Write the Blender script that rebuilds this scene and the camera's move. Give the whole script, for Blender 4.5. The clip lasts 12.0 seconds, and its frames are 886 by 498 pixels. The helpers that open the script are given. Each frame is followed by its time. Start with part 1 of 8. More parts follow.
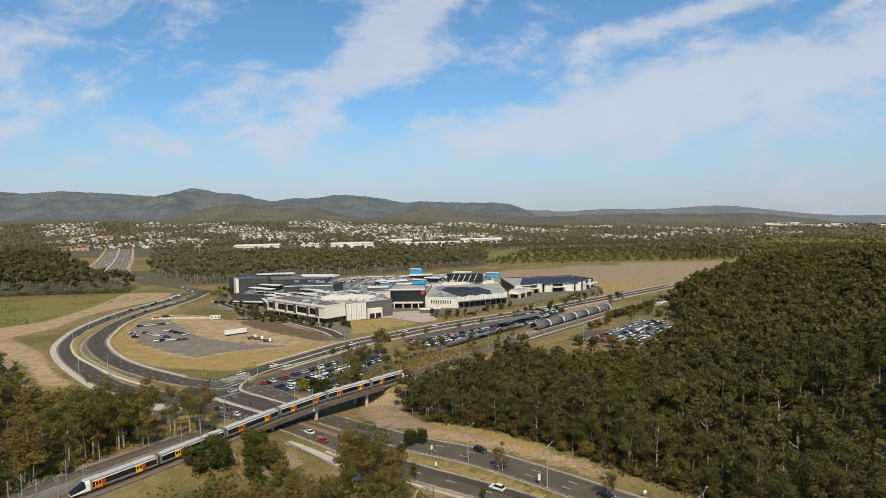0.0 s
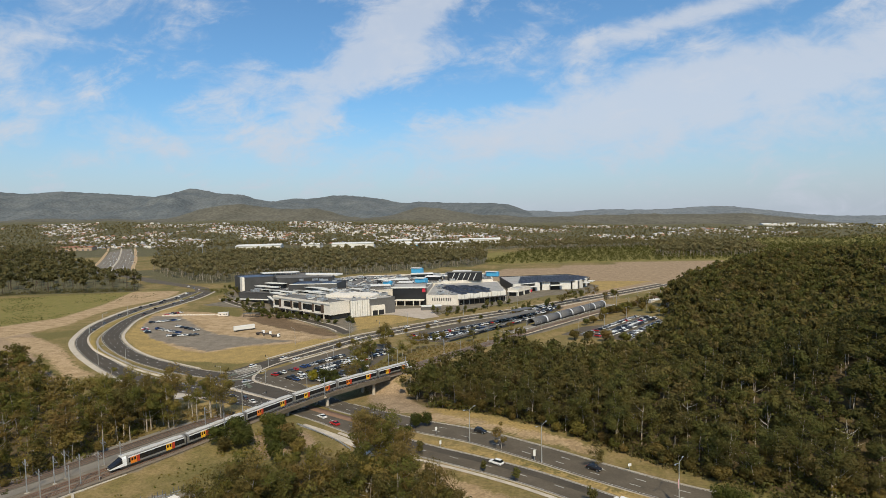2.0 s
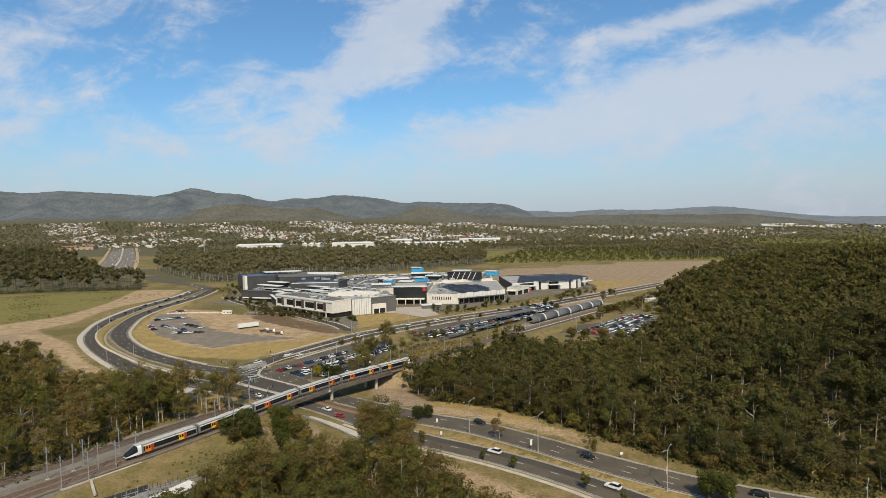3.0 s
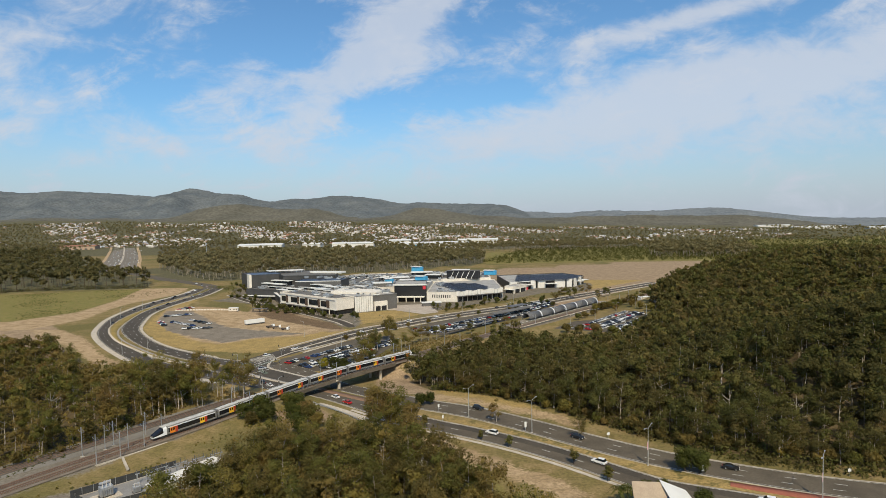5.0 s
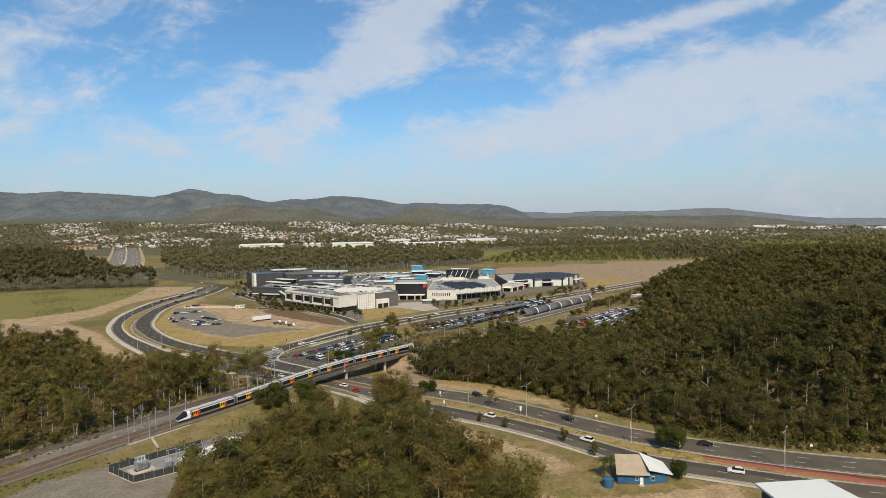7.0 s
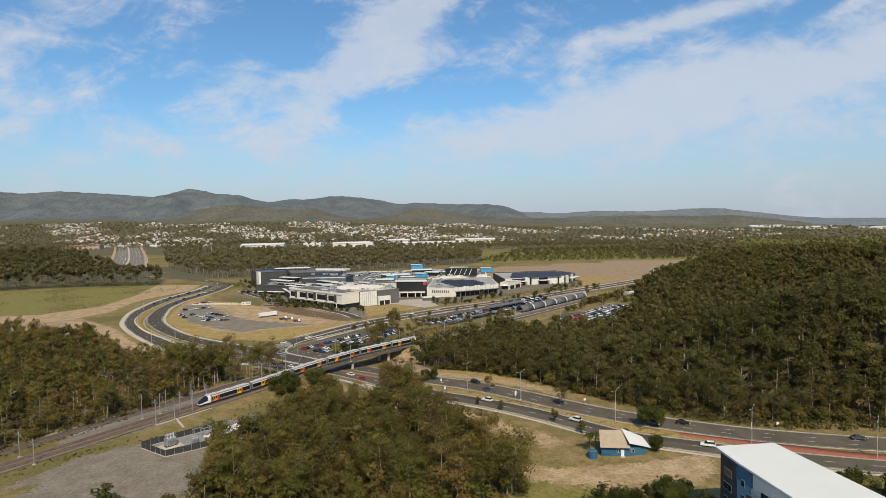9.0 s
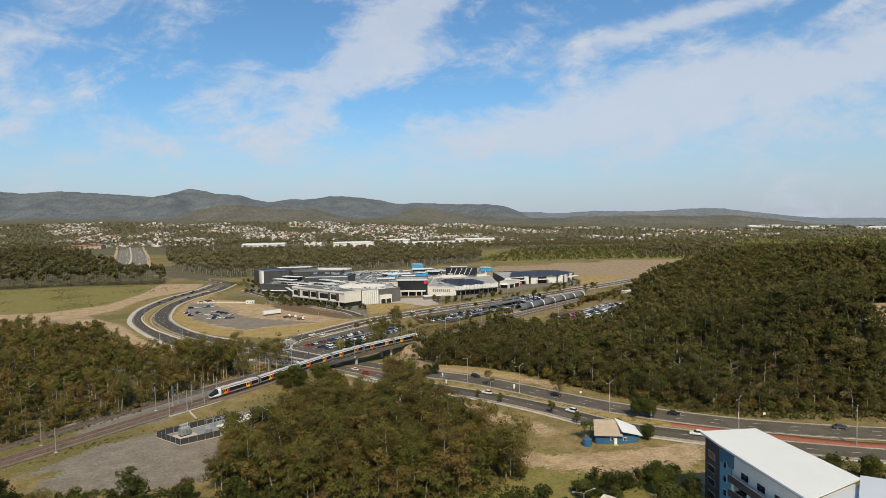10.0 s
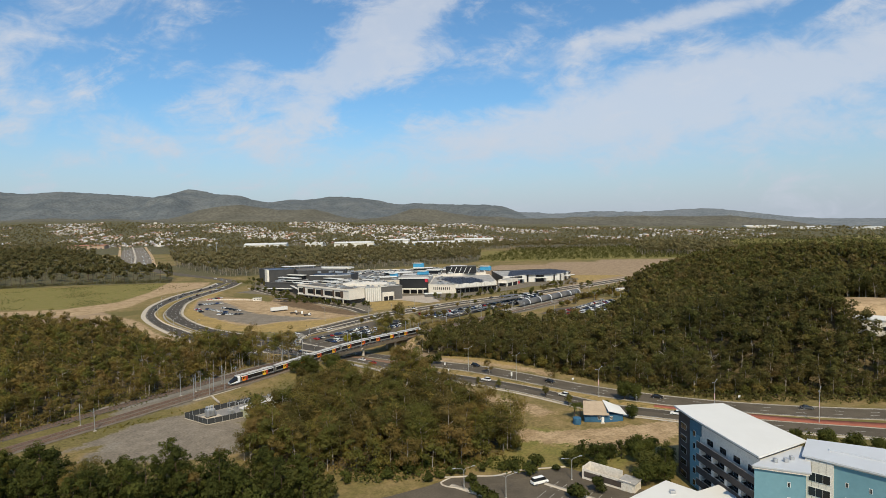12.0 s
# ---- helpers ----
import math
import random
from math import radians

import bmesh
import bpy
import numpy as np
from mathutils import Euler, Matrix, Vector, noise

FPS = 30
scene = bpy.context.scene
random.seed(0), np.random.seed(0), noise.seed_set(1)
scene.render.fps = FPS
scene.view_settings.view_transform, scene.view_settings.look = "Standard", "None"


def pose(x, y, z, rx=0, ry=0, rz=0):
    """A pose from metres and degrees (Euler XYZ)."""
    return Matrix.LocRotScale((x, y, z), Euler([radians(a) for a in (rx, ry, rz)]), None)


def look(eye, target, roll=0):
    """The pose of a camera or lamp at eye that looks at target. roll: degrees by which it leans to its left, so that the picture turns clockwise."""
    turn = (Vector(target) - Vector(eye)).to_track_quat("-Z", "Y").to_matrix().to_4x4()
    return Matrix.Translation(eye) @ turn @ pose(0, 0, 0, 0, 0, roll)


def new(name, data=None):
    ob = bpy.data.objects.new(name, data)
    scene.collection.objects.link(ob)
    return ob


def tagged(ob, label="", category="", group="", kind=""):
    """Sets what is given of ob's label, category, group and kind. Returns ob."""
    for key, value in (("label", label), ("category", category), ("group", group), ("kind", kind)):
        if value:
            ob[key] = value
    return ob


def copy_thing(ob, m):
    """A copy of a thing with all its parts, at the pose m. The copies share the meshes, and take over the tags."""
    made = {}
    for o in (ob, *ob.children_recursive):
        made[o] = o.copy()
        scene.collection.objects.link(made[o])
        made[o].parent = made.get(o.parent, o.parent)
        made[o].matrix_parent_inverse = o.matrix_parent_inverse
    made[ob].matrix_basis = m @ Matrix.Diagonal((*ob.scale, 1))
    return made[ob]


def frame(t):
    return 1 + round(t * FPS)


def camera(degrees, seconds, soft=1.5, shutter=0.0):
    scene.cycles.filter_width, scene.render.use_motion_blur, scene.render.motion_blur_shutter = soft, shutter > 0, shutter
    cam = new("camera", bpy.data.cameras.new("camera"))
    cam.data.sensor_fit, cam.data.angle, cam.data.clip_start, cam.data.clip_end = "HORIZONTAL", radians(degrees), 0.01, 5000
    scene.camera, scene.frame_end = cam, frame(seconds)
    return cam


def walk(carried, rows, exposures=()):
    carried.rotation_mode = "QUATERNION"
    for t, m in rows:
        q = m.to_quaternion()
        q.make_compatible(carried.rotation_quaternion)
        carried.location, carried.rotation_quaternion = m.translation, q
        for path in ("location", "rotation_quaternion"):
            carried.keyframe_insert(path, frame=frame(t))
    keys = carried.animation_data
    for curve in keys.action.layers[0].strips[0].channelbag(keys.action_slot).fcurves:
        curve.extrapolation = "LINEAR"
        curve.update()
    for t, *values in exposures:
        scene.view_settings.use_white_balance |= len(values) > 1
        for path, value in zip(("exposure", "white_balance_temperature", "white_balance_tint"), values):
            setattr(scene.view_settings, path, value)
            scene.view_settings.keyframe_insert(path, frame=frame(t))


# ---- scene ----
cam = camera(74.6, 12.0, soft=0.85)
PATH = [
    (0, (0.245, -1.61, 75.342), (0.09, 0.381, 75.232), -1.3),
    (0.5, (0.055, -5.637, 75.322), (-0.099, -3.646, 75.213), -1.2),
    (1, (-0.063, -9.755, 75.281), (-0.215, -7.764, 75.172), -1.3),
    (1.5, (-0.126, -13.928, 75.262), (-0.277, -11.937, 75.153), -1.3),
    (2, (-0.104, -18.159, 75.251), (-0.255, -16.168, 75.142), -1.3),
    (2.5, (-0.037, -22.38, 75.258), (-0.189, -20.388, 75.149), -1.2),
    (3, (0.061, -26.59, 75.247), (-0.089, -24.598, 75.138), -1.2),
    (4.8, (0.039, -41.199, 75.081), (-0.106, -39.207, 74.971), -1.1),
    (5, (0.035, -42.933, 75.083), (-0.109, -40.941, 74.976), -1.1),
    (5.5, (0.009, -47.396, 75.131), (-0.134, -45.404, 75.025), -1.1),
    (6, (0.018, -51.803, 75.147), (-0.124, -49.811, 75.041), -1.1),
    (6.5, (0.035, -56.153, 75.148), (-0.106, -54.161, 75.042), -1.1),
    (7, (0.104, -60.665, 75.139), (-0.035, -58.672, 75.033), -1.1),
    (8.8, (0.408, -77.403, 74.965), (0.274, -75.41, 74.86), -1.3),
    (9, (0.406, -79.275, 74.956), (0.272, -77.282, 74.85), -1.1),
    (9.5, (0.353, -83.977, 74.926), (0.219, -81.984, 74.82), -1.1),
    (10, (0.268, -88.778, 74.916), (0.135, -86.785, 74.81), -1.1),
    (10.5, (0.117, -93.639, 74.895), (-0.014, -91.646, 74.79), -1.0),
    (11, (-0.009, -98.611, 74.879), (-0.139, -96.618, 74.774), -1.1),
    (11.5, (-0.09, -103.655, 74.848), (-0.219, -101.662, 74.743), -1.0),
    (12, (-0.142, -108.799, 74.822), (-0.271, -106.805, 74.717), -1.1),
]
walk(cam, [(t, look(eye, target, roll)) for t, eye, target, roll in PATH])

# ---- light: midday sun behind the camera, thin high cloud ----
SUN_AZ = math.atan2(0.2, -1.0)
SUN_EL = radians(47)
sun_data = bpy.data.lights.new("sun", "SUN")
sun_data.energy, sun_data.angle, sun_data.color = 4.5, radians(0.6), (1.0, 0.855, 0.605)
sun = new("sun", sun_data)
SUN_FROM = Vector((math.sin(SUN_AZ) * math.cos(SUN_EL), math.cos(SUN_AZ) * math.cos(SUN_EL), math.sin(SUN_EL)))
sun.matrix_world = look(SUN_FROM * 400, (0, 0, 0))
scene.view_settings.exposure = 0.0


class Nodes:
    """Short-hand for building node trees."""

    def __init__(self, tree):
        self.tree = tree
        tree.nodes.clear()

    def add(self, kind, **settings):
        node = self.tree.nodes.new(kind)
        for key, value in settings.items():
            if key == "operation":
                node.operation = value
            elif key == "blend_type":
                node.blend_type = value
            elif key == "data_type":
                node.data_type = value
            elif key == "attribute_name":
                node.attribute_name = value
        return node

    def link(self, a, b):
        self.tree.links.new(a, b)

    def put(self, socket, value):
        if isinstance(value, bpy.types.NodeSocket):
            self.link(value, socket)
        else:
            socket.default_value = value

    def math(self, op, a, b=0.0, c=0.0, clamp=False):
        n = self.add("ShaderNodeMath", operation=op)
        n.use_clamp = clamp
        for i, v in enumerate((a, b, c)):
            self.put(n.inputs[i], v)
        return n.outputs[0]

    def noise(self, vector, scale, detail=4.0, rough=0.55, distort=0.0):
        n = self.add("ShaderNodeTexNoise")
        if vector is not None:
            self.link(vector, n.inputs["Vector"])
        n.inputs["Scale"].default_value, n.inputs["Detail"].default_value = scale, detail
        n.inputs["Roughness"].default_value, n.inputs["Distortion"].default_value = rough, distort
        return n.outputs["Fac"]

    def span(self, value, a, b, lo=0.0, hi=1.0):
        n = self.add("ShaderNodeMapRange")
        n.interpolation_type = "SMOOTHSTEP"
        self.put(n.inputs["Value"], value)
        for key, v in (("From Min", a), ("From Max", b), ("To Min", lo), ("To Max", hi)):
            self.put(n.inputs[key], v)
        return n.outputs["Result"]

    def mix(self, fac, a, b, blend="MIX"):
        n = self.add("ShaderNodeMix", data_type="RGBA", blend_type=blend)
        self.put(n.inputs[0], fac)
        for i, v in ((6, a), (7, b)):
            self.put(n.inputs[i], (*v, 1.0) if isinstance(v, tuple) and len(v) == 3 else v)
        return n.outputs[2]


world = bpy.data.worlds.new("sky")
scene.world = world
world.use_nodes = True
W = Nodes(world.node_tree)
sky = W.add("ShaderNodeTexSky")
sky.sky_type, sky.sun_disc = "NISHITA", False
sky.sun_elevation, sky.sun_rotation = SUN_EL, SUN_AZ
sky.air_density, sky.dust_density, sky.ozone_density = 1.0, 1.2, 2.2
coord = W.add("ShaderNodeTexCoord").outputs["Generated"]
sep = W.add("ShaderNodeSeparateXYZ")
W.link(coord, sep.inputs[0])
dx, dy, dz = sep.outputs
# cloud sheet: the direction laid out on a plane ahead
ahead = W.math("MAXIMUM", dy, 0.15)
u, v = W.math("DIVIDE", dx, ahead), W.math("DIVIDE", dz, ahead)
flat = W.add("ShaderNodeCombineXYZ")
W.link(u, flat.inputs[0]), W.link(W.math("MULTIPLY", v, 1.9), flat.inputs[1])
shift = W.add("ShaderNodeMapping")
shift.inputs["Rotation"].default_value = (0, 0, radians(-22))
shift.inputs["Location"].default_value = (3.1, 1.7, 0)
W.link(flat.outputs[0], shift.inputs["Vector"])
puffs = W.noise(shift.outputs[0], 6.5, 9.0, 0.6, 0.4)
veil = W.noise(shift.outputs[0], 2.4, 6.0, 0.55, 0.6)
# where the cloud banks lie: u, v, half widths, tilt in degrees, weight
HEAPS = [(-0.156, 0.320, 0.085, 0.045, 25, 0.62), (-0.075, 0.372, 0.10, 0.03, 38, 0.58), (-0.07, 0.280, 0.05, 0.016, 12, 0.45), (-0.25, 0.235, 0.10, 0.045, 40, 0.52), (-0.37, 0.226, 0.14, 0.035, 8, 0.46),
         (-0.485, 0.286, 0.12, 0.042, -18, 0.48), (-0.63, 0.235, 0.06, 0.02, 0, 0.24), (0.085, 0.308, 0.06, 0.02, 15, 0.30), (-0.10, 0.166, 0.20, 0.016, 6, 0.36), (-0.36, 0.18, 0.16, 0.02, 0, 0.30)]
VEILS = [(-0.82, 0.352, 0.26, 0.06, 8, 0.62), (0.28, 0.302, 0.28, 0.016, 14, 0.55), (0.44, 0.342, 0.25, 0.014, 10, 0.46), (0.56, 0.236, 0.34, 0.05, 8, 0.80), (0.29, 0.200, 0.26, 0.04, 12, 0.58), (0.48, 0.150, 0.45, 0.05, 5, 0.58), (-0.78, 0.20, 0.36, 0.05, -6, 0.50), (-0.30, 0.12, 0.5, 0.04, 0, 0.28)]


def bank_sum(banks):
    total = 0.0
    for bu, bv, ru, rv, tilt, weight in banks:
        c, s = math.cos(radians(tilt)), math.sin(radians(tilt))
        pu, pv = W.math("SUBTRACT", u, bu), W.math("SUBTRACT", v, bv)
        a = W.math("ADD", W.math("MULTIPLY", pu, c / ru), W.math("MULTIPLY", pv, s / ru))
        b = W.math("SUBTRACT", W.math("MULTIPLY", pv, c / rv), W.math("MULTIPLY", pu, s / rv))
        r2 = W.math("ADD", W.math("MULTIPLY", a, a), W.math("MULTIPLY", b, b))
        total = W.math("MULTIPLY_ADD", W.math("EXPONENT", W.math("MULTIPLY", r2, -0.7)), weight, total)
    return total


wisps = W.noise(shift.outputs[0], 15.0, 8.0, 0.62, 0.8)
rough = W.math("ADD", W.math("MULTIPLY", W.math("SUBTRACT", puffs, 0.5), 2.4), W.math("MULTIPLY", W.math("SUBTRACT", wisps, 0.5), 1.2))
broad = W.math("MULTIPLY", W.math("SUBTRACT", veil, 0.5), 0.9)
heap = W.span(W.math("ADD", W.math("ADD", bank_sum(HEAPS), rough), broad), 0.02, 0.92)
thin = W.span(W.math("ADD", W.math("ADD", bank_sum(VEILS), W.math("MULTIPLY", rough, 0.85)), broad), 0.0, 1.0)
cover = W.math("SUBTRACT", 1.0, W.math("MULTIPLY", W.math("SUBTRACT", 1.0, W.math("MULTIPLY", heap, 0.72)), W.math("SUBTRACT", 1.0, W.math("MULTIPLY", thin, 0.78))))
tint = W.add("ShaderNodeVectorMath", operation="MULTIPLY")
W.link(sky.outputs[0], tint.inputs[0])
tint.inputs[1].default_value = (0.80, 1.16, 1.34)
clouded = W.mix(cover, tint.outputs[0], (5.9, 6.3, 7.0))
# pale air low over the horizon
low = W.span(dz, -0.02, 0.20, 0.80, 0.0)
aired = W.mix(low, clouded, (4.9, 5.35, 6.2))
back = W.add("ShaderNodeBackground")
W.link(aired, back.inputs[0])
back.inputs[1].default_value = 0.105
out = W.add("ShaderNodeOutputWorld")
W.link(back.outputs[0], out.inputs[0])


# ---- materials ----
def material(name, base, second=None, rough=0.8, scale=1.0, fine=8.0, metal=0.0, bump=0.0, spread=0.0, island=False, contrast=0.25, depth=0.1, speck=0.13):
    """A surface with two colours mixed by coarse noise, fine grain, and a shift from object to object."""
    m = bpy.data.materials.new(name)
    m.use_nodes = True
    n = Nodes(m.node_tree)
    place = n.add("ShaderNodeNewGeometry")
    coarse = n.noise(place.outputs["Position"], scale, 5.0, 0.6)
    grain = n.noise(place.outputs["Position"], scale * fine, 3.0, 0.6)
    second = second or tuple(c * 0.8 for c in base)
    col = n.mix(n.span(coarse, 0.5 - contrast, 0.5 + contrast), base, second)
    bright = n.span(grain, 0.3, 0.7, 1 - speck, 1 + speck)
    if spread:
        pick = place.outputs["Random Per Island"] if island else n.add("ShaderNodeObjectInfo").outputs["Random"]
        bright = n.math("MULTIPLY", bright, n.span(pick, 0.0, 1.0, 1 - spread, 1 + spread))
    scaled = n.add("ShaderNodeVectorMath", operation="SCALE")
    n.link(col, scaled.inputs[0]), n.link(bright, scaled.inputs["Scale"])
    shader = n.add("ShaderNodeBsdfPrincipled")
    n.link(scaled.outputs[0], shader.inputs["Base Color"])
    shader.inputs["Roughness"].default_value, shader.inputs["Metallic"].default_value = rough, metal
    shader.inputs["Specular IOR Level"].default_value = 0.5 if rough < 0.6 else 0.15
    if bump:
        b = n.add("ShaderNodeBump")
        b.inputs["Strength"].default_value, b.inputs["Distance"].default_value = bump, depth
        n.link(grain, b.inputs["Height"]), n.link(b.outputs[0], shader.inputs["Normal"])
    o = n.add("ShaderNodeOutputMaterial")
    n.link(shader.outputs[0], o.inputs[0])
    return m


def foliage(name, colours, gloss=0.8):
    """Leaves: hue drifts from tree to tree and from leaf to leaf, with some light let through."""
    m = bpy.data.materials.new(name)
    m.use_nodes = True
    n = Nodes(m.node_tree)
    place = n.add("ShaderNodeNewGeometry")
    drift = n.noise(place.outputs["Position"], 0.09, 2.0, 0.5)
    tree = n.add("ShaderNodeObjectInfo").outputs["Random"]
    tone = n.math("FRACT", n.math("ADD", tree, n.add("ShaderNodeAttribute", attribute_name="tone").outputs["Fac"]))
    key = n.math("ADD", n.math("MULTIPLY", tone, 0.74), n.math("MULTIPLY", n.span(drift, 0.34, 0.66), 0.26))
    ramp = n.add("ShaderNodeValToRGB")
    ramp.color_ramp.interpolation = "LINEAR"
    while len(ramp.color_ramp.elements) < len(colours):
        ramp.color_ramp.elements.new(0.5)
    for i, c in enumerate(colours):
        e = ramp.color_ramp.elements[i]
        e.position, e.color = i / (len(colours) - 1), (*c, 1)
    n.link(key, ramp.inputs[0])
    leaf = n.span(place.outputs["Random Per Island"], 0, 1, 0.90, 1.10)
    scaled = n.add("ShaderNodeVectorMath", operation="SCALE")
    n.link(ramp.outputs[0], scaled.inputs[0]), n.link(leaf, scaled.inputs["Scale"])
    shader = n.add("ShaderNodeBsdfPrincipled")
    n.link(scaled.outputs[0], shader.inputs["Base Color"])
    shader.inputs["Roughness"].default_value, shader.inputs["Specular IOR Level"].default_value = gloss, 0.08
    thin = n.add("ShaderNodeBsdfTranslucent")
    through_leaf = n.add("ShaderNodeVectorMath", operation="MULTIPLY")
    n.link(scaled.outputs[0], through_leaf.inputs[0])
    through_leaf.inputs[1].default_value = (1.02, 1.0, 0.84)
    n.link(through_leaf.outputs[0], thin.inputs["Color"])
    both = n.add("ShaderNodeMixShader")
    both.inputs[0].default_value = 0.55
    n.link(shader.outputs[0], both.inputs[1]), n.link(thin.outputs[0], both.inputs[2])
    o = n.add("ShaderNodeOutputMaterial")
    n.link(both.outputs[0], o.inputs[0])
    return m


ASPHALT = material("asphalt", (0.120, 0.100, 0.074), (0.080, 0.067, 0.051), 0.85, 0.12, 20)
ASPHALT_NEW = material("fresh asphalt", (0.080, 0.067, 0.052), (0.056, 0.048, 0.038), 0.8, 0.1, 20)
CONCRETE = material("concrete", (0.50, 0.44, 0.36), (0.36, 0.315, 0.255), 0.85, 0.3, 12)
KERB = material("weathered kerb", (0.36, 0.32, 0.26), (0.24, 0.21, 0.17), 0.9, 0.25, 8)
PAINT_LINE = material("line paint", (0.58, 0.57, 0.53), (0.34, 0.33, 0.30), 0.6, 1.5, 6)
RED_PAVE = material("red paving", (0.30, 0.105, 0.07), (0.22, 0.08, 0.055), 0.85, 0.5, 14)
VERGE = material("mown verge", (0.30, 0.215, 0.075), (0.20, 0.155, 0.055), 0.95, 0.12, 18, bump=0.4)
LAWN = material("lawn", (0.22, 0.19, 0.06), (0.15, 0.15, 0.045), 0.95, 0.1, 20, bump=0.4)
PATH_DIRT = material("bare earth", (0.42, 0.31, 0.19), (0.33, 0.23, 0.13), 0.95, 0.15, 12)
GRAVEL = material("grey gravel", (0.225, 0.205, 0.178), (0.17, 0.153, 0.13), 0.95, 0.1, 30, bump=0.3)
BALLAST = material("ballast", (0.205, 0.172, 0.138), (0.150, 0.120, 0.094), 0.95, 0.35, 14, bump=0.5)
BALLAST_DARK = material("oily dark ballast", (0.115, 0.102, 0.086), (0.078, 0.068, 0.057), 0.95, 0.35, 14, bump=0.5)
RAIL_STEEL = material("rail steel", (0.20, 0.12, 0.08), (0.12, 0.075, 0.05), 0.5, 1.0, 6, metal=0.4)
SLEEPER = material("sleeper", (0.22, 0.20, 0.18), (0.16, 0.14, 0.12), 0.9, 1.0, 8)
WHITE_WALL = material("white render", (0.68, 0.63, 0.56), (0.60, 0.555, 0.49), 0.75, 0.15, 10)
WHITE_ROOF = material("white sheet roof", (0.635, 0.63, 0.605), (0.60, 0.595, 0.575), 0.6, 0.05, 4, contrast=0.4, speck=0.02)
GREY_ROOF = material("grey roof", (0.155, 0.145, 0.132), (0.108, 0.102, 0.094), 0.7, 0.08, 10)
PALE_ROOF = material("pale grey roof", (0.36, 0.345, 0.32), (0.26, 0.25, 0.235), 0.65, 0.08, 10)
DARK_CLAD = material("charcoal cladding", (0.054, 0.051, 0.050), (0.038, 0.037, 0.036), 0.5, 0.15, 8)
GREY_CLAD = material("grey cladding", (0.118, 0.112, 0.106), (0.088, 0.084, 0.080), 0.55, 0.12, 8)
BLUE_CLAD = material("blue cladding", (0.07, 0.36, 0.62), (0.055, 0.30, 0.53), 0.5, 0.4, 6)
BLACK_CLAD = material("black cladding", (0.018, 0.018, 0.02), (0.012, 0.012, 0.013), 0.4, 0.2, 8)
SOLAR = material("solar panel", (0.030, 0.034, 0.048), (0.022, 0.026, 0.038), 0.55, 0.4, 6)
GLASS_DARK = material("dark window glass", (0.02, 0.024, 0.028), (0.012, 0.014, 0.018), 0.12, 0.3, 4)
METAL = material("galvanised steel", (0.48, 0.49, 0.50), (0.38, 0.39, 0.40), 0.45, 0.8, 8, metal=0.6)
LAMP_GREY = material("lamp pole grey", (0.42, 0.42, 0.40), (0.34, 0.34, 0.33), 0.5, 0.8, 8, metal=0.3)
BARK_PALE = material("pale gum bark", (0.44, 0.39, 0.32), (0.22, 0.18, 0.14), 0.9, 0.9, 5)
BARK_DARK = material("brown bark", (0.12, 0.09, 0.065), (0.07, 0.05, 0.038), 0.95, 0.9, 5)
LEAF_GUM = foliage("gum leaves", [(0.262, 0.176, 0.066), (0.244, 0.182, 0.060), (0.128, 0.104, 0.036), (0.160, 0.160, 0.042), (0.252, 0.204, 0.056), (0.266, 0.190, 0.074)])
# gum leaf colours lowered: the hill's shade is painted into them
LEAF_HILL = foliage("shade-toned gum leaves", [(0.184, 0.134, 0.056), (0.158, 0.132, 0.047), (0.116, 0.102, 0.037), (0.132, 0.132, 0.041), (0.178, 0.152, 0.050), (0.192, 0.142, 0.063)])
LEAF_LUSH = foliage("lush leaves", [(0.072, 0.086, 0.022), (0.120, 0.130, 0.034), (0.062, 0.072, 0.020), (0.140, 0.140, 0.040)])
LEAF_YELLOW = foliage("golden leaves", [(0.36, 0.30, 0.035), (0.30, 0.27, 0.035)])
# distance haze is mixed into this leaf colour: lighter, less saturated
LEAF_FAR = foliage("haze-paled far leaves", [(0.215, 0.184, 0.090), (0.255, 0.216, 0.110), (0.190, 0.172, 0.086), (0.270, 0.222, 0.118)])
# greener leaves, darkened so the hill flank's shade sits in their colour
LEAF_FLANK_SHADE = foliage("shade-darkened green leaves", [(0.134, 0.106, 0.043), (0.120, 0.109, 0.038), (0.098, 0.088, 0.033), (0.112, 0.116, 0.036), (0.146, 0.126, 0.043)])
LEAF_MID = foliage("dull green leaves", [(0.140, 0.126, 0.056), (0.176, 0.150, 0.064), (0.122, 0.116, 0.052), (0.168, 0.136, 0.068)])
LEAF_STREET = foliage("planted leaves", [(0.112, 0.124, 0.038), (0.150, 0.152, 0.046), (0.176, 0.150, 0.054), (0.098, 0.108, 0.034)])
LEAF_SCRUB = foliage("scrub leaves", [(0.078, 0.088, 0.026), (0.102, 0.102, 0.030)])


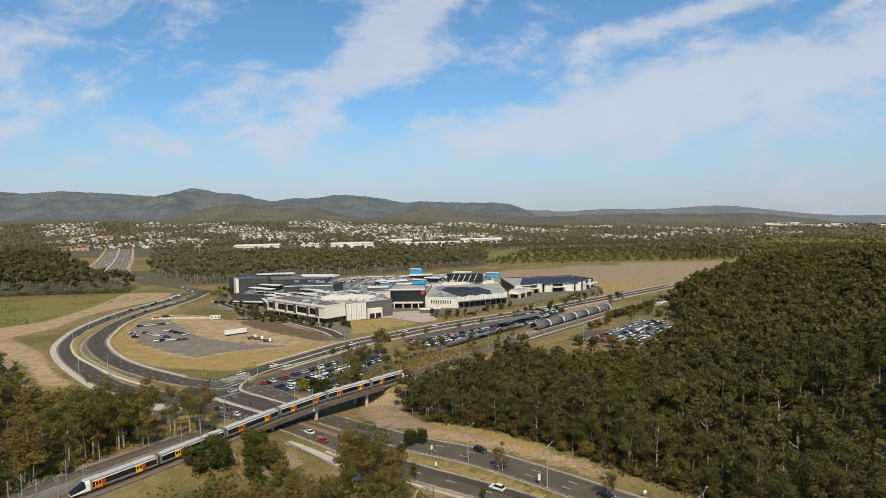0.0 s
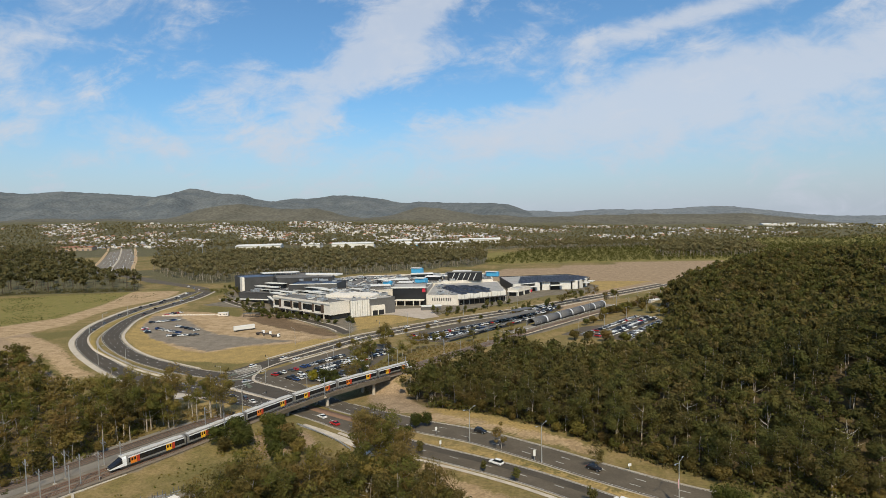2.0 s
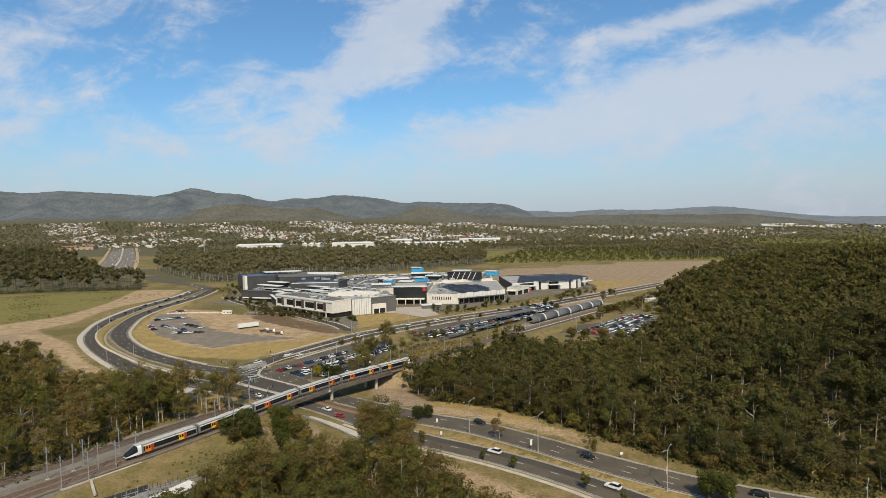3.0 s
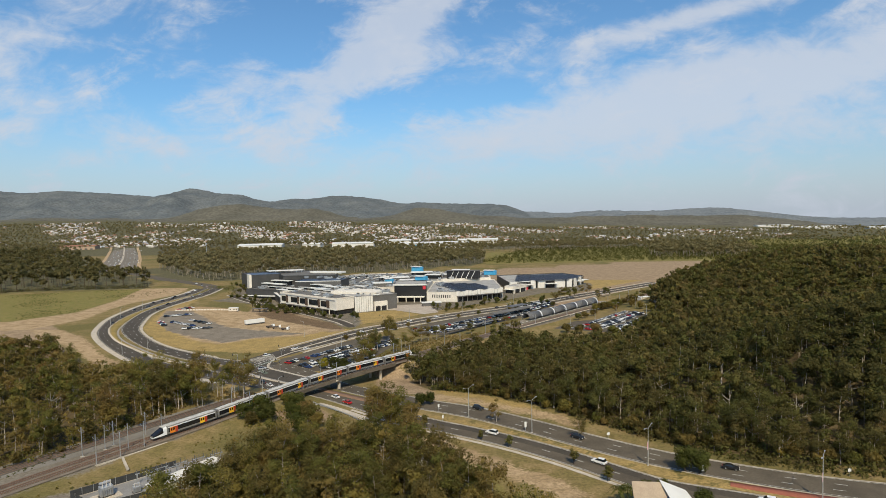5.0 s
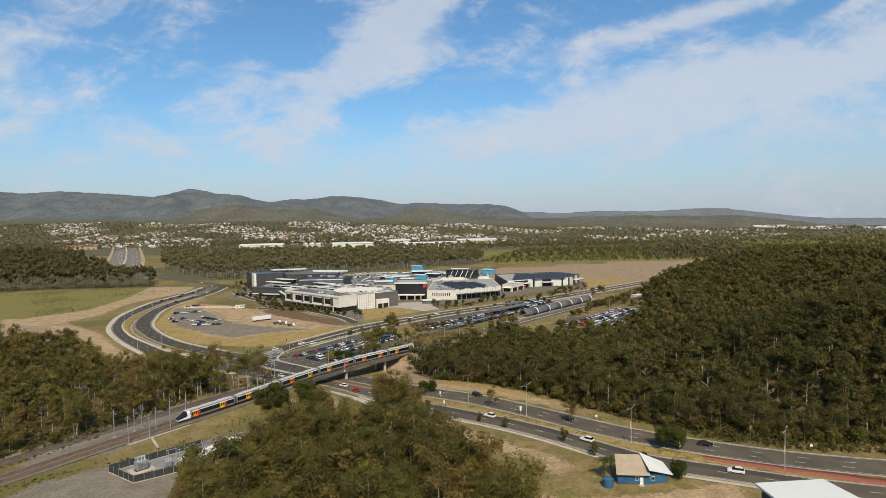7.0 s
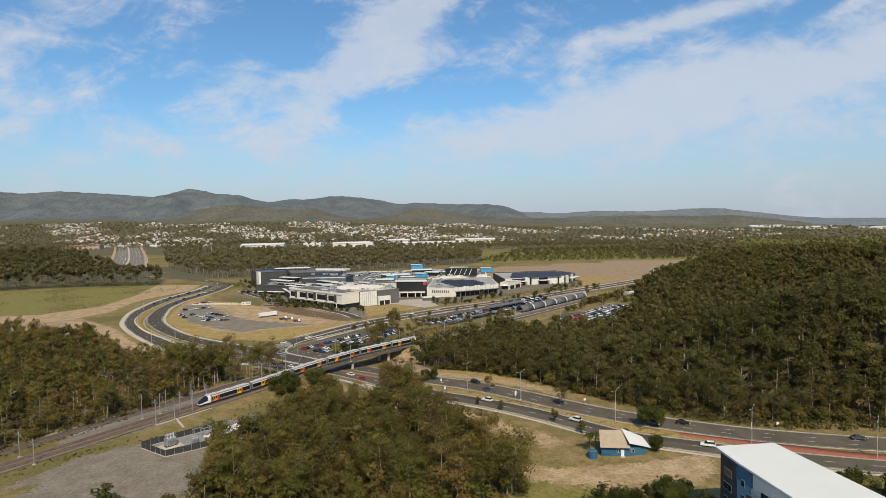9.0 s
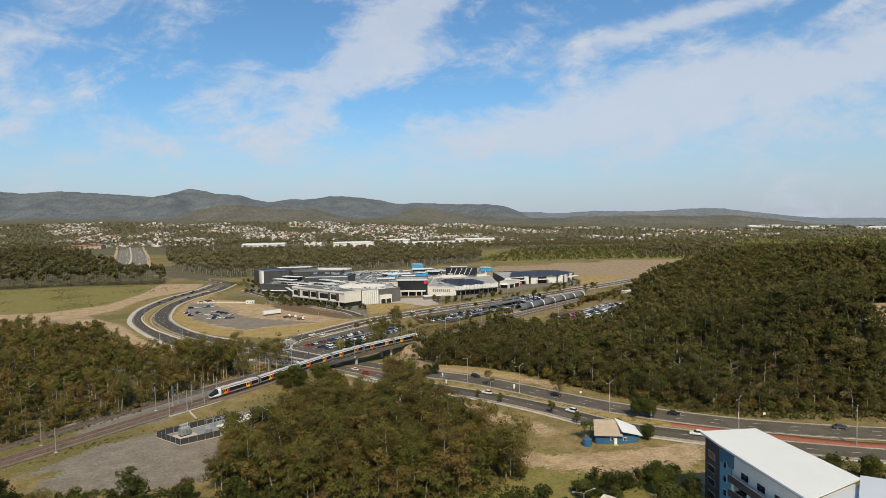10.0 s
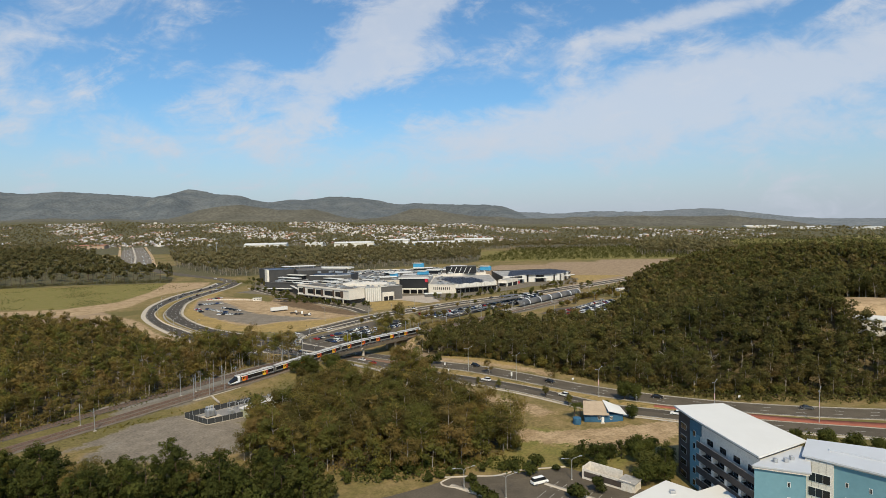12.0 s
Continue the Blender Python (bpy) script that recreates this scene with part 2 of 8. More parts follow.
# ---- shapes ----
def mesh_from(name, verts, faces, mats, index=None, smooth=False, normals=None):
    """A mesh from arrays; faces all of one size as an array, or a list of tuples. normals: one a corner point, for soft leaves."""
    me = bpy.data.meshes.new(name)
    if isinstance(faces, np.ndarray):
        k = faces.shape[1]
        me.vertices.add(len(verts)), me.loops.add(faces.size), me.polygons.add(len(faces))
        me.vertices.foreach_set("co", np.asarray(verts, dtype=np.float32).ravel())
        me.loops.foreach_set("vertex_index", faces.astype(np.int32).ravel())
        me.polygons.foreach_set("loop_start", np.arange(0, faces.size, k, dtype=np.int32))
        if index is not None:
            me.polygons.foreach_set("material_index", np.asarray(index, dtype=np.int32))
        me.update(calc_edges=True)
        if normals is not None:
            me.attributes.new("custom_normal", "FLOAT_VECTOR", "POINT").data.foreach_set("vector", np.asarray(normals, dtype=np.float32).ravel())
    else:
        me.from_pydata([tuple(p) for p in verts], [], faces)
        me.update()
    for m in mats if isinstance(mats, (list, tuple)) else [mats]:
        me.materials.append(m)
    if smooth:
        me.polygons.foreach_set("use_smooth", [True] * len(me.polygons))
    return me


def bm_mesh(name, bm, mat, smooth=False):
    bmesh.ops.recalc_face_normals(bm, faces=bm.faces)
    me = bpy.data.meshes.new(name)
    bm.to_mesh(me)
    bm.free()
    me.materials.append(mat)
    if smooth:
        me.polygons.foreach_set("use_smooth", [True] * len(me.polygons))
    return me


def part(name, data, mat, parent, label="", at=None, smooth=False):
    """One mesh object under a thing or a part; data is a bmesh or a ready mesh."""
    me = bm_mesh(name, data, mat, smooth) if isinstance(data, bmesh.types.BMesh) else data
    ob = new(name, me)
    ob.parent = parent
    if at is not None:
        ob.matrix_basis = at
    return tagged(ob, label)


def thing(name, label, category, group="", at=None, kind=""):
    ob = new(name)
    ob.empty_display_size = 0.5
    if at is not None:
        ob.matrix_basis = at
    return tagged(ob, label, category, group, kind)


def add_box(bm, x0, y0, z0, x1, y1, z1, bevel=0.0, m=None):
    made = bmesh.ops.create_cube(bm, size=1.0)["verts"]
    for p in made:
        p.co = Vector((x0 + (p.co.x + 0.5) * (x1 - x0), y0 + (p.co.y + 0.5) * (y1 - y0), z0 + (p.co.z + 0.5) * (z1 - z0)))
    if bevel:
        edges = list({e for p in made for e in p.link_edges})
        made = list({p for p in made} | {q for f in bmesh.ops.bevel(bm, geom=edges, offset=bevel, segments=1, affect="EDGES")["faces"] for q in f.verts})
    if m is not None:
        for p in made:
            if p.is_valid:
                p.co = m @ p.co
    return bm


def box(x0, y0, z0, x1, y1, z1, bevel=0.0, m=None):
    return add_box(bmesh.new(), x0, y0, z0, x1, y1, z1, bevel, m)


def add_tube(bm, points, radii, sides=8, caps=True):
    """A round bar along points, with a radius at each."""
    rings = []
    pts = [Vector(p) for p in points]
    for i, p in enumerate(pts):
        d = (pts[min(i + 1, len(pts) - 1)] - pts[max(i - 1, 0)]).normalized()
        a = d.orthogonal().normalized()
        b = d.cross(a)
        rings.append([bm.verts.new(p + (a * math.cos(w) + b * math.sin(w)) * radii[i]) for w in (math.tau * k / sides for k in range(sides))])
    for r, s in zip(rings, rings[1:]):
        for k in range(sides):
            bm.faces.new((r[k], r[(k + 1) % sides], s[(k + 1) % sides], s[k]))
    if caps:
        bm.faces.new(rings[0][::-1]), bm.faces.new(rings[-1])
    return bm


def tube(points, radii, sides=8):
    return add_tube(bmesh.new(), points, radii, sides)


def prism(outline, z0, z1):
    """An upright solid over a plan outline."""
    bm = bmesh.new()
    lo, hi = [bm.verts.new((x, y, z0)) for x, y in outline], [bm.verts.new((x, y, z1)) for x, y in outline]
    bm.faces.new(lo), bm.faces.new(hi)
    for i in range(len(outline)):
        j = (i + 1) % len(outline)
        bm.faces.new((lo[i], lo[j], hi[j], hi[i]))
    return bm


def spline(points, step=4.0):
    """Points along a smooth curve through plan points."""
    pts = [np.array(p, float) for p in points]
    pts = [2 * pts[0] - pts[1], *pts, 2 * pts[-1] - pts[-2]]
    outp = []
    for a, b, c, d in zip(pts, pts[1:], pts[2:], pts[3:]):
        n = max(2, int(np.linalg.norm(c - b) / step))
        for k in range(n):
            t = k / n
            outp.append(0.5 * (2 * b + (c - a) * t + (2 * a - 5 * b + 4 * c - d) * t * t + (3 * b - a - 3 * c + d) * t ** 3))
    return np.array(outp + [pts[-2]])


def sides_of(line):
    d = np.gradient(line[:, :2], axis=0)
    d /= np.linalg.norm(d, axis=1)[:, None]
    return np.stack([d[:, 1], -d[:, 0]], 1)


# ---- the lie of the land ----
def ease(a, b, v):
    w = np.clip((v - a) / (b - a), 0, 1)
    return w * w * (3 - 2 * w)


ROAD_NORTH_X = [-400, -80, -22, 15, 46, 77, 114, 150, 400]
ROAD_NORTH_Y = [300, 240, 196, 172, 148, 129, 118, 117, 112]
RAIL = [(-203, -30), (-181, 30), (-168, 57), (-155.5, 79), (-143.2, 100), (-132, 119), (-119.8, 138), (-107, 157), (-94, 179), (-82, 201), (-70, 221), (-57, 238),
        (-43, 257), (-29, 280), (-12, 309), (8, 341), (40, 388), (75, 433), (113, 480), (180, 562), (270, 665), (400, 800)]


def rail_height(y):
    return np.interp(y, [0, 110, 160, 195, 235, 300, 380, 600, 900], [-0.6, -0.2, 0.9, 2.0, 2.0, 0.0, -3.4, -4.0, -5.0])


RAIL_LINE = spline(RAIL, 3.0)
# along the range: how far east each summit and saddle lies, and its height
SUMMITS = [(-5600, 330), (-4700, 372), (-4152, 379), (-3891, 352), (-3560, 366), (-3118, 333), (-2712, 297), (-2563, 318), (-2490, 362), (-2360, 356), (-2211, 315), (-1988, 299), (-1869, 254), (-1720, 233), (-1600, 258),
           (-1428, 250), (-1209, 276), (-1016, 261), (-825, 233), (-663, 193), (-542, 207), (-266, 189), (77, 180), (213, 160), (370, 122), (500, 104), (609, 94), (700, 98), (830, 106), (958, 110), (1100, 104), (1261, 99), (1380, 100), (1475, 103), (1620, 112), (1800, 116), (1901, 112), (2051, 92), (2191, 74), (2440, 40), (2728, 18), (3400, 8), (4300, 4)]
KNOLLS = [(-1522, 3250, 150, 150, 158), (-1380, 3280, 120, 150, 120), (-1120, 3270, 170, 150, 132), (-975, 3250, 90, 150, 112), (-2150, 3300, 320, 180, 96), (-2800, 3300, 300, 180, 100), (-414, 3250, 120, 150, 108), (-252, 3270, 130, 150, 104), (-20, 3300, 170, 150, 74), (449, 3300, 250, 160, 62), (1000, 3300, 260, 160, 58), (1461, 3300, 230, 160, 50)]


def wobble(x, y, size, seed):
    """Smooth unevenness, about -1 to 1."""
    a = np.sin(x / size + seed) * np.cos(y / size * 1.13 + seed * 1.7)
    b = np.sin((x * 0.8 + y * 0.6) / size * 2.1 + seed * 2.3) * 0.5
    c = np.sin((x * 0.6 - y * 0.8) / size * 4.3 + seed * 3.1) * np.cos((x + y) / size * 3.7) * 0.3
    return (a + b + c) / 1.5


def plain(x, y):
    """Ground height without rail bank and hill."""
    near = np.clip(np.where(x > -60, 0.012 * x, -0.72 + 0.006 * (x + 60)), -2, 1.5)
    far = -5.5 + 5.5 * ease(190, 270, -x)
    k = ease(185, 250, y)
    return near * (1 - k) + far * k


def ground_height(x, y):
    x, y = np.asarray(x, float), np.asarray(y, float)
    z = plain(x, y)
    # wooded hill beside the road
    up = ease(6, 62, y - np.interp(x, ROAD_NORTH_X, ROAD_NORTH_Y))
    hill = 36 * np.exp(-0.5 * (((x - 335) / 110) ** 2 + ((y - 450) / 180) ** 2)) + 25 * np.exp(-0.5 * (((x - 182) / 58) ** 2 + ((y - 185) / 70) ** 2))
    right = ease(-5, 45, x - np.interp(y, RAIL_LINE[:, 1], RAIL_LINE[:, 0]))
    z = z + hill * up * right
    # rail bank, open where the road runs beneath
    away = np.abs((x - np.interp(y, RAIL_LINE[:, 1], RAIL_LINE[:, 0])) * 0.8)
    bank = rail_height(y) - 0.75
    gap = ease(33, 22, np.abs(y - 221)) * (y < 300)
    k = ease(13, 6.5, away) * (1 - gap) * (y < 700)
    z = z * (1 - k) + np.where(k > 0, bank, 0) * k
    # far country climbs towards the range
    rise = ease(1400, 2800, y) * np.clip(48 - 0.018 * x, 0, 120) - 0.012 * np.clip(x, -600, 2500) * ease(900, 1800, y)
    z = z + rise + wobble(x, y, 130, 2.0) * 7 * ease(1300, 2200, y)
    return z


def gz(x, y):
    return float(ground_height(x, y))


def inside(px, py, poly):
    px, py = np.asarray(px, float), np.asarray(py, float)
    hit = np.zeros(px.shape, bool)
    for (x0, y0), (x1, y1) in zip(poly, poly[1:] + poly[:1]):
        cross = ((y0 > py) != (y1 > py)) & (px < (x1 - x0) * (py - y0) / ((y1 - y0) or 1e-9) + x0)
        hit ^= cross
    return hit


def depth_in(px, py, poly):
    """Signed distance from a plan outline, positive inside."""
    px, py = np.asarray(px, float), np.asarray(py, float)
    best = np.full(px.shape, 1e9)
    for (x0, y0), (x1, y1) in zip(poly, poly[1:] + poly[:1]):
        ex, ey = x1 - x0, y1 - y0
        t = np.clip(((px - x0) * ex + (py - y0) * ey) / (ex * ex + ey * ey + 1e-9), 0, 1)
        best = np.minimum(best, np.hypot(px - x0 - t * ex, py - y0 - t * ey))
    return np.where(inside(px, py, poly), best, -best)


# plan outlines of the ground's cover
SAND = [[(-420, 330), (-330, 352), (-318, 395), (-330, 440), (-335, 480), (-322, 540), (-340, 600), (-395, 600), (-362, 500), (-350, 430), (-372, 385), (-430, 370)],
        [(-330, 352), (-304, 350), (-267, 322), (-232, 288), (-205, 268), (-222, 266), (-256, 296), (-290, 316)],
        [(-257, 392), (-276, 439), (-277, 452), (-238, 462), (-205, 452), (-180, 428), (-142, 395), (-114, 372), (-128, 353), (-159, 343), (-174, 326), (-199, 337), (-227, 358)],
        [(-30, 198), (-5, 187), (15, 175), (28, 165), (34, 160), (34, 166), (24, 177), (2, 190), (-20, 205)],
        [(8, 94), (28, 91), (46, 95), (69, 102), (67, 88), (56, 80), (44, 75), (28, 80), (12, 83)],
        [(-20, 158), (-8, 143), (8, 130), (22, 118), (28, 110), (20, 108), (6, 122), (-12, 136), (-24, 150)],
        [(164, 170), (174, 156), (194, 150), (208, 164), (215, 200), (190, 205), (170, 190)]]
DIRT = [[(0, 705), (135, 690), (200, 680), (260, 715), (350, 880), (400, 970), (250, 960), (0, 840), (-80, 760)],
        [(60, 470), (130, 560), (220, 660), (300, 760), (330, 860), (215, 705), (120, 600), (50, 500)],
        [(-212, 470), (-190, 474), (-148, 432), (-109, 384), (-101, 369), (-112, 366), (-142, 395), (-180, 428), (-208, 448)],
        [(-85, 176), (-70, 185), (-58, 172), (-72, 160)], [(-40, 203), (-22, 207), (-30, 224), (-38, 242), (-50, 262), (-60, 258), (-52, 228)]]
DRY = [[(-290, 500), (-275, 430), (-250, 360), (-215, 322), (-180, 306), (-140, 300), (-105, 345), (-98, 375), (-125, 385), (-150, 360), (-200, 350), (-245, 385), (-265, 440), (-278, 500)],
       [(90, 590), (140, 600), (210, 690), (200, 700), (130, 690), (100, 640)],
       [(-118, 446), (-100, 391), (-90, 400), (-54, 438), (-80, 462)],
       [(-32, 180), (0, 164), (30, 142), (60, 121), (100, 106), (95, 103), (56, 116), (24, 140), (-6, 162), (-30, 176)],
       [(340, 900), (380, 880), (430, 960), (400, 975)],
       [(-130, 235), (-120, 205), (-108, 200), (-90, 210), (-112, 226)],
       [(-118, 263), (-98, 251), (-79, 238), (-75, 247), (-90, 257), (-102, 260.5), (-117, 271)],
       [(-122, 94), (-119.5, 103), (-110, 99), (-109, 92), (-116, 90)],
       [(-44, 230), (-29, 217), (-17, 214), (-3, 204), (10, 192), (22, 181), (14, 178), (-4, 190), (-20, 200), (-36, 212)]]
BANK = [(-150, 84), (-134, 104), (-120, 120), (-104, 140), (-92, 160), (-84, 172), (-79, 162), (-88, 146), (-104, 127), (-119, 114), (-134, 98), (-146, 78)]
SAND.append([(1240, 2900), (1330, 2960), (1420, 2880), (1420, 2780), (1300, 2800)])
SAND.append([(-480, 1230), (-380, 1200), (-345, 1260), (-440, 1330)])
DIRT.append([(-430, 350), (-366, 380), (-330, 372), (-300, 345), (-285, 318), (-240, 275), (-200, 248), (-240, 262), (-300, 290), (-430, 300)])
GREEN = [[(-700, 560), (-510, 555), (-410, 588), (-378, 610), (-345, 560), (-362, 500), (-350, 430), (-372, 385), (-480, 380), (-700, 400)],
         [(0, 960), (250, 965), (420, 980), (600, 1000), (900, 1100), (1200, 1500), (400, 1500), (0, 1250)],
         [(284, 396), (300, 402), (334, 362), (334, 334), (300, 342)],
         [(640, 1560), (1200, 1500), (1800, 2000), (1450, 2080), (960, 1820), (650, 1690)],
         [(-24, 152), (-13, 144), (-4, 134), (2, 122), (6, 108), (-4, 108), (-10, 124), (-20, 140)],
         [(0, 60), (40, 62), (60, 80), (30, 92), (8, 98), (-6, 110), (-12, 90)]]
STONE = [[(-130, 66), (-132, 84), (-118, 104), (-85, 96), (-74, 78), (-100, 66)], [(-120, 112), (-100, 98), (-78, 120), (-72, 140), (-92, 136)],
         [(-126, 120), (-90, 180), (-102, 194), (-140, 134), (-150, 112), (-140, 104)]]
BACK_WOOD = [(-440, 700), (-425, 685), (-330, 672), (-260, 735), (-208, 800), (-100, 880), (-4, 950), (0, 1150), (-150, 1220), (-520, 1180), (-560, 900)]
LEFT_BACK_WOOD = [(-900, 500), (-575, 552), (-498, 586), (-392, 598), (-425, 668), (-490, 740), (-560, 830), (-640, 960), (-1100, 1300), (-1500, 1250), (-1300, 700)]
WOODED = [[(-5300, 1240), (-300, 1240), (0, 1420), (600, 1560), (1300, 1700), (4600, 1700), (4600, 4880), (-5300, 4880)], BACK_WOOD, LEFT_BACK_WOOD]
HILL_FLOOR = [(-24, 217), (-3, 206), (10, 195), (22, 184), (33, 173), (52, 154), (72, 138), (92, 131), (112, 127), (150, 125), (600, 122), (620, 800), (440, 820), (310, 702), (242, 612), (203, 565), (172, 522), (150, 486), (134, 440), (128, 395), (112, 345), (78, 296), (48, 290), (22, 306), (8, 310), (-8, 290), (-26, 262), (-38, 240), (-30, 222)]
LEFT_FLOOR = [(-185, 30), (-178, 80), (-166, 116), (-150, 138), (-136, 166), (-150, 200), (-205, 240), (-248, 272), (-300, 286), (-440, 298), (-440, 20), (-230, 0)]
GROVE_FLOOR = [(-74, 66), (-80, 94), (-72, 118), (-66, 150), (-58, 164), (-36, 150), (-12, 126), (6, 90), (4, 72), (-34, 60)]
LITTER = [HILL_FLOOR, LEFT_FLOOR, GROVE_FLOOR]
YARDS = [[(-142, 72), (-137, 85), (-132, 100), (-118.5, 112), (-104, 124), (-84, 137), (-78, 128), (-92, 106), (-87, 92), (-87, 75), (-96, 66), (-122, 66), (-127, 78), (-126, 84), (-133, 80)], [(-250, 379), (-262, 408), (-272, 434), (-248, 434), (-224, 409), (-198, 386), (-150, 366), (-130, 360), (-160, 346), (-175, 330), (-202, 346), (-228, 357)]]
PAVED = [[(-262, 492), (-225, 494), (-192, 480), (-149, 434), (-109, 386), (-98, 380), (-96, 400), (-112, 446), (-98, 456), (-80, 468), (-50, 448), (-25, 478), (20, 520), (60, 568), (112, 585), (125, 650), (90, 690), (-100, 720), (-280, 620), (-280, 575), (-250, 530)]]
SOIL = [[(-199, 444), (-194, 468), (-176, 458), (-146, 423), (-119, 400), (-103, 374), (-115, 377), (-136, 392), (-158, 406), (-178, 424)]]
COVERS = {"wooded": WOODED, "gravel": YARDS, "paved": PAVED, "litter": LITTER, "sand": SAND, "dirt": DIRT, "dry": DRY, "green": GREEN, "stone": STONE, "soil": SOIL}


def ground_material():
    m = bpy.data.materials.new("ground cover")
    m.use_nodes = True
    n = Nodes(m.node_tree)
    place = n.add("ShaderNodeNewGeometry").outputs["Position"]
    big, mid, small = n.noise(place, 0.018, 4.0, 0.6), n.noise(place, 0.16, 5.0, 0.62), n.noise(place, 1.1, 4.0, 0.65)
    col = n.mix(n.span(mid, 0.35, 0.65), (0.165, 0.130, 0.050), (0.250, 0.180, 0.085))
    col = n.mix(n.span(big, 0.42, 0.62), col, (0.135, 0.115, 0.042))
    ragged = n.math("ADD", n.math("MULTIPLY", n.math("SUBTRACT", mid, 0.5), 1.25), n.math("MULTIPLY", n.math("SUBTRACT", small, 0.5), 0.7))
    for key, one, two in (("wooded", (0.085, 0.080, 0.045), (0.125, 0.112, 0.062)), ("green", (0.150, 0.142, 0.040), (0.205, 0.165, 0.060)), ("dry", (0.35, 0.245, 0.095), (0.255, 0.185, 0.075)),
                          ("paved", (0.195, 0.168, 0.130), (0.125, 0.108, 0.082)), ("dirt", (0.33, 0.242, 0.155), (0.230, 0.165, 0.105)), ("litter", (0.115, 0.086, 0.045), (0.080, 0.062, 0.032)), ("stone", (0.215, 0.19, 0.155), (0.165, 0.14, 0.105)), ("sand", (0.42, 0.305, 0.185), (0.27, 0.190, 0.105)), ("gravel", (0.225, 0.192, 0.152), (0.165, 0.140, 0.110)), ("soil", (0.165, 0.112, 0.066), (0.120, 0.082, 0.048))):
        a = n.add("ShaderNodeAttribute", attribute_name=key).outputs["Fac"]
        inner = n.mix(n.span(mid, 0.3, 0.7), one, two)
        col = n.mix(n.span(n.math("ADD", a, ragged), 0.34, 0.66), col, inner)
    grain = n.span(small, 0.25, 0.75, 0.72, 1.22)
    scaled = n.add("ShaderNodeVectorMath", operation="SCALE")
    n.link(col, scaled.inputs[0]), n.link(grain, scaled.inputs["Scale"])
    shader = n.add("ShaderNodeBsdfPrincipled")
    shader.inputs["Roughness"].default_value, shader.inputs["Specular IOR Level"].default_value = 0.95, 0.1
    n.link(scaled.outputs[0], shader.inputs["Base Color"])
    b = n.add("ShaderNodeBump")
    b.inputs["Strength"].default_value, b.inputs["Distance"].default_value = 0.5, 0.3
    n.link(small, b.inputs["Height"]), n.link(b.outputs[0], shader.inputs["Normal"])
    o = n.add("ShaderNodeOutputMaterial")
    n.link(shader.outputs[0], o.inputs[0])
    return m


def build_ground():
    xs = np.concatenate([np.arange(-5300, -460, 80), np.arange(-460, 430, 4.0), np.arange(430, 4600, 80)])
    ys = np.concatenate([np.arange(-900, -120, 60), np.arange(-120, 760, 4.0), np.arange(760, 4880, 45)])
    gx, gy = np.meshgrid(xs, ys)
    px, py = gx.ravel(), gy.ravel()
    verts = np.stack([px, py, ground_height(px, py)], 1)
    nx, ny = len(xs), len(ys)
    i = (np.arange(ny - 1)[:, None] * nx + np.arange(nx - 1)[None, :]).ravel()
    me = mesh_from("ground", verts, np.stack([i, i + 1, i + nx + 1, i + nx], 1), ground_material(), smooth=True)
    for key, outlines in COVERS.items():
        best = np.full(px.shape, -1e9)
        for poly in outlines:
            best = np.maximum(best, depth_in(px, py, poly))
        a = me.attributes.new(key, "FLOAT", "POINT")
        a.data.foreach_set("value", np.clip(0.5 + best / 8.0, 0, 1).astype(np.float32))
    return tagged(new("ground", me), "rolling ground of dry grass, bare earth and sand", "ground", kind="structure")


ground = build_ground()


def ribbon(name, points, width, mat, lift=0.06, kind="structure", label="", category="", step=4.0, thick=0.0, height=None, parent=None, crown=2):
    """A strip laid along a smooth line over the land; thick gives it a raised edge."""
    line = spline(points, step)
    n = sides_of(line)
    w = np.interp(np.linspace(0, 1, len(line)), np.linspace(0, 1, len(width)), width) if isinstance(width, (list, tuple)) else np.full(len(line), width)
    rows = []
    offs = np.linspace(-0.5, 0.5, crown + 1)
    for o in offs:
        q = line[:, :2] + n * (o * w)[:, None]
        zc = ground_height(q[:, 0], q[:, 1]) if height is None else height(line[:, 1])
        rows.append(np.column_stack([q, zc + lift + thick]))
    if thick:
        a, b = rows[0].copy(), rows[-1].copy()
        a[:, 2] -= thick + 0.3
        b[:, 2] -= thick + 0.3
        rows = [a, *rows, b]
    verts = np.concatenate(rows)
    k, m = len(line), len(rows)
    i = (np.arange(m - 1)[:, None] * k + np.arange(k - 1)[None, :]).ravel()
    me = mesh_from(name, verts, np.stack([i, i + 1, i + k + 1, i + k], 1), mat)
    ob = new(name, me)
    if parent:
        ob.parent = parent
    return tagged(ob, label, category, "", kind)


def sheet(name, outline, mat, lift=0.07, label="", category="", kind="structure", step=8.0):
    """A flat area over the land, cut fine enough to follow it."""
    bm = bmesh.new()
    bm.faces.new([bm.verts.new((x, y, 0)) for x, y in outline])
    for axis in (0, 1):
        lo, hi = min(p[axis] for p in outline), max(p[axis] for p in outline)
        for c in np.arange(lo + step, hi, step):
            bmesh.ops.bisect_plane(bm, geom=bm.verts[:] + bm.edges[:] + bm.faces[:], plane_co=(c, c, 0), plane_no=(1, 0, 0) if axis == 0 else (0, 1, 0))
    bmesh.ops.triangulate(bm, faces=bm.faces[:])
    for p in bm.verts:
        p.co.z = gz(p.co.x, p.co.y) + lift
    for f in bm.faces:
        if f.normal.z < 0:
            f.normal_flip()
    me = bpy.data.meshes.new(name)
    bm.to_mesh(me)
    bm.free()
    me.materials.append(mat)
    return tagged(new(name, me), label, category, "", kind)


def offset_line(points, off):
    line = spline(points, 4.0)
    return line[:, :2] + sides_of(line) * off


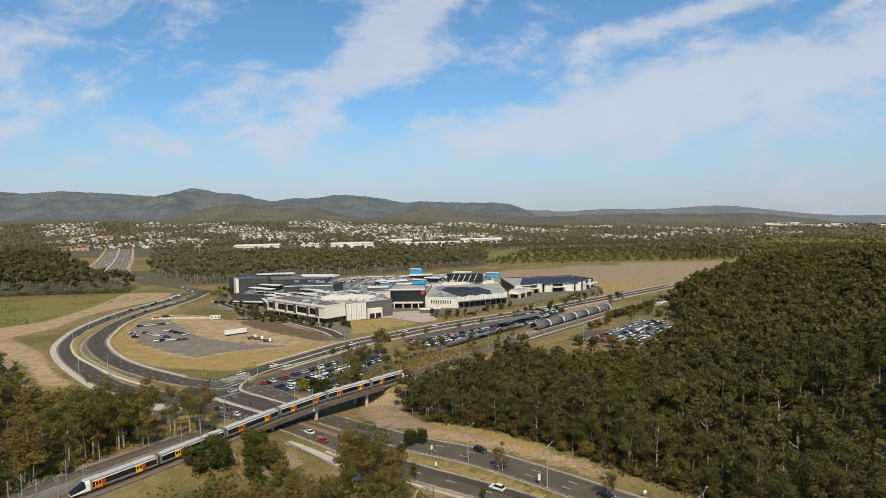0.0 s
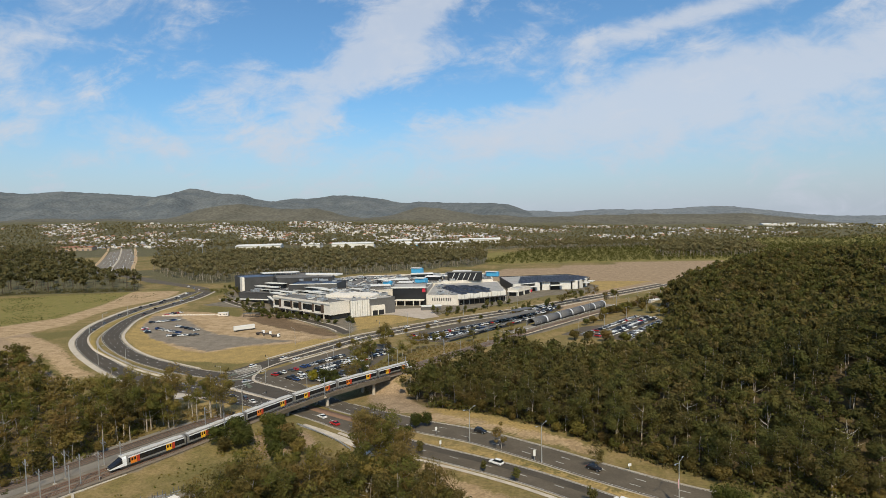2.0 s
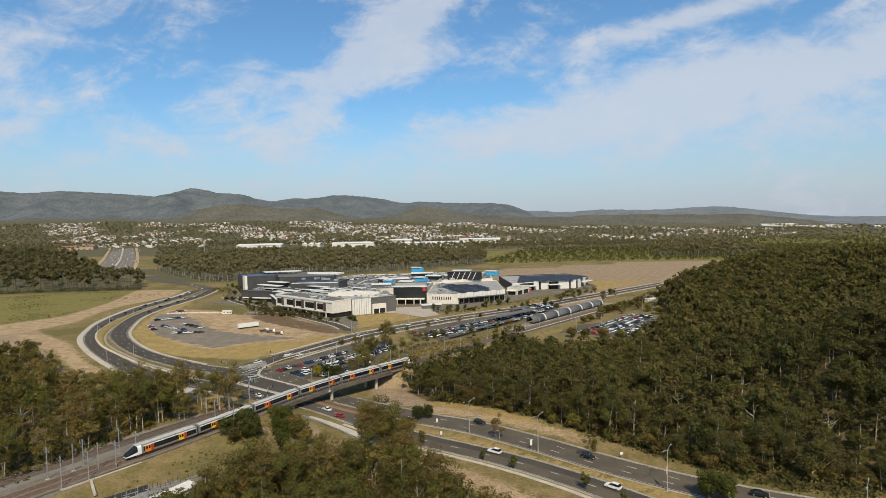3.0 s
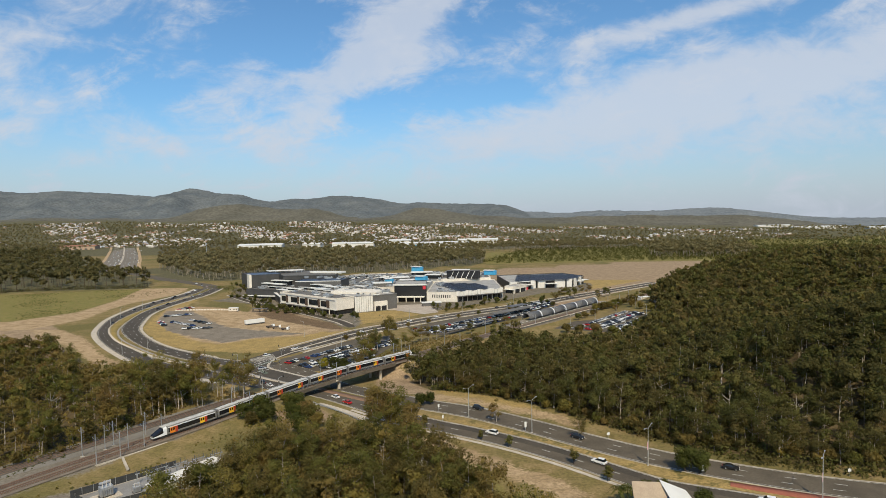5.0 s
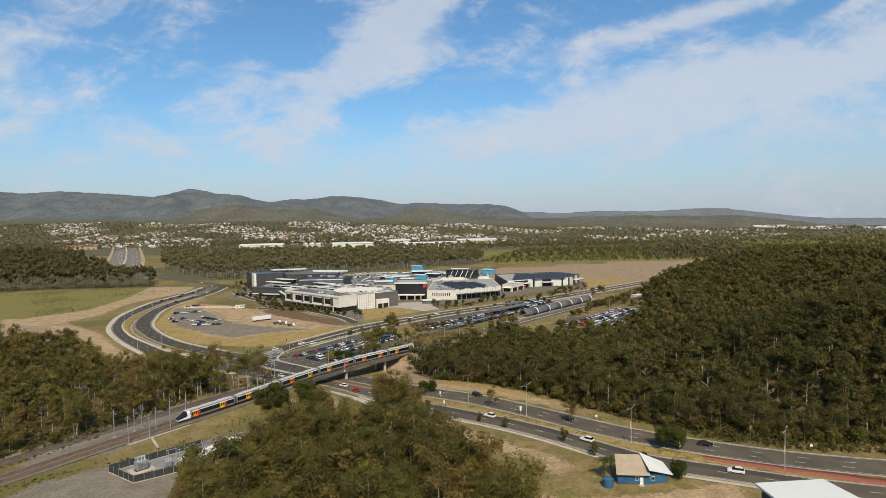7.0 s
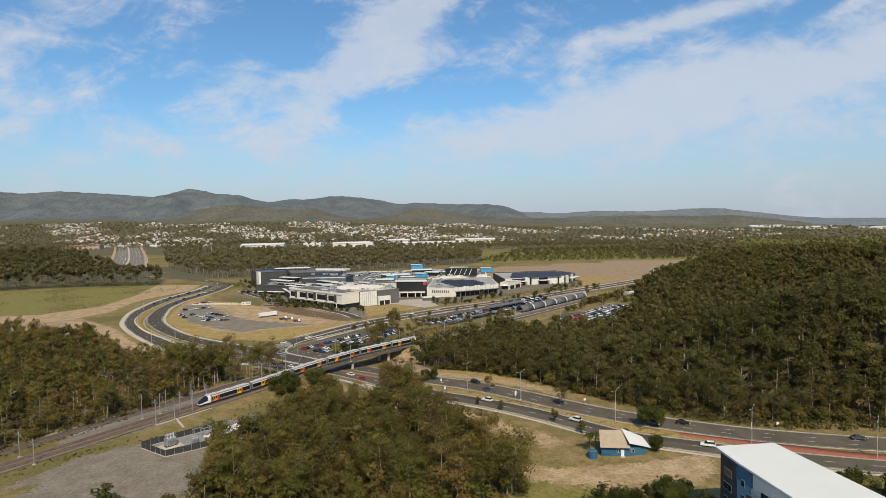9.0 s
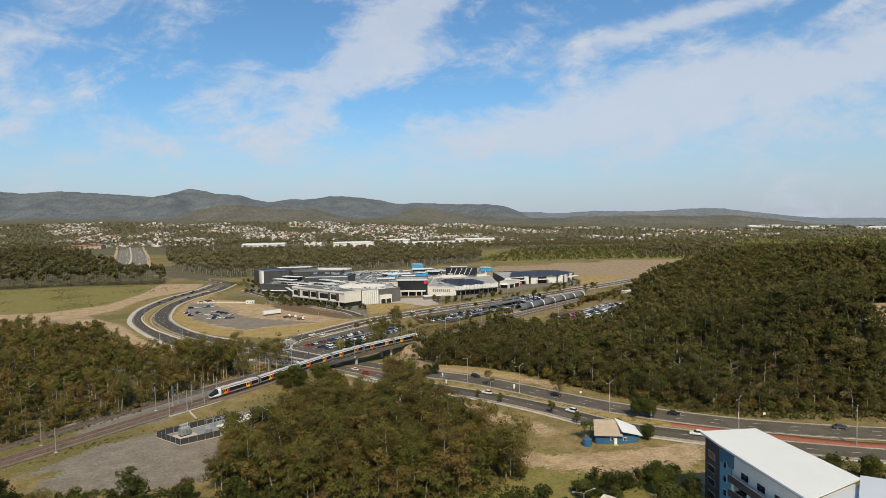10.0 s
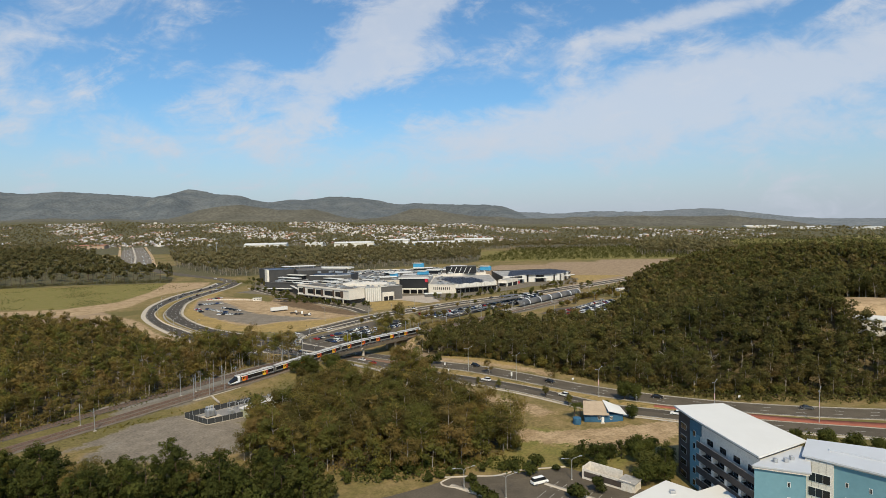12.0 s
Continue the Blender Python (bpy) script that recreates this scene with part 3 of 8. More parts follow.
def marks(name, points, off, mat, dash=None, width=0.15, lift=0.10):
    """A painted line along a road, whole or dashed."""
    line = offset_line(points, off)
    seg = np.linalg.norm(np.diff(line, axis=0), axis=1)
    s = np.concatenate([[0], np.cumsum(seg)])
    verts, faces = [], []
    at, total = 0.0, s[-1]
    on, gap = dash or (3.0, 0.0)
    while at + on <= total:
        p = [np.array([np.interp(d, s, line[:, 0]), np.interp(d, s, line[:, 1])]) for d in (at, at + on)]
        d = (p[1] - p[0]) / (np.linalg.norm(p[1] - p[0]) + 1e-9)
        nn = np.array([d[1], -d[0]]) * width
        k = len(verts)
        for q in (p[0] - nn, p[0] + nn, p[1] + nn, p[1] - nn):
            verts.append((*q, gz(*q) + lift))
        faces.append((k, k + 1, k + 2, k + 3))
        at += on + gap
    return tagged(new(name, mesh_from(name, verts, faces, mat)), "white painted road markings on asphalt", "road marking", "", "stuff")


# ---- roads ----
NORTH_CW = [(-118, 272), (-100, 258), (-80, 237), (-62, 218), (-45, 203), (-25, 188), (-5, 177.5), (15, 163), (31.5, 149.5), (47, 138), (60.5, 130), (76, 122.5), (94, 115.5), (120, 109), (150, 105.5), (220, 101), (420, 96)]
SOUTH_CW = [(-118, 240), (-105, 233), (-88, 219), (-68, 202), (-50, 187), (-27, 169), (-6.5, 157), (9, 147.5), (23.5, 136.5), (37, 124.5), (48, 115.5), (66, 108), (90, 98.5), (125, 89), (160, 82), (220, 76), (420, 66)]
LOOP_OUT = [(-320, 592), (-312, 545), (-310, 500), (-308, 462), (-294, 403), (-276, 362), (-259, 334), (-236.5, 309.5), (-207, 286), (-180, 267), (-150, 253), (-118, 240)]
LOOP_IN = [(-303, 592), (-294, 545), (-291, 500), (-290, 462), (-283, 420), (-268, 381), (-251.5, 349), (-225, 322), (-190, 299), (-163, 283), (-139, 274), (-118, 272)]
MALL_ROAD = [(-128, 262), (-133, 280), (-121, 306), (-99, 348), (-86, 369), (-59, 399), (-28, 431), (16, 468), (47, 495), (94, 543), (134, 582), (200, 650)]
FAR_ROAD = [(-310, 590), (-325, 618), (-360, 650), (-437, 711), (-526, 793), (-596, 868)]
HIGHWAY_LINE = [(-590, 850), (-646, 936), (-720, 1060), (-795, 1182), (-968, 1455), (-1160, 1750)]
LEFT_ARM = [(-122, 250), (-150, 243), (-190, 232), (-250, 214), (-420, 190)]
HIGHWAY = material("pale worn asphalt", (0.19, 0.166, 0.136), (0.145, 0.127, 0.104), 0.9, 0.05, 12)
ROADS = [("road_north", NORTH_CW, [11.5, 11.5, 11.5, 11.5, 12, 13.5, 15, 15, 15], ASPHALT), ("road_south", SOUTH_CW, 9.4, ASPHALT), ("road_loop_outer", LOOP_OUT, 11, ASPHALT_NEW),
         ("road_loop_inner", LOOP_IN, 11, ASPHALT_NEW), ("road_shops", MALL_ROAD, 15, ASPHALT_NEW), ("road_far", FAR_ROAD, [16, 16, 18, 20, 24], ASPHALT), ("road_highway", HIGHWAY_LINE, [64, 62, 56, 50, 42], HIGHWAY), ("road_left_arm", LEFT_ARM, 10, ASPHALT)]
for i, (name, pts, wide, mat) in enumerate(ROADS):
    ribbon(name, pts, wide, mat, 0.06 + 0.006 * i, label="dark asphalt road with painted lanes", category="road", crown=4)
sheet("road_junction", [(-146, 276), (-138, 288), (-126, 287), (-123, 272), (-118, 262), (-98, 250), (-80, 236), (-92, 213), (-106, 220), (-124, 229), (-142, 240), (-150, 256)], ASPHALT_NEW, 0.115, "dark asphalt road junction", "road")
for pts, off in ((NORTH_CW, -1.9), (NORTH_CW, 1.9), (SOUTH_CW, 0.0), (LOOP_OUT, -1.8), (LOOP_OUT, 1.8), (LOOP_IN, 1.8), (LOOP_IN, -1.8), (MALL_ROAD, 4.0), (MALL_ROAD, -4.0)):
    marks("lane_line", pts, off, PAINT_LINE, (3.0, 9.0), 0.12, 0.13)
for pts, off in ((NORTH_CW, 5.3), (NORTH_CW, -5.3), (SOUTH_CW, 4.3), (SOUTH_CW, -4.3), (LOOP_OUT, -4.9), (LOOP_IN, 4.9), (LOOP_OUT, 4.9), (LOOP_IN, -4.9)):
    marks("edge_line", pts, off, PAINT_LINE, (3.9, 0.1), 0.08, 0.135)


for off in (-22, -15, -8, 8, 15, 22):
    marks("lane_line", HIGHWAY_LINE, off, PAINT_LINE, (5.0, 8.0), 0.24, 0.17)
ribbon("median_far", HIGHWAY_LINE, 4.0, CONCRETE, 0.14, label="pale concrete highway median", category="median", thick=0.2)
for off in (-25, 25):
    ribbon("road_shoulder", [tuple(p) for p in offset_line(HIGHWAY_LINE, off * 1.3)[::3]], 6.0, PATH_DIRT, 0.15, label="pale gravel highway shoulder", category="road shoulder")


def kerb(points, off, wide=0.4):
    line = offset_line(points, off)
    ribbon("kerb", [tuple(p) for p in line[::2]], wide, KERB, 0.06, label="weathered concrete kerb along the road", category="kerb", thick=0.14, crown=1)


for pts, off in ((NORTH_CW[3:], 6.1), (NORTH_CW[3:], -6.1), (SOUTH_CW[2:], 4.9), (SOUTH_CW[2:], -4.9), (LOOP_OUT, -5.7), (LOOP_OUT[:-1], 5.7), (LOOP_IN, 5.7), (LOOP_IN[:-1], -5.7), (MALL_ROAD[2:], 7.7), (MALL_ROAD[2:], -7.7)):
    kerb(pts, off)
# concrete paths beside the loop and the shopping street
for pts, off, wide in ((LOOP_OUT[:-1], 7.6, 3.2), (LOOP_IN[:-2], -7.0, 1.8), (MALL_ROAD[2:], -10.5, 2.2), (MALL_ROAD[2:], 10.5, 2.2)):
    line = offset_line(pts, off)
    ribbon("pavement", [tuple(p) for p in line[::2]], wide, CONCRETE, 0.12, label="pale concrete footpath beside the road", category="footpath")
# pale footpath round the near car park, and beside the main road
for pts, wide in (([(-96, 337), (-106.5, 319), (-117.5, 304), (-121.5, 294), (-123.6, 284), (-123, 275), (-121, 268), (-116.5, 262.3), (-98, 250.2), (-80, 237.5)], 1.5), ([tuple(p) for p in offset_line(SOUTH_CW[4:], 6.6)[::3]], 1.5)):
    ribbon("pavement", pts, wide, CONCRETE, 0.13, label="pale concrete footpath beside the road", category="footpath")
ribbon("road_patch", [tuple(p) for p in offset_line(SOUTH_CW[4:-4], -2.7)[::3]], 3.4, ASPHALT_NEW, 0.09, label="darker newly sealed lane of the main road", category="road")
# lanes, stop lines and a crossing at the junction
APPROACH = [(-138, 246), (-122, 238), (-105, 225.5), (-91, 213.5)]
for off in (-3.2, 0.0, 3.2):
    marks("lane_line", APPROACH, off, PAINT_LINE, (3.0, 2.4), 0.16, 0.16)
for p, q in (((-91.5, 219), (-99.5, 210)), ((-125.5, 252), (-134, 240)), ((-131, 271), (-123.5, 288)), ((-127.5, 270), (-120.5, 286)), ((-139, 279), (-128, 292)), ((-118, 262), (-125.5, 252.5))):
    marks("stop_line", [p, q], 0.0, PAINT_LINE, (1.6, 0.3), 0.32, 0.16)
CYCLE_GREEN = material("faded green road paint", (0.125, 0.145, 0.11), (0.09, 0.10, 0.078), 0.8, 0.4, 10)
for pts in ([(-131, 264), (-126, 273), (-123.5, 280)], [(-116, 253), (-121, 259), (-124.5, 265)], [(-138, 271), (-132, 283)]):
    ribbon("cycle_lane", pts, 2.4, CYCLE_GREEN, 0.14, label="faded green cycle lane patch on asphalt", category="cycle lane", step=2)
# raised medians
ribbon("median_edge", [(-301, 530), (-300, 490), (-298, 460), (-291, 420), (-279, 382), (-264, 349), (-243, 322), (-217, 303), (-188, 284), (-163, 269)], [3.4, 4.4, 5.4, 6.4, 8.6, 8.2, 5.4, 4.8, 4.6, 4.2], CONCRETE, 0.06, label="pale concrete edging of the loop road median", category="median", thick=0.12)
ribbon("median_loop", [(-301, 530), (-300, 490), (-298, 460), (-291, 420), (-279, 382), (-264, 349), (-243, 322), (-217, 303), (-188, 284), (-163, 269)], [1.4, 2.4, 3.4, 4.6, 7.0, 6.5, 2.6, 1.0, 0.8, 0.6], VERGE, 0.08, label="grassed median between carriageways", category="median", thick=0.16)
ribbon("median_shops", [tuple(p) for p in spline(MALL_ROAD[2:], 12)], 1.6, CONCRETE, 0.1, label="concrete median in the shopping street", category="median", thick=0.16)
ribbon("median_junction", [(-133, 257), (-119, 247.5), (-104, 237), (-85, 222.5), (-77, 215)], 2.6, CONCRETE, 0.12, label="pale concrete median at the junction", category="median", thick=0.16)
ribbon("median_red", [(66, 117.5), (78, 112.5), (92, 107), (116, 98.5), (150, 93), (230, 86)], [2.5, 4.0, 4.5, 4.5, 4.5, 4.0], RED_PAVE, 0.08, label="red paved median with a pale kerb", category="median", thick=0.16)
sheet("road_patch", [(-139, 284), (-132, 276), (-124, 288), (-129, 297)], material("worn white road paint", (0.36, 0.33, 0.28), (0.10, 0.088, 0.07), 0.85, 0.55, 6, contrast=0.16), 0.15, "worn white hatched paint on asphalt", "road marking", step=3)
sheet("traffic_island", [(-155, 246), (-140, 241), (-128, 234), (-138, 231), (-158, 238)], CONCRETE, 0.25, "pale concrete traffic island", "traffic island", step=3)
ribbon("median_bridge", [(-88, 227), (-72, 213), (-56, 199), (-42, 189), (-31, 181)], 4.0, material("brown paving", (0.24, 0.15, 0.10), (0.18, 0.11, 0.075), 0.9, 0.5, 12), 0.08, label="brown paved median under the bridge", category="median", thick=0.16)
# bike path and pull-in by the bridge
ribbon("path_bridge", [(-70, 190), (-57, 180.5), (-46, 171), (-38, 161)], 3.0, CONCRETE, 0.1, label="concrete footpath below the bridge", category="footpath")
# access street, footpath and kerb before the shops
ribbon("road_access", [(-262, 536), (-240, 512), (-205, 489), (-170, 462), (-140, 432), (-118, 410), (-100, 384)], 6.4, ASPHALT_NEW, 0.10, label="dark asphalt access street before the shops", category="road")
for off in (-4.2, 4.0):
    ribbon("pavement", [tuple(p) for p in offset_line([(-262, 536), (-240, 512), (-205, 489), (-170, 462), (-140, 432), (-118, 410), (-104, 390)], off)[::3]], 1.5, CONCRETE, 0.13, label="pale concrete footpath before the shops", category="footpath")
# car parks
PARK_NEAR = [(-119.5, 277), (-119.5, 285), (-112, 297), (-108.5, 305), (-94, 330), (-84, 346), (-64, 350), (-58, 330), (-64, 292), (-72, 262), (-85, 258.5), (-96, 258.5), (-105, 263)]
PARK_MID = [(-58, 380), (-27, 415), (15, 452), (43, 472), (52, 462), (35, 428), (-2, 385), (-28, 352), (-50, 358)]
PARK_FAR = [(48, 371), (66, 397), (84, 397), (102, 420), (117, 419), (123, 392), (111, 366), (98, 362), (90, 338)]
PARK_UPPER = [(20, 480), (58, 512), (66, 488), (44, 454), (34, 462)]
for outline in (PARK_NEAR, PARK_MID, PARK_FAR, PARK_UPPER):
    sheet("car_park", outline, ASPHALT, 0.09, "grey asphalt car park", "car park")
sheet("car_park", [(-26, 44), (-16, 50), (-10, 55), (4, 57), (24, 62), (45, 46), (40, 5), (-10, -10), (-34, 10), (-36, 40)], ASPHALT, 0.09, "asphalt car park beside the flats", "car park")
sheet("forecourt", [(-82, 492), (-98, 462), (-80, 462), (-52, 440), (-40, 450), (-55, 497)], material("forecourt concrete", (0.42, 0.36, 0.30), (0.34, 0.29, 0.24), 0.85, 0.1, 12), 0.05, "pale concrete loading forecourt", "yard")

# ---- railway ----
def rail_track(off, name="rail"):
    line = RAIL_LINE[:, :2] + sides_of(RAIL_LINE) * off
    return [tuple(p) for p in line[::3]]


keep = [tuple(p) for p in (RAIL_LINE[:, :2] - 2.0 * sides_of(RAIL_LINE))[::4]]
ballast = ribbon("ballast_bed", keep, 9.6, BALLAST, -0.55, "stuff", "brown stone ballast under two tracks", "ballast", 4.0, 0.0, rail_height, crown=2)
railway = thing("railway_track", "two rusty steel rail tracks on ballast", "railway track")
for off in (-4.72, -3.28, -0.72, 0.72):
    ribbon("rail", rail_track(off), 0.16, RAIL_STEEL, -0.18, "", "", "", 4.0, 0.16, rail_height, railway, 1)


def sleepers():
    verts, faces = [], []
    line = RAIL_LINE[:, :2]
    n = sides_of(RAIL_LINE)
    s = np.concatenate([[0], np.cumsum(np.linalg.norm(np.diff(line, axis=0), axis=1))])
    for d in np.arange(0, s[-1] * 0.72, 0.7):
        c = np.array([np.interp(d, s, line[:, 0]), np.interp(d, s, line[:, 1])])
        a = np.array([np.interp(d, s, n[:, 0]), np.interp(d, s, n[:, 1])])
        f = np.array([-a[1], a[0]]) * 0.13
        z = float(rail_height(c[1])) - 0.3
        for o in (-4.0, 0.0):
            k = len(verts)
            for h in (z - 0.15, z):
                for q in (c + a * (o - 1.1) - f, c + a * (o + 1.1) - f, c + a * (o + 1.1) + f, c + a * (o - 1.1) + f):
                    verts.append((*q, h))
            faces += [(k + 4, k + 5, k + 6, k + 7), (k, k + 1, k + 5, k + 4), (k + 2, k + 3, k + 7, k + 6), (k + 1, k + 2, k + 6, k + 5), (k + 3, k, k + 4, k + 7)]
    ob = part("sleeper", mesh_from("sleeper", verts, faces, SLEEPER), None, railway, "grey concrete sleepers")
    ob["kind"] = "stuff"


sleepers()
# stabling siding on its own bed, ending short of the bridge
SIDING = [(-188, 60), (-173, 84), (-164.5, 98.5), (-156, 113), (-145.5, 131), (-136.5, 146), (-126, 164.5), (-112.5, 187), (-103, 201.5)]
ribbon("siding_shoulder", [(-150, 117), (-137, 137), (-127, 152), (-117, 170), (-104, 191)], [3.0, 7.5, 8.5, 9.0, 8.0], GRAVEL, 0.1, "structure", "pale grey gravel between the siding and the main line", "ballast")
ribbon("siding_verge", [tuple(p) for p in offset_line(SIDING[3:], -4.6)[::3]], 2.6, GRAVEL, 0.12, "structure", "pale grey gravel strip beside the siding", "ballast")
ribbon("siding_bed", SIDING, 5.0, BALLAST_DARK, 0.25, "structure", "grey gravel bed of a rail siding", "ballast", thick=0.2)
siding = thing("rail_siding", "steel siding track on pale ballast", "railway track")
for off in (-1.9, -0.5, 0.9, 2.3):
    ribbon("rail", [tuple(p) for p in offset_line(SIDING, off)[::3]], 0.16, RAIL_STEEL, 0.47, thick=0.16, parent=siding, crown=1, kind="")


# ---- rail bridge ----
def bridge():
    b = thing("rail_bridge", "concrete and steel rail bridge over the road", "bridge")
    i0, i1 = [int(np.argmin(np.abs(RAIL_LINE[:, 1] - y))) for y in (190, 252)]
    seg = [tuple(p) for p in (RAIL_LINE[:, :2] - 2.0 * sides_of(RAIL_LINE))[i0:i1 + 1:2]]
    ribbon("deck", seg, 10.6, material("bridge concrete", (0.22, 0.20, 0.17), (0.16, 0.145, 0.12), 0.85, 0.3, 8), -0.62, thick=0.05, height=rail_height, crown=1, kind="", parent=b)
    for off in (-5.4, 5.4):
        line = np.array(seg)
        line = line + sides_of(line) * off
        bm = bmesh.new()
        rings = []
        for x, y in line:
            z = float(rail_height(y))
            rings.append([bm.verts.new((x + dxx, y, z + h)) for dxx, h in ((-0.25, -1.35), (0.25, -1.35), (0.25, 0.15), (-0.25, 0.15))])
        for r, s in zip(rings, rings[1:]):
            for k in range(4):
                bm.faces.new((r[k], r[(k + 1) % 4], s[(k + 1) % 4], s[k]))
        bm.faces.new(rings[0]), bm.faces.new(rings[-1])
        # girder colour carries the shadow on the bridge's side
        part("girder", bm, material("shade-dark girder", (0.15, 0.125, 0.095), (0.095, 0.078, 0.058), 0.8, 0.3, 6), b, "brown girder darkened for shade")
        for x, y in line[::2]:
            z = float(rail_height(y))
            part("railing_post", tube([(x, y, z + 0.3), (x, y, z + 1.4)], [0.05, 0.05], 6), METAL, b)
        for h in (0.8, 1.4):
            part("railing_bar", tube([(x, y, float(rail_height(y)) + h) for x, y in line], [0.04] * len(line), 6), METAL, b)
    for px, py, hx in ((-71.5, 221, 0), (-83, 204, 0), (-56, 243, 0)):
        yaw = math.degrees(math.atan2(20, 12))
        top = float(rail_height(py)) - 0.9
        m = pose(px, py, 0, 0, 0, yaw)
        bm = bmesh.new()
        add_box(bm, -0.6, -4.6, top - 1.1, 0.6, 4.6, top, 0.1, m)
        part("crosshead", bm, CONCRETE, b)
        for o in (-3.4, 3.4):
            q = m @ Vector((0, o, 0))
            part("pier", tube([(q.x, q.y, -6.5), (q.x, q.y, top - 1.0)], [0.75, 0.75], 12), CONCRETE, b, "pale round concrete pier")
    return b


bridge()


# ---- trees ----
def leaf_cloud(rng, centres, radii, per, size, flat=0.75):
    """Small leaf sprays scattered through round clumps, as loose triangles: corner and normal in one row."""
    c = np.repeat(centres, per, 0)
    r = np.repeat(radii, per)
    d = rng.normal(size=(len(c), 3))
    d /= np.linalg.norm(d, axis=1)[:, None]
    p = c + d * (r * rng.uniform(0.35, 1.0, len(c)) ** 0.6)[:, None] * np.array([1, 1, flat])
    s = size * rng.uniform(0.6, 1.4, len(c))
    n = d * 0.9 + np.array([0, 0, 0.5]) + rng.normal(size=d.shape) * 0.5
    n /= np.linalg.norm(n, axis=1)[:, None]
    a = np.cross(n, rng.normal(size=d.shape))
    a /= np.linalg.norm(a, axis=1)[:, None]
    b = np.cross(n, a)
    tri = np.stack([p - a * s[:, None] * 0.6, p + a * s[:, None] * 0.6, p + b * s[:, None]], 1)
    soft = d + np.array([0, 0, 0.25]) + n * 0.22
    soft /= np.linalg.norm(soft, axis=1)[:, None]
    return np.concatenate([tri.reshape(-1, 3), np.repeat(soft, 3, 0)], 1)


def gum_parts(seed, height=16.0, spread=4.5, clumps=16, per=110, size=0.5, bare=0.4, sides=6, limbs=7):
    """Trunk (verts, quads) and crown triangles of a gum tree: tall stem, forking limbs, loose clumps."""
    rng = np.random.default_rng(seed)
    bm = bmesh.new()
    lean = rng.normal(size=2) * 0.05 * height
    stem = [Vector((lean[0] * t * t, lean[1] * t * t, height * 0.86 * t)) for t in (0, 0.12, 0.35, 0.6, 0.85, 1.0)]
    r0 = height * 0.0135
    add_tube(bm, stem, [r0 * 1.35, r0, r0 * 0.8, r0 * 0.55, r0 * 0.3, r0 * 0.12], sides, False)
    ends = [np.array(stem[-1])]
    for k in range(limbs):
        t = rng.uniform(bare, 0.85)
        a = rng.uniform(0, math.tau)
        s = Vector((lean[0] * t * t, lean[1] * t * t, height * 0.86 * t))
        reach = spread * rng.uniform(0.45, 1.0) * (1.15 - 0.55 * t)
        e = s + Vector((math.cos(a) * reach, math.sin(a) * reach, reach * rng.uniform(0.45, 1.0)))
        mid = (s + e) / 2 + Vector((0, 0, -reach * 0.08))
        add_tube(bm, [s, mid, e], [r0 * 0.42, r0 * 0.26, r0 * 0.08], max(3, sides - 2), False)
        ends += [np.array(e), np.array(mid) * 0.4 + np.array(e) * 0.6]
    centres = []
    for k in range(clumps):
        base = ends[k % len(ends)]
        centres.append(base + rng.normal(size=3) * np.array([1, 1, 0.7]) * spread * 0.22)
    centres = np.array(centres)
    radii = spread * rng.uniform(0.30, 0.54, clumps)
    crown = leaf_cloud(rng, centres, radii, per, size)
    return bm, crown


def bushy_parts(seed, height=6.0, spread=3.0, clumps=16, per=150, size=0.3):
    """A dense round tree: short stem, crown down to near the ground."""
    rng = np.random.default_rng(seed)
    bm = bmesh.new()
    add_tube(bm, [(0, 0, 0), (0.1, 0, height * 0.3), (0, 0.1, height * 0.7)], [height * 0.03, height * 0.022, height * 0.006], 6, False)
    for k in range(5):
        a = k * 1.3 + rng.uniform(0, 0.6)
        add_tube(bm, [(0.05, 0, height * 0.25), (math.cos(a) * spread * 0.5, math.sin(a) * spread * 0.5, height * rng.uniform(0.5, 0.75))], [height * 0.015, height * 0.004], 5, False)
    d = rng.normal(size=(clumps, 3))
    d /= np.linalg.norm(d, axis=1)[:, None]
    centres = np.array([0, 0, height * 0.56]) + d * np.array([spread * 0.62, spread * 0.62, height * 0.3]) * rng.uniform(0.5, 1, clumps)[:, None]
    crown = leaf_cloud(rng, centres, spread * rng.uniform(0.32, 0.5, clumps), per, size, 0.85)
    return bm, crown


def tri_mesh(name, tris, mat):
    return mesh_from(name, tris[:, :3], np.arange(len(tris)).reshape(-1, 3), mat, normals=tris[:, 3:])


class TreeKind:
    """Tree models built once; each planted tree shares a model's meshes."""

    def __init__(self, makers, bark, leaf, label, category, name="gum_tree"):
        self.models = []
        for bm, crown in makers:
            self.models.append((bm_mesh("trunk", bm, bark, True), tri_mesh("crown", crown, leaf)))
        self.label, self.category, self.name = label, category, name

    def plant(self, rng, x, y, scale=1.0, group="", label="", sink=0.15):
        trunk, crown = self.models[int(rng.integers(len(self.models)))]
        t = thing(self.name, label or self.label, self.category, group)
        part("trunk", trunk, None, t), part("crown", crown, None, t)
        sxy = scale * rng.uniform(0.88, 1.12)
        t.matrix_basis = Matrix.LocRotScale((x, y, gz(x, y) - sink), Euler((0, 0, rng.uniform(0, math.tau))), (sxy, sxy, scale))
        return t


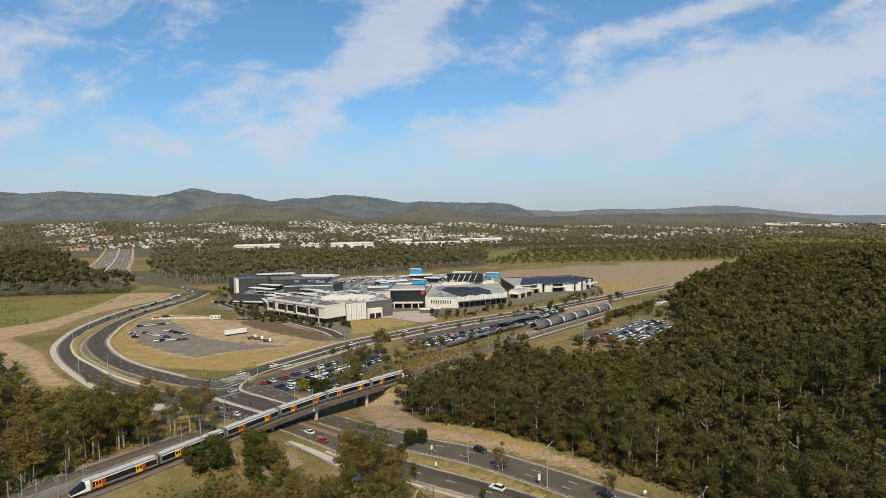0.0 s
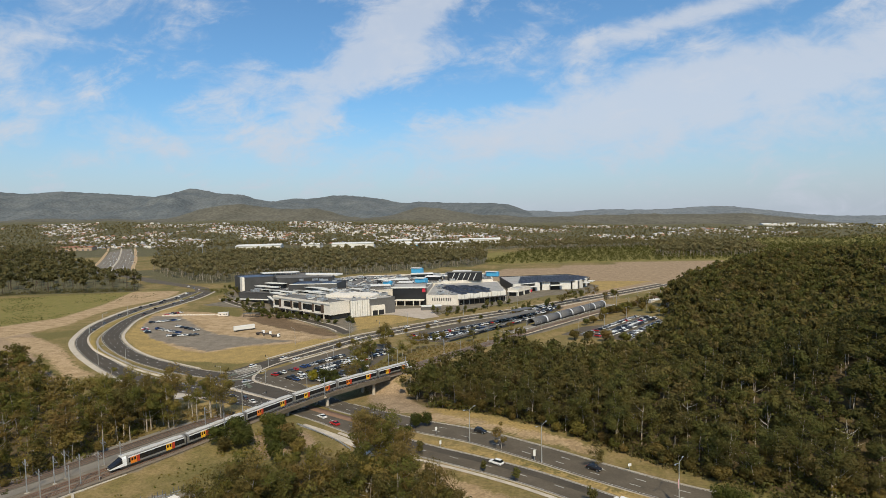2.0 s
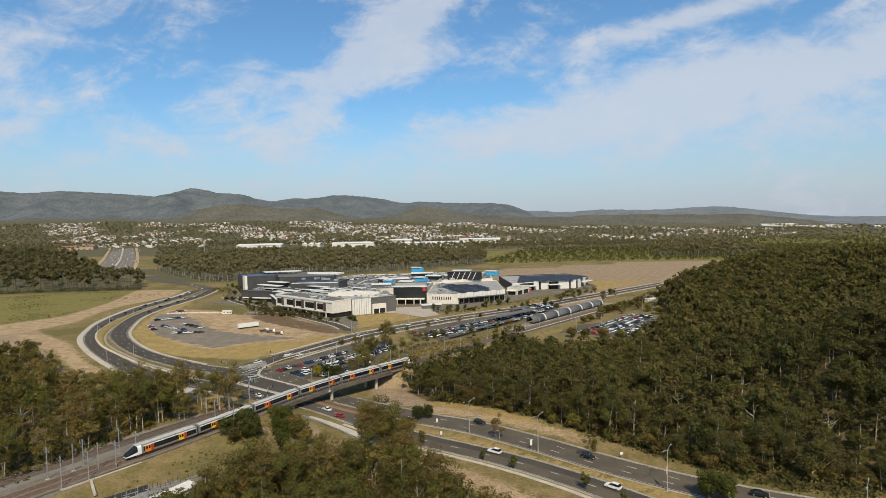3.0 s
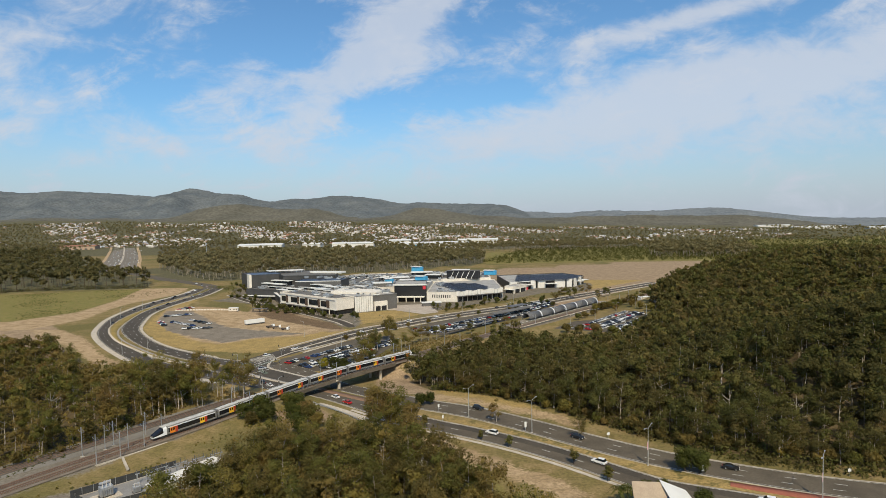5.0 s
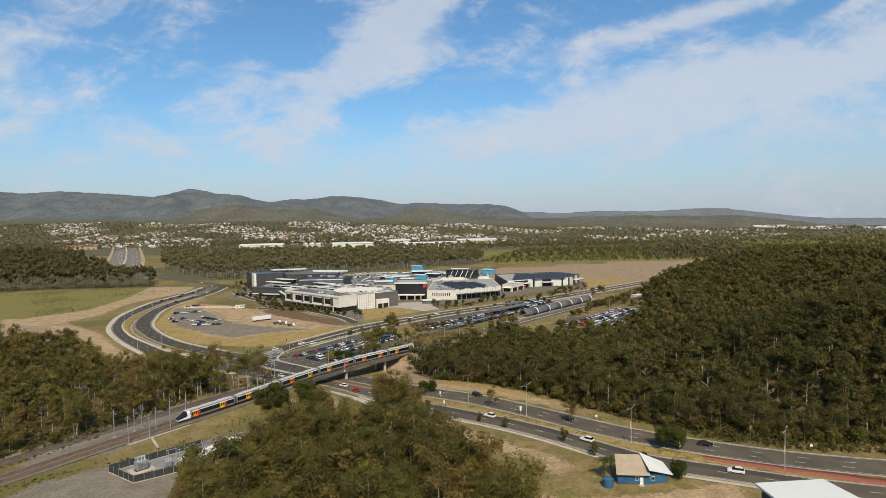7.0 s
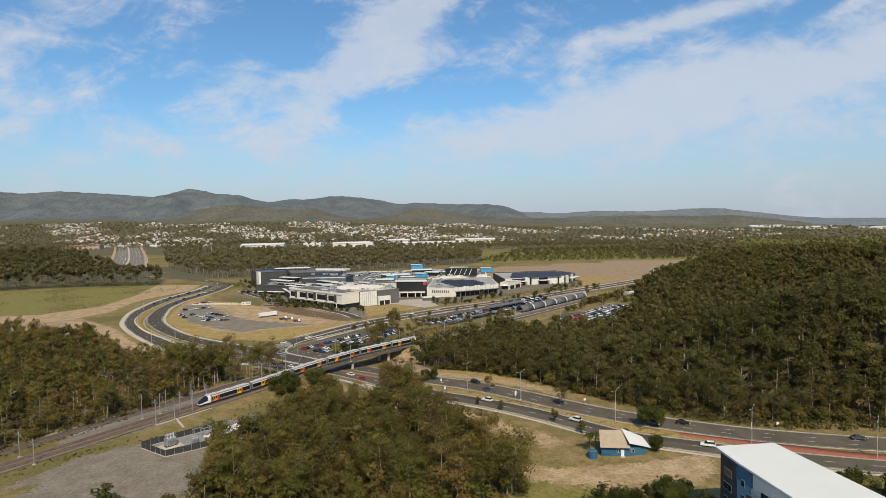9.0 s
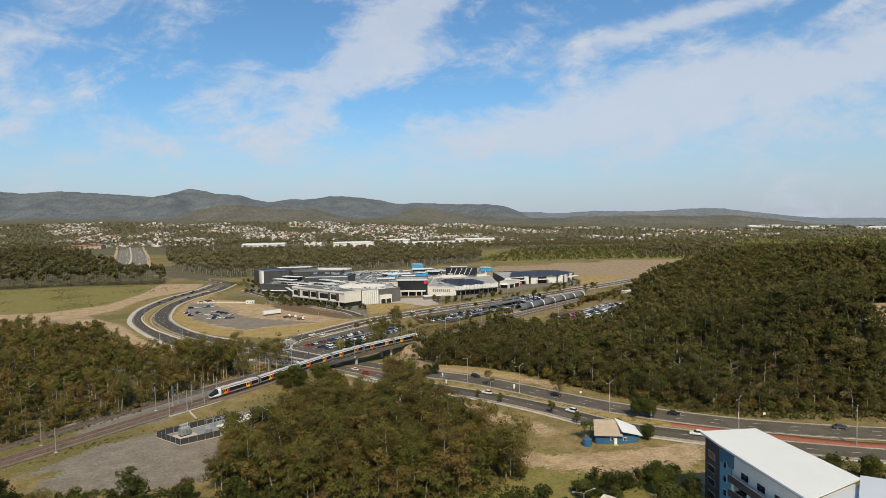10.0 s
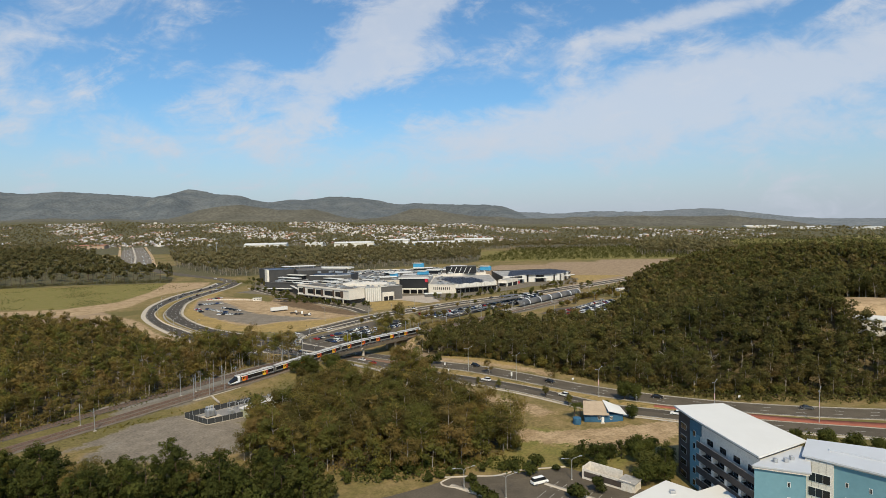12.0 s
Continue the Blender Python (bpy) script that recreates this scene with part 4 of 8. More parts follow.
GUMS = TreeKind([gum_parts(s, 15 + (s % 4), 4.2 + 0.6 * (s % 3), 20 + s % 5, 135, 0.34, 0.24) for s in range(1, 11)], BARK_PALE, LEAF_GUM, "tall gum tree with pale trunk and olive crown", "tree")
HILL_GUMS = TreeKind([gum_parts(s, 15 + (s % 4), 4.4 + 0.6 * (s % 3), 22 + s % 4, 110, 0.37, 0.18) for s in range(11, 19)], BARK_PALE, LEAF_HILL, "tall gum tree with pale trunk and shade-toned olive crown", "tree")
THIN_GUMS = TreeKind([gum_parts(s, 17, 3.0, 12, 80, 0.36, 0.5) for s in range(21, 26)], BARK_PALE, LEAF_GUM, "slender gum tree with a bare pale trunk", "tree")
DEAD = TreeKind([(lambda q: (q[0], q[1][:60]))(gum_parts(s, 12, 4.5, 4, 20, 0.4, 0.3, 6, 11)) for s in range(31, 34)], material("dead wood", (0.50, 0.46, 0.40), (0.36, 0.32, 0.27), 0.9, 0.9, 5), LEAF_GUM, "dead leafless gum tree with silvery limbs", "tree", "dead_tree")
BUSHY = TreeKind([bushy_parts(s, 6.5, 3.2) for s in range(41, 45)], BARK_DARK, LEAF_LUSH, "dense round dark green tree", "tree", "garden_tree")
SHEOAK = TreeKind([gum_parts(s, 10 + 2 * (s % 3), 2.6 + 0.5 * (s % 2), 34, 70, 0.34, 0.08, 6, 14) for s in range(91, 97)], BARK_DARK, LEAF_LUSH, "feathery dark green she-oak", "tree", "sheoak")
SHRUBS = TreeKind([bushy_parts(s, 2.6, 1.7, 9, 60, 0.32) for s in range(51, 54)], BARK_DARK, LEAF_LUSH, "low rounded green garden shrub", "shrub", "shrub")
STREET = TreeKind([bushy_parts(s, 5.0, 1.7, 9, 70, 0.3) for s in range(61, 64)], BARK_DARK, LEAF_STREET, "young street tree with a small crown", "tree", "street_tree")
OLIVE_BUSH = TreeKind([bushy_parts(s, 5.5, 3.0, 15, 110, 0.34) for s in range(81, 85)], BARK_DARK, LEAF_GUM, "dense olive green bush at a wood's edge", "bush", "bush")
GOLDEN = TreeKind([bushy_parts(71, 6.0, 3.4, 14, 110, 0.4)], BARK_DARK, LEAF_YELLOW, "yellow-leaved tree at the car park", "tree", "golden_tree")


def scatter(rng, poly, spacing, jitter=0.45, keep_out=()):
    """Uneven planting spots inside a plan outline."""
    xs, ys = [p[0] for p in poly], [p[1] for p in poly]
    gx, gy = np.meshgrid(np.arange(min(xs), max(xs), spacing), np.arange(min(ys), max(ys), spacing))
    px = gx.ravel() + rng.uniform(-jitter, jitter, gx.size) * spacing
    py = gy.ravel() + rng.uniform(-jitter, jitter, gx.size) * spacing
    ok = inside(px, py, poly)
    for other in keep_out:
        ok &= ~inside(px, py, other)
    return np.stack([px[ok], py[ok]], 1)


def low_models(seeds, per, clumps, size, height=16, spread=4.6, bare=0.35, sides=4, limbs=3):
    """Lighter tree models as plain arrays, for woods that are one mesh."""
    models = []
    for s in seeds:
        bm, crown = gum_parts(s, height, spread, clumps, per, size, bare, sides, limbs)
        bmesh.ops.triangulate(bm, faces=bm.faces[:])
        bm.verts.index_update()
        bm.normal_update()
        tv = np.array([(*p.co, *p.normal) for p in bm.verts])
        tf = np.array([[p.index for p in f.verts] for f in bm.faces])
        bm.free()
        models.append((tv, tf, crown))
    return models


def woods(name, spots, models, scale, leaf, bark, label, rng, sink=0.3):
    """Many trees in one mesh: stems and leaves."""
    vs, ns, ts, fs, idx, base = [], [], [], [], [], 0
    zs = ground_height(spots[:, 0], spots[:, 1])
    for (x, y), z in zip(spots, zs):
        tv, tf, crown = models[int(rng.integers(len(models)))]
        s, w, st = scale * rng.uniform(0.7, 1.25), rng.uniform(0, math.tau), rng.uniform(0.85, 1.2)
        c, q = math.cos(w), math.sin(w)
        rot = np.array([[c, -q, 0], [q, c, 0], [0, 0, st]]) * s
        at = np.array([x, y, z - sink])
        both = np.concatenate([tv, crown])
        v = both[:, :3] @ rot.T + at
        ns.append(both[:, 3:] @ (rot / s).T), ts.append(np.full(len(v), rng.random()))
        f = np.concatenate([tf, np.arange(len(crown)).reshape(-1, 3) + len(tv)]) + base
        vs.append(v), fs.append(f)
        idx.append(np.concatenate([np.zeros(len(tf)), np.ones(len(crown) // 3)]))
        base += len(v)
    me = mesh_from(name, np.concatenate(vs), np.concatenate(fs), [bark, leaf], np.concatenate(idx), normals=np.concatenate(ns))
    me.attributes.new("tone", "FLOAT", "POINT").data.foreach_set("value", np.concatenate(ts).astype(np.float32))
    return tagged(new(name, me), label, "woodland", "", "stuff")


RNG = np.random.default_rng(7)
HILL_WOOD = HILL_FLOOR
HILL_CLEAR = [(168, 169), (172, 155), (194, 148), (208, 164), (215, 200), (190, 205), (174, 188)]
HILL_GLADE = [(284, 396), (300, 402), (334, 362), (334, 334), (300, 342)]
LEFT_WOOD = [(-178, 30), (-172, 80), (-160, 116), (-144, 138), (-130, 166), (-122, 192), (-138, 214), (-172, 226), (-205, 242), (-248, 275), (-300, 288), (-440, 300), (-440, 20), (-230, 0)]
GROVE = [(-76, 64), (-78, 78), (-84, 94), (-76, 118), (-72, 136), (-60, 138), (-48, 137), (-38, 147), (-24, 142), (-12, 128), (0, 108), (9, 90), (9, 72), (-2, 64), (-14, 60), (-34, 56)]
FAR_CUT = [(-350, 655), (-400, 650), (-460, 697), (-555, 785), (-645, 878), (-730, 950), (-1030, 1370), (-1060, 1480), (-880, 1460), (-590, 960), (-520, 850), (-480, 800), (-420, 735), (-365, 690)]
RIGHT_BACK_WOOD = [(320, 1060), (440, 1030), (520, 1100), (560, 1250), (420, 1300), (330, 1180)]
FAR_BACK_WOOD = [(-200, 1260), (60, 1330), (560, 1400), (700, 1560), (100, 1500), (-300, 1420)]

LOW = low_models(range(101, 111), 40, 17, 0.70, 15, 4.5, 0.14, 4, 5)
MID = low_models(range(111, 119), 12, 12, 1.55, 15, 4.7, 0.12, 3, 2)
VERY_LOW = low_models(range(121, 127), 9, 9, 1.75, 15, 4.4, 0.5, 3, 0)
TINY = [(np.array([[0.0, 0, 0, 0, -1, 0], [0.5, 0, 0, 0, -1, 0], [0, 0, 6, 0, -1, 0]]), np.array([[0, 1, 2]]), q[2]) for q in low_models(range(131, 136), 5, 6, 2.6, 11, 5.2, 0.3, 3, 0)]
for x, y in scatter(RNG, GROVE, 8.4):
    GUMS.plant(RNG, x, y, RNG.uniform(0.62, 1.12), "trees of the grove by the flats")
woods("grove_woods", scatter(RNG, GROVE, 5.6), LOW, 0.66, LEAF_GUM, BARK_PALE, "younger gums filling the grove", RNG)
HILL_EDGE = [(-26, 217), (-3, 206), (10, 195), (22, 184), (33, 173), (52, 154), (72, 138), (92, 131), (112, 127), (150, 125), (190, 123), (190, 132), (112, 142), (72, 156), (33, 190), (-2, 222), (-26, 232)]
for x, y in scatter(RNG, HILL_EDGE, 8.6, keep_out=[HILL_CLEAR]):
    HILL_GUMS.plant(RNG, x, y, RNG.uniform(0.55, 1.0), "trees along the foot of the wooded hill")
hill = scatter(RNG, HILL_WOOD, 6.2, keep_out=[HILL_CLEAR, HILL_EDGE, HILL_GLADE])
hill = hill[(hill[:, 0] < 0.70 * (hill[:, 1] + 109) + 25) & (hill[:, 1] < 640)]
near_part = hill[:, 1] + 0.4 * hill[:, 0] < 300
# spots on the near flank that take the shade-darkened leaves
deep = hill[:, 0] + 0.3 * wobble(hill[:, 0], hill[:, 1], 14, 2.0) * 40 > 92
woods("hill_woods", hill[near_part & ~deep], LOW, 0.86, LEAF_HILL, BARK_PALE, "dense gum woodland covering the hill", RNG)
woods("hill_woods_deep", hill[near_part & deep], LOW, 0.86, LEAF_FLANK_SHADE, BARK_PALE, "dense green trees with shade-darkened leaves on the hill's flank", RNG)
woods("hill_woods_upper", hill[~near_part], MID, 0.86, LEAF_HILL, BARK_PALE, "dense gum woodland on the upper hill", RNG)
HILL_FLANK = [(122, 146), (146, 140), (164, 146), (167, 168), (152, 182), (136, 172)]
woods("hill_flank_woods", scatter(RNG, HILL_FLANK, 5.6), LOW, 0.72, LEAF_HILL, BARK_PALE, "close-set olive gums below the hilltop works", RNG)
CORNER = [(-152, 182), (-130, 170), (-110, 195), (-101, 202), (-112, 214), (-138, 221), (-165, 221), (-172, 205)]
for x, y in scatter(RNG, CORNER, 9.4):
    (GUMS if RNG.random() < 0.5 else THIN_GUMS).plant(RNG, x, y, RNG.uniform(0.7, 1.25), "gum trees at the road junction")
LEFT_NEAR = [(-178, 60), (-160, 116), (-144, 138), (-132, 166), (-136, 185), (-160, 200), (-180, 190), (-178, 130), (-195, 60)]
for x, y in scatter(RNG, LEFT_NEAR, 10.0):
    (GUMS if RNG.random() < 0.55 else THIN_GUMS).plant(RNG, x, y, RNG.uniform(0.55, 0.9), "trees beside the siding")
woods("siding_woods", scatter(RNG, LEFT_NEAR, 8.5), LOW, 0.6, LEAF_GUM, BARK_PALE, "slender young gums beside the siding", RNG)
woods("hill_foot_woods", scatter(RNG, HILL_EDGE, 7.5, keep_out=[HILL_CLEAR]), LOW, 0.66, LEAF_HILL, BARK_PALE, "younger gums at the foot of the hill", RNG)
left_spots = scatter(RNG, LEFT_WOOD, 6.9, keep_out=[LEFT_NEAR, [(-122, 192), (-138, 214), (-172, 226), (-185, 205), (-150, 190)]])
left_spots = left_spots[left_spots[:, 0] > -0.95 * (left_spots[:, 1] + 109) - 20]
woods("left_woods", left_spots, LOW, 0.78, LEAF_GUM, BARK_PALE, "dense gum woodland beside the railway", RNG)
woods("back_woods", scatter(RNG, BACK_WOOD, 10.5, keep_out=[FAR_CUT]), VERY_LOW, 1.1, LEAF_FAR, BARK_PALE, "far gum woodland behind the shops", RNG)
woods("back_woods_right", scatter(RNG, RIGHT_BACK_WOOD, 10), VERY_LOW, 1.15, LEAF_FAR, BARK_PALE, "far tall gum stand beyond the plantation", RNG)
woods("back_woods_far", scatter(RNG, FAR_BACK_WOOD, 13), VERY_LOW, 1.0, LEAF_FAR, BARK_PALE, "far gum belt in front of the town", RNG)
woods("left_back_woods", scatter(RNG, LEFT_BACK_WOOD, 16.5, keep_out=[FAR_CUT]), low_models(range(151, 156), 9, 9, 1.8, 13, 4.8, 0.12, 3, 0), 1.3, LEAF_MID, BARK_DARK, "far dark woodland beyond the field", RNG)


BELTS = [[(-600, 985), (-530, 890), (-560, 1000), (-520, 1190), (-300, 1240), (-300, 1290), (-480, 1200), (-620, 1290), (-860, 1440), (-700, 1160)], [(-1500, 1240), (-1110, 1300), (-1045, 1390), (-1080, 1470), (-1500, 1480)],
         [(-900, 1480), (-640, 1400), (-480, 1430), (-200, 1440), (60, 1400), (430, 1520), (430, 1640), (60, 1640), (-420, 1600), (-900, 1580)], [(-1700, 1480), (-1080, 1490), (-1180, 1560), (-1700, 1660)]]
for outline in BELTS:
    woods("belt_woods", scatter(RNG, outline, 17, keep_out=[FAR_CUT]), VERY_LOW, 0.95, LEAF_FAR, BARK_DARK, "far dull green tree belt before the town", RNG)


# ---- mountains: blue distance haze painted into the slope colours ----
def mountain_sheet(px, py, z, nx, ny, colours, label):
    i = (np.arange(ny - 1)[:, None] * nx + np.arange(nx - 1)[None, :]).ravel()
    mat = material("haze-tinted forest slope", *colours, 1.0, 0.007, 9, speck=0.22)
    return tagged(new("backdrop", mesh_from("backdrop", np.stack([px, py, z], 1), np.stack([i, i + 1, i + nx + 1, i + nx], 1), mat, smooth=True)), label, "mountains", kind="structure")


def mountains(shift, share, colours, label):
    """A far range: a ridge with spurs running down from it towards the town. share: how much of each summit belongs to it."""
    xs, ys = np.arange(-5600, 4200, 20.0), np.arange(3420, 4860, 34.0)
    gx, gy = np.meshgrid(xs, ys)
    px, py = gx.ravel(), gy.ravel()
    low = ground_height(px, py)
    ridge = np.interp(px, [s[0] for s in SUMMITS], [s[1] for s in SUMMITS])
    for _ in range(2):
        ridge = ridge * 0.5 + 0.25 * np.interp(px - 38, [s[0] for s in SUMMITS], [s[1] for s in SUMMITS]) + 0.25 * np.interp(px + 38, [s[0] for s in SUMMITS], [s[1] for s in SUMMITS])
    up = np.clip((py - 3420) / 1230, 0, 1) - 0.5 * np.clip((py - 4650) / 210, 0, 1)
    spur = wobble(px + 0.25 * py, py * 0.35, 130, 2.0) * 0.20 + wobble(px - 0.3 * py, py * 0.4, 52, 5.0) * 0.10
    rise = np.clip(up ** 1.25 + spur * np.sin(np.clip(up, 0, 1) * math.pi), -0.05, 1.0)
    ridge = low + (ridge - low) * share(px)
    z = low + (ridge - low) * rise + wobble(px, py, 23, 6.0) * 2.4 + wobble(px, py, 8, 8.0) * 1.6 - 14 * ease(3560, 3420, py)
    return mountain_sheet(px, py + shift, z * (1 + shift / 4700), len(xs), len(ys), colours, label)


def knolls():
    """Wooded hills between the town and the range."""
    xs, ys = np.arange(-5600, 4200, 20.0), np.arange(2860, 3480, 24.0)
    gx, gy = np.meshgrid(xs, ys)
    px, py = gx.ravel(), gy.ravel()
    z = ground_height(px, py)
    for hx, hy, rx, ry, top in KNOLLS:
        z = z + max(6.0, top - gz(hx, hy) - 8) * np.exp(-0.5 * (((px - hx) / rx) ** 2 + ((py - hy) / ry) ** 2))
    back = ease(2860, 3360, py)
    z = z + (wobble(px, py, 70, 4.0) * 5 + wobble(px, py, 23, 6.0) * 3.0 + wobble(px, py, 9, 8.0) * 2.0) * (0.3 + 0.7 * back) + 3.0 - 16 * ease(3010, 2860, py)
    # slope colour greyed for haze, less than on the mountains
    return mountain_sheet(px, py, z, len(xs), len(ys), [(0.088, 0.084, 0.066), (0.122, 0.114, 0.090)], "wooded hills dulled with a haze tint before the mountains")


mountains(0, lambda x: 1 - ease(150, 700, x), [(0.080, 0.093, 0.102), (0.128, 0.138, 0.140)], "forested mountain range tinted blue-grey for haze on the horizon")
# the range behind gets a paler, bluer base colour as thicker haze
mountains(60, lambda x: ease(-100, 500, x), [(0.125, 0.142, 0.155), (0.165, 0.180, 0.190)], "mountain range farther away, tinted paler blue for haze")
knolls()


# ---- shopping centre ----
def block(name, outline, z0, z1, wall, roof, label, category="building", parapet=0.7):
    b = thing(name, label, category)
    part("wall", prism(outline, z0, z1), wall, b)
    c = np.mean(outline, axis=0)
    inner = [tuple(c + (np.array(p) - c) * 0.985) for p in outline]
    part("roof", prism(inner, z1 - 0.2, z1 + 0.05), roof, b)
    n = len(outline)
    for i in range(n):
        p, q = np.array(outline[i]), np.array(outline[(i + 1) % n])
        d = (q - p) / np.linalg.norm(q - p)
        bm = bmesh.new()
        L = float(np.linalg.norm(q - p))
        add_box(bm, 0, -0.2, z1 - 0.1, L, 0.2, z1 + parapet, 0, pose(p[0], p[1], 0, 0, 0, math.degrees(math.atan2(d[1], d[0]))))
        part("parapet", bm, wall, b)
    return b




def wall_line(p, q):
    """The pose of a wall from p to q: x along it, y out of it to the right, and its length."""
    d = np.array(q, float) - np.array(p, float)
    return pose(p[0], p[1], 0, 0, 0, math.degrees(math.atan2(d[1], d[0]))), float(np.linalg.norm(d))


def wall_boxes(parent, name, p, q, spans, z0, z1, mat, proud=0.25, label="", back=0.2):
    """Boxes set on a wall: spans are start and end along it, in metres."""
    m, L = wall_line(p, q)
    for a, b in spans:
        part(name, box(a, -proud, z0, b, back, z1, 0.0, m), mat, parent, label)


def even(L, n, share, margin=1.0):
    w = (L - 2 * margin) / n
    return [(margin + i * w + w * (1 - share) / 2, margin + i * w + w * (1 + share) / 2) for i in range(n)]


G = -5.7
NAVY_ROOF = material("dark blue metal roof", (0.035, 0.05, 0.09), (0.05, 0.065, 0.10), 0.4, 0.4, 8)
TIMBER = material("timber screen", (0.105, 0.072, 0.052), (0.075, 0.050, 0.036), 0.7, 0.6, 8)
RIB = material("ribbed white panel", (0.66, 0.64, 0.60), (0.58, 0.56, 0.52), 0.7, 0.3, 10)
SIGN_RED = material("red sign", (0.55, 0.03, 0.05), (0.45, 0.02, 0.04), 0.5, 0.6, 6)
CREAM_WALL = material("cream deck wall", (0.56, 0.52, 0.46), (0.48, 0.44, 0.39), 0.75, 0.2, 8)
SAIL = material("white sail cloth", (0.80, 0.79, 0.77), (0.72, 0.71, 0.70), 0.6, 0.4, 6)

# white shop building: upper windows between timber screens, a recessed shopfront, ribbed end wall
A, B, C, D = (-192, 487), (-126.5, 437), (-114, 451), (-178, 503)
office = block("office_building", [A, B, C, D], G + 4.2, 8.2, WHITE_WALL, GREY_ROOF, "white rendered shop building with dark windows")
inset = [(-190, 488.5), (-126, 439.6), (-115.4, 450.6), (-178, 501)]
part("shopfront", prism(inset, G, G + 4.3), GLASS_DARK, office, "dark recessed shopfront glass")
m, L = wall_line(A, B)
wall_boxes(office, "window", A, B, [(2, 9), (17, 27), (31, 39), (45, 58), (62, 70)], 0.6, 5.4, GLASS_DARK, 0.06, "dark framed upper window")
wall_boxes(office, "screen", A, B, [(9.3, 12.5), (27.3, 29.6), (39.3, 43), (58.2, 60.6), (70.3, 74)], -0.4, 6.4, TIMBER, 0.35, "brown timber screen")
wall_boxes(office, "cornice", A, B, [(0, L)], 7.2, 8.0, WHITE_WALL, 0.7)
wall_boxes(office, "sill_band", A, B, [(0, L)], -1.3, -0.7, WHITE_WALL, 0.5)
wall_boxes(office, "column", A, B, [(i * L / 9 + 0.2, i * L / 9 + 1.0) for i in range(9)], G, -1.2, WHITE_WALL, 0.4)
wall_boxes(office, "awning", A, B, [(4, 20), (24, 44), (48, 72)], -1.9, -1.6, DARK_CLAD, 2.6, "dark flat awning")
ribs_L = wall_line((-113.5, 450.5), (-99, 460))[1]
hall = block("shop_hall", [(-113, 451), (-99.5, 460), (-80, 474), (-118, 533), (-158, 545), (-177, 505)], G, 7.4, GREY_CLAD, PALE_ROOF, "grey clad shop hall with a pale roof")
wall_boxes(hall, "panel", (-113.5, 450.5), (-99, 460), even(ribs_L, 8, 0.86, 0.2), G, 8.0, RIB, 0.35, "ribbed white precast panel")
wall_boxes(hall, "dock_wall", (-99, 460), (-80, 474), [(0.5, 13)], G, 2.5, WHITE_WALL, 2.5, "white loading dock wall")
# black panels on the solid wall give the dock openings their darkness
wall_boxes(hall, "dock_opening", (-99, 460), (-80, 474), [(1.5, 6), (7, 12)], G, -1.4, BLACK_CLAD, 2.62, "black panel in place of an unlit dock opening")
wall_boxes(hall, "upper_roof", (-140, 490), (-95, 478), [(0, 46)], 7.4, 9.6, WHITE_WALL, 9.0, "pale raised roof lantern", 14)

corner = block("corner_store", [(-272, 588), (-252, 562), (-222, 575), (-240, 606)], G + 5, 17, DARK_CLAD, NAVY_ROOF, "tall charcoal clad corner building on dark glazing")
part("podium", prism([(-268, 588), (-251, 565), (-225, 576), (-241, 603)], G, G + 5.1), GLASS_DARK, corner, "dark glazed ground floor")
part("fin_wall", prism([(-258, 568.6), (-252.4, 561), (-250, 561.6), (-256, 569.6)], G + 5, 17.9), WHITE_WALL, corner, "pale folded corner wall")
wall_boxes(corner, "canopy", (-256, 558), (-214, 566), [(0, 40)], -1.2, -0.6, WHITE_ROOF, 4, "thin white canopy", 8)
dining = block("dining_hall", [(-245, 535), (-210, 527), (-192, 492), (-179, 505), (-200, 560), (-236, 566)], G, 5.5, DARK_CLAD, GREY_ROOF, "low charcoal dining hall with white canopies")
for p, q, z in (((-247, 534), (-209, 525), -0.6), ((-244, 540), (-208, 532), 3.2), ((-212, 530), (-190, 490), 2.6)):
    mm, LL = wall_line(p, q)
    wall_boxes(dining, "canopy", p, q, [(0, LL)], z, z + 0.5, WHITE_ROOF, 2.5, "thin white canopy", 4)
    wall_boxes(dining, "canopy_post", p, q, [(i * LL / 6, i * LL / 6 + 0.4) for i in range(7)], G, z, DARK_CLAD, 2.2, "", -1.8)
cine = block("cinema_hall", [(-244, 600), (-215, 562), (-160, 567), (-166, 604), (-225, 632)], G, 16.0, DARK_CLAD, GREY_ROOF, "charcoal cinema hall with white roof canopies")
part("roof_slab", prism([(-250, 604), (-243, 594), (-206, 606), (-212, 616)], 18.4, 18.9), WHITE_ROOF, cine, "oversailing white roof slab")
part("roof_slab", prism([(-200, 606), (-196, 596), (-160, 588), (-156, 598)], 15.8, 17.6), WHITE_ROOF, cine, "oversailing white roof slab")
for k in range(7):
    part("roof_post", box(-243 + k * 5.5, 597 + k * 1.6, 15.9, -242.5 + k * 5.5, 597.5 + k * 1.6, 18.5), METAL, cine)
bluehall = block("blue_hall", [(-192, 530), (-146, 534), (-144, 562), (-192, 560)], G, 13.2, DARK_CLAD, NAVY_ROOF, "tall blue-grey clad hall with metal roof")
wall_boxes(bluehall, "cladding_panel", (-174, 531.4), (-146, 533.7), [(0, 28)], 7.0, 13.1, GREY_CLAD, 0.12, "lighter grey cladding")
wall_boxes(bluehall, "roof_edge", (-192, 530), (-146, 534), [(0, 46)], 13.2, 13.9, WHITE_ROOF, 0.4, "white roof edge")
black = block("black_hall", [(-88.7, 516), (-57.5, 515), (-60, 550), (-92, 550)], G, 10.6, BLACK_CLAD, PALE_ROOF, "black clad hall with a pale roof edge")
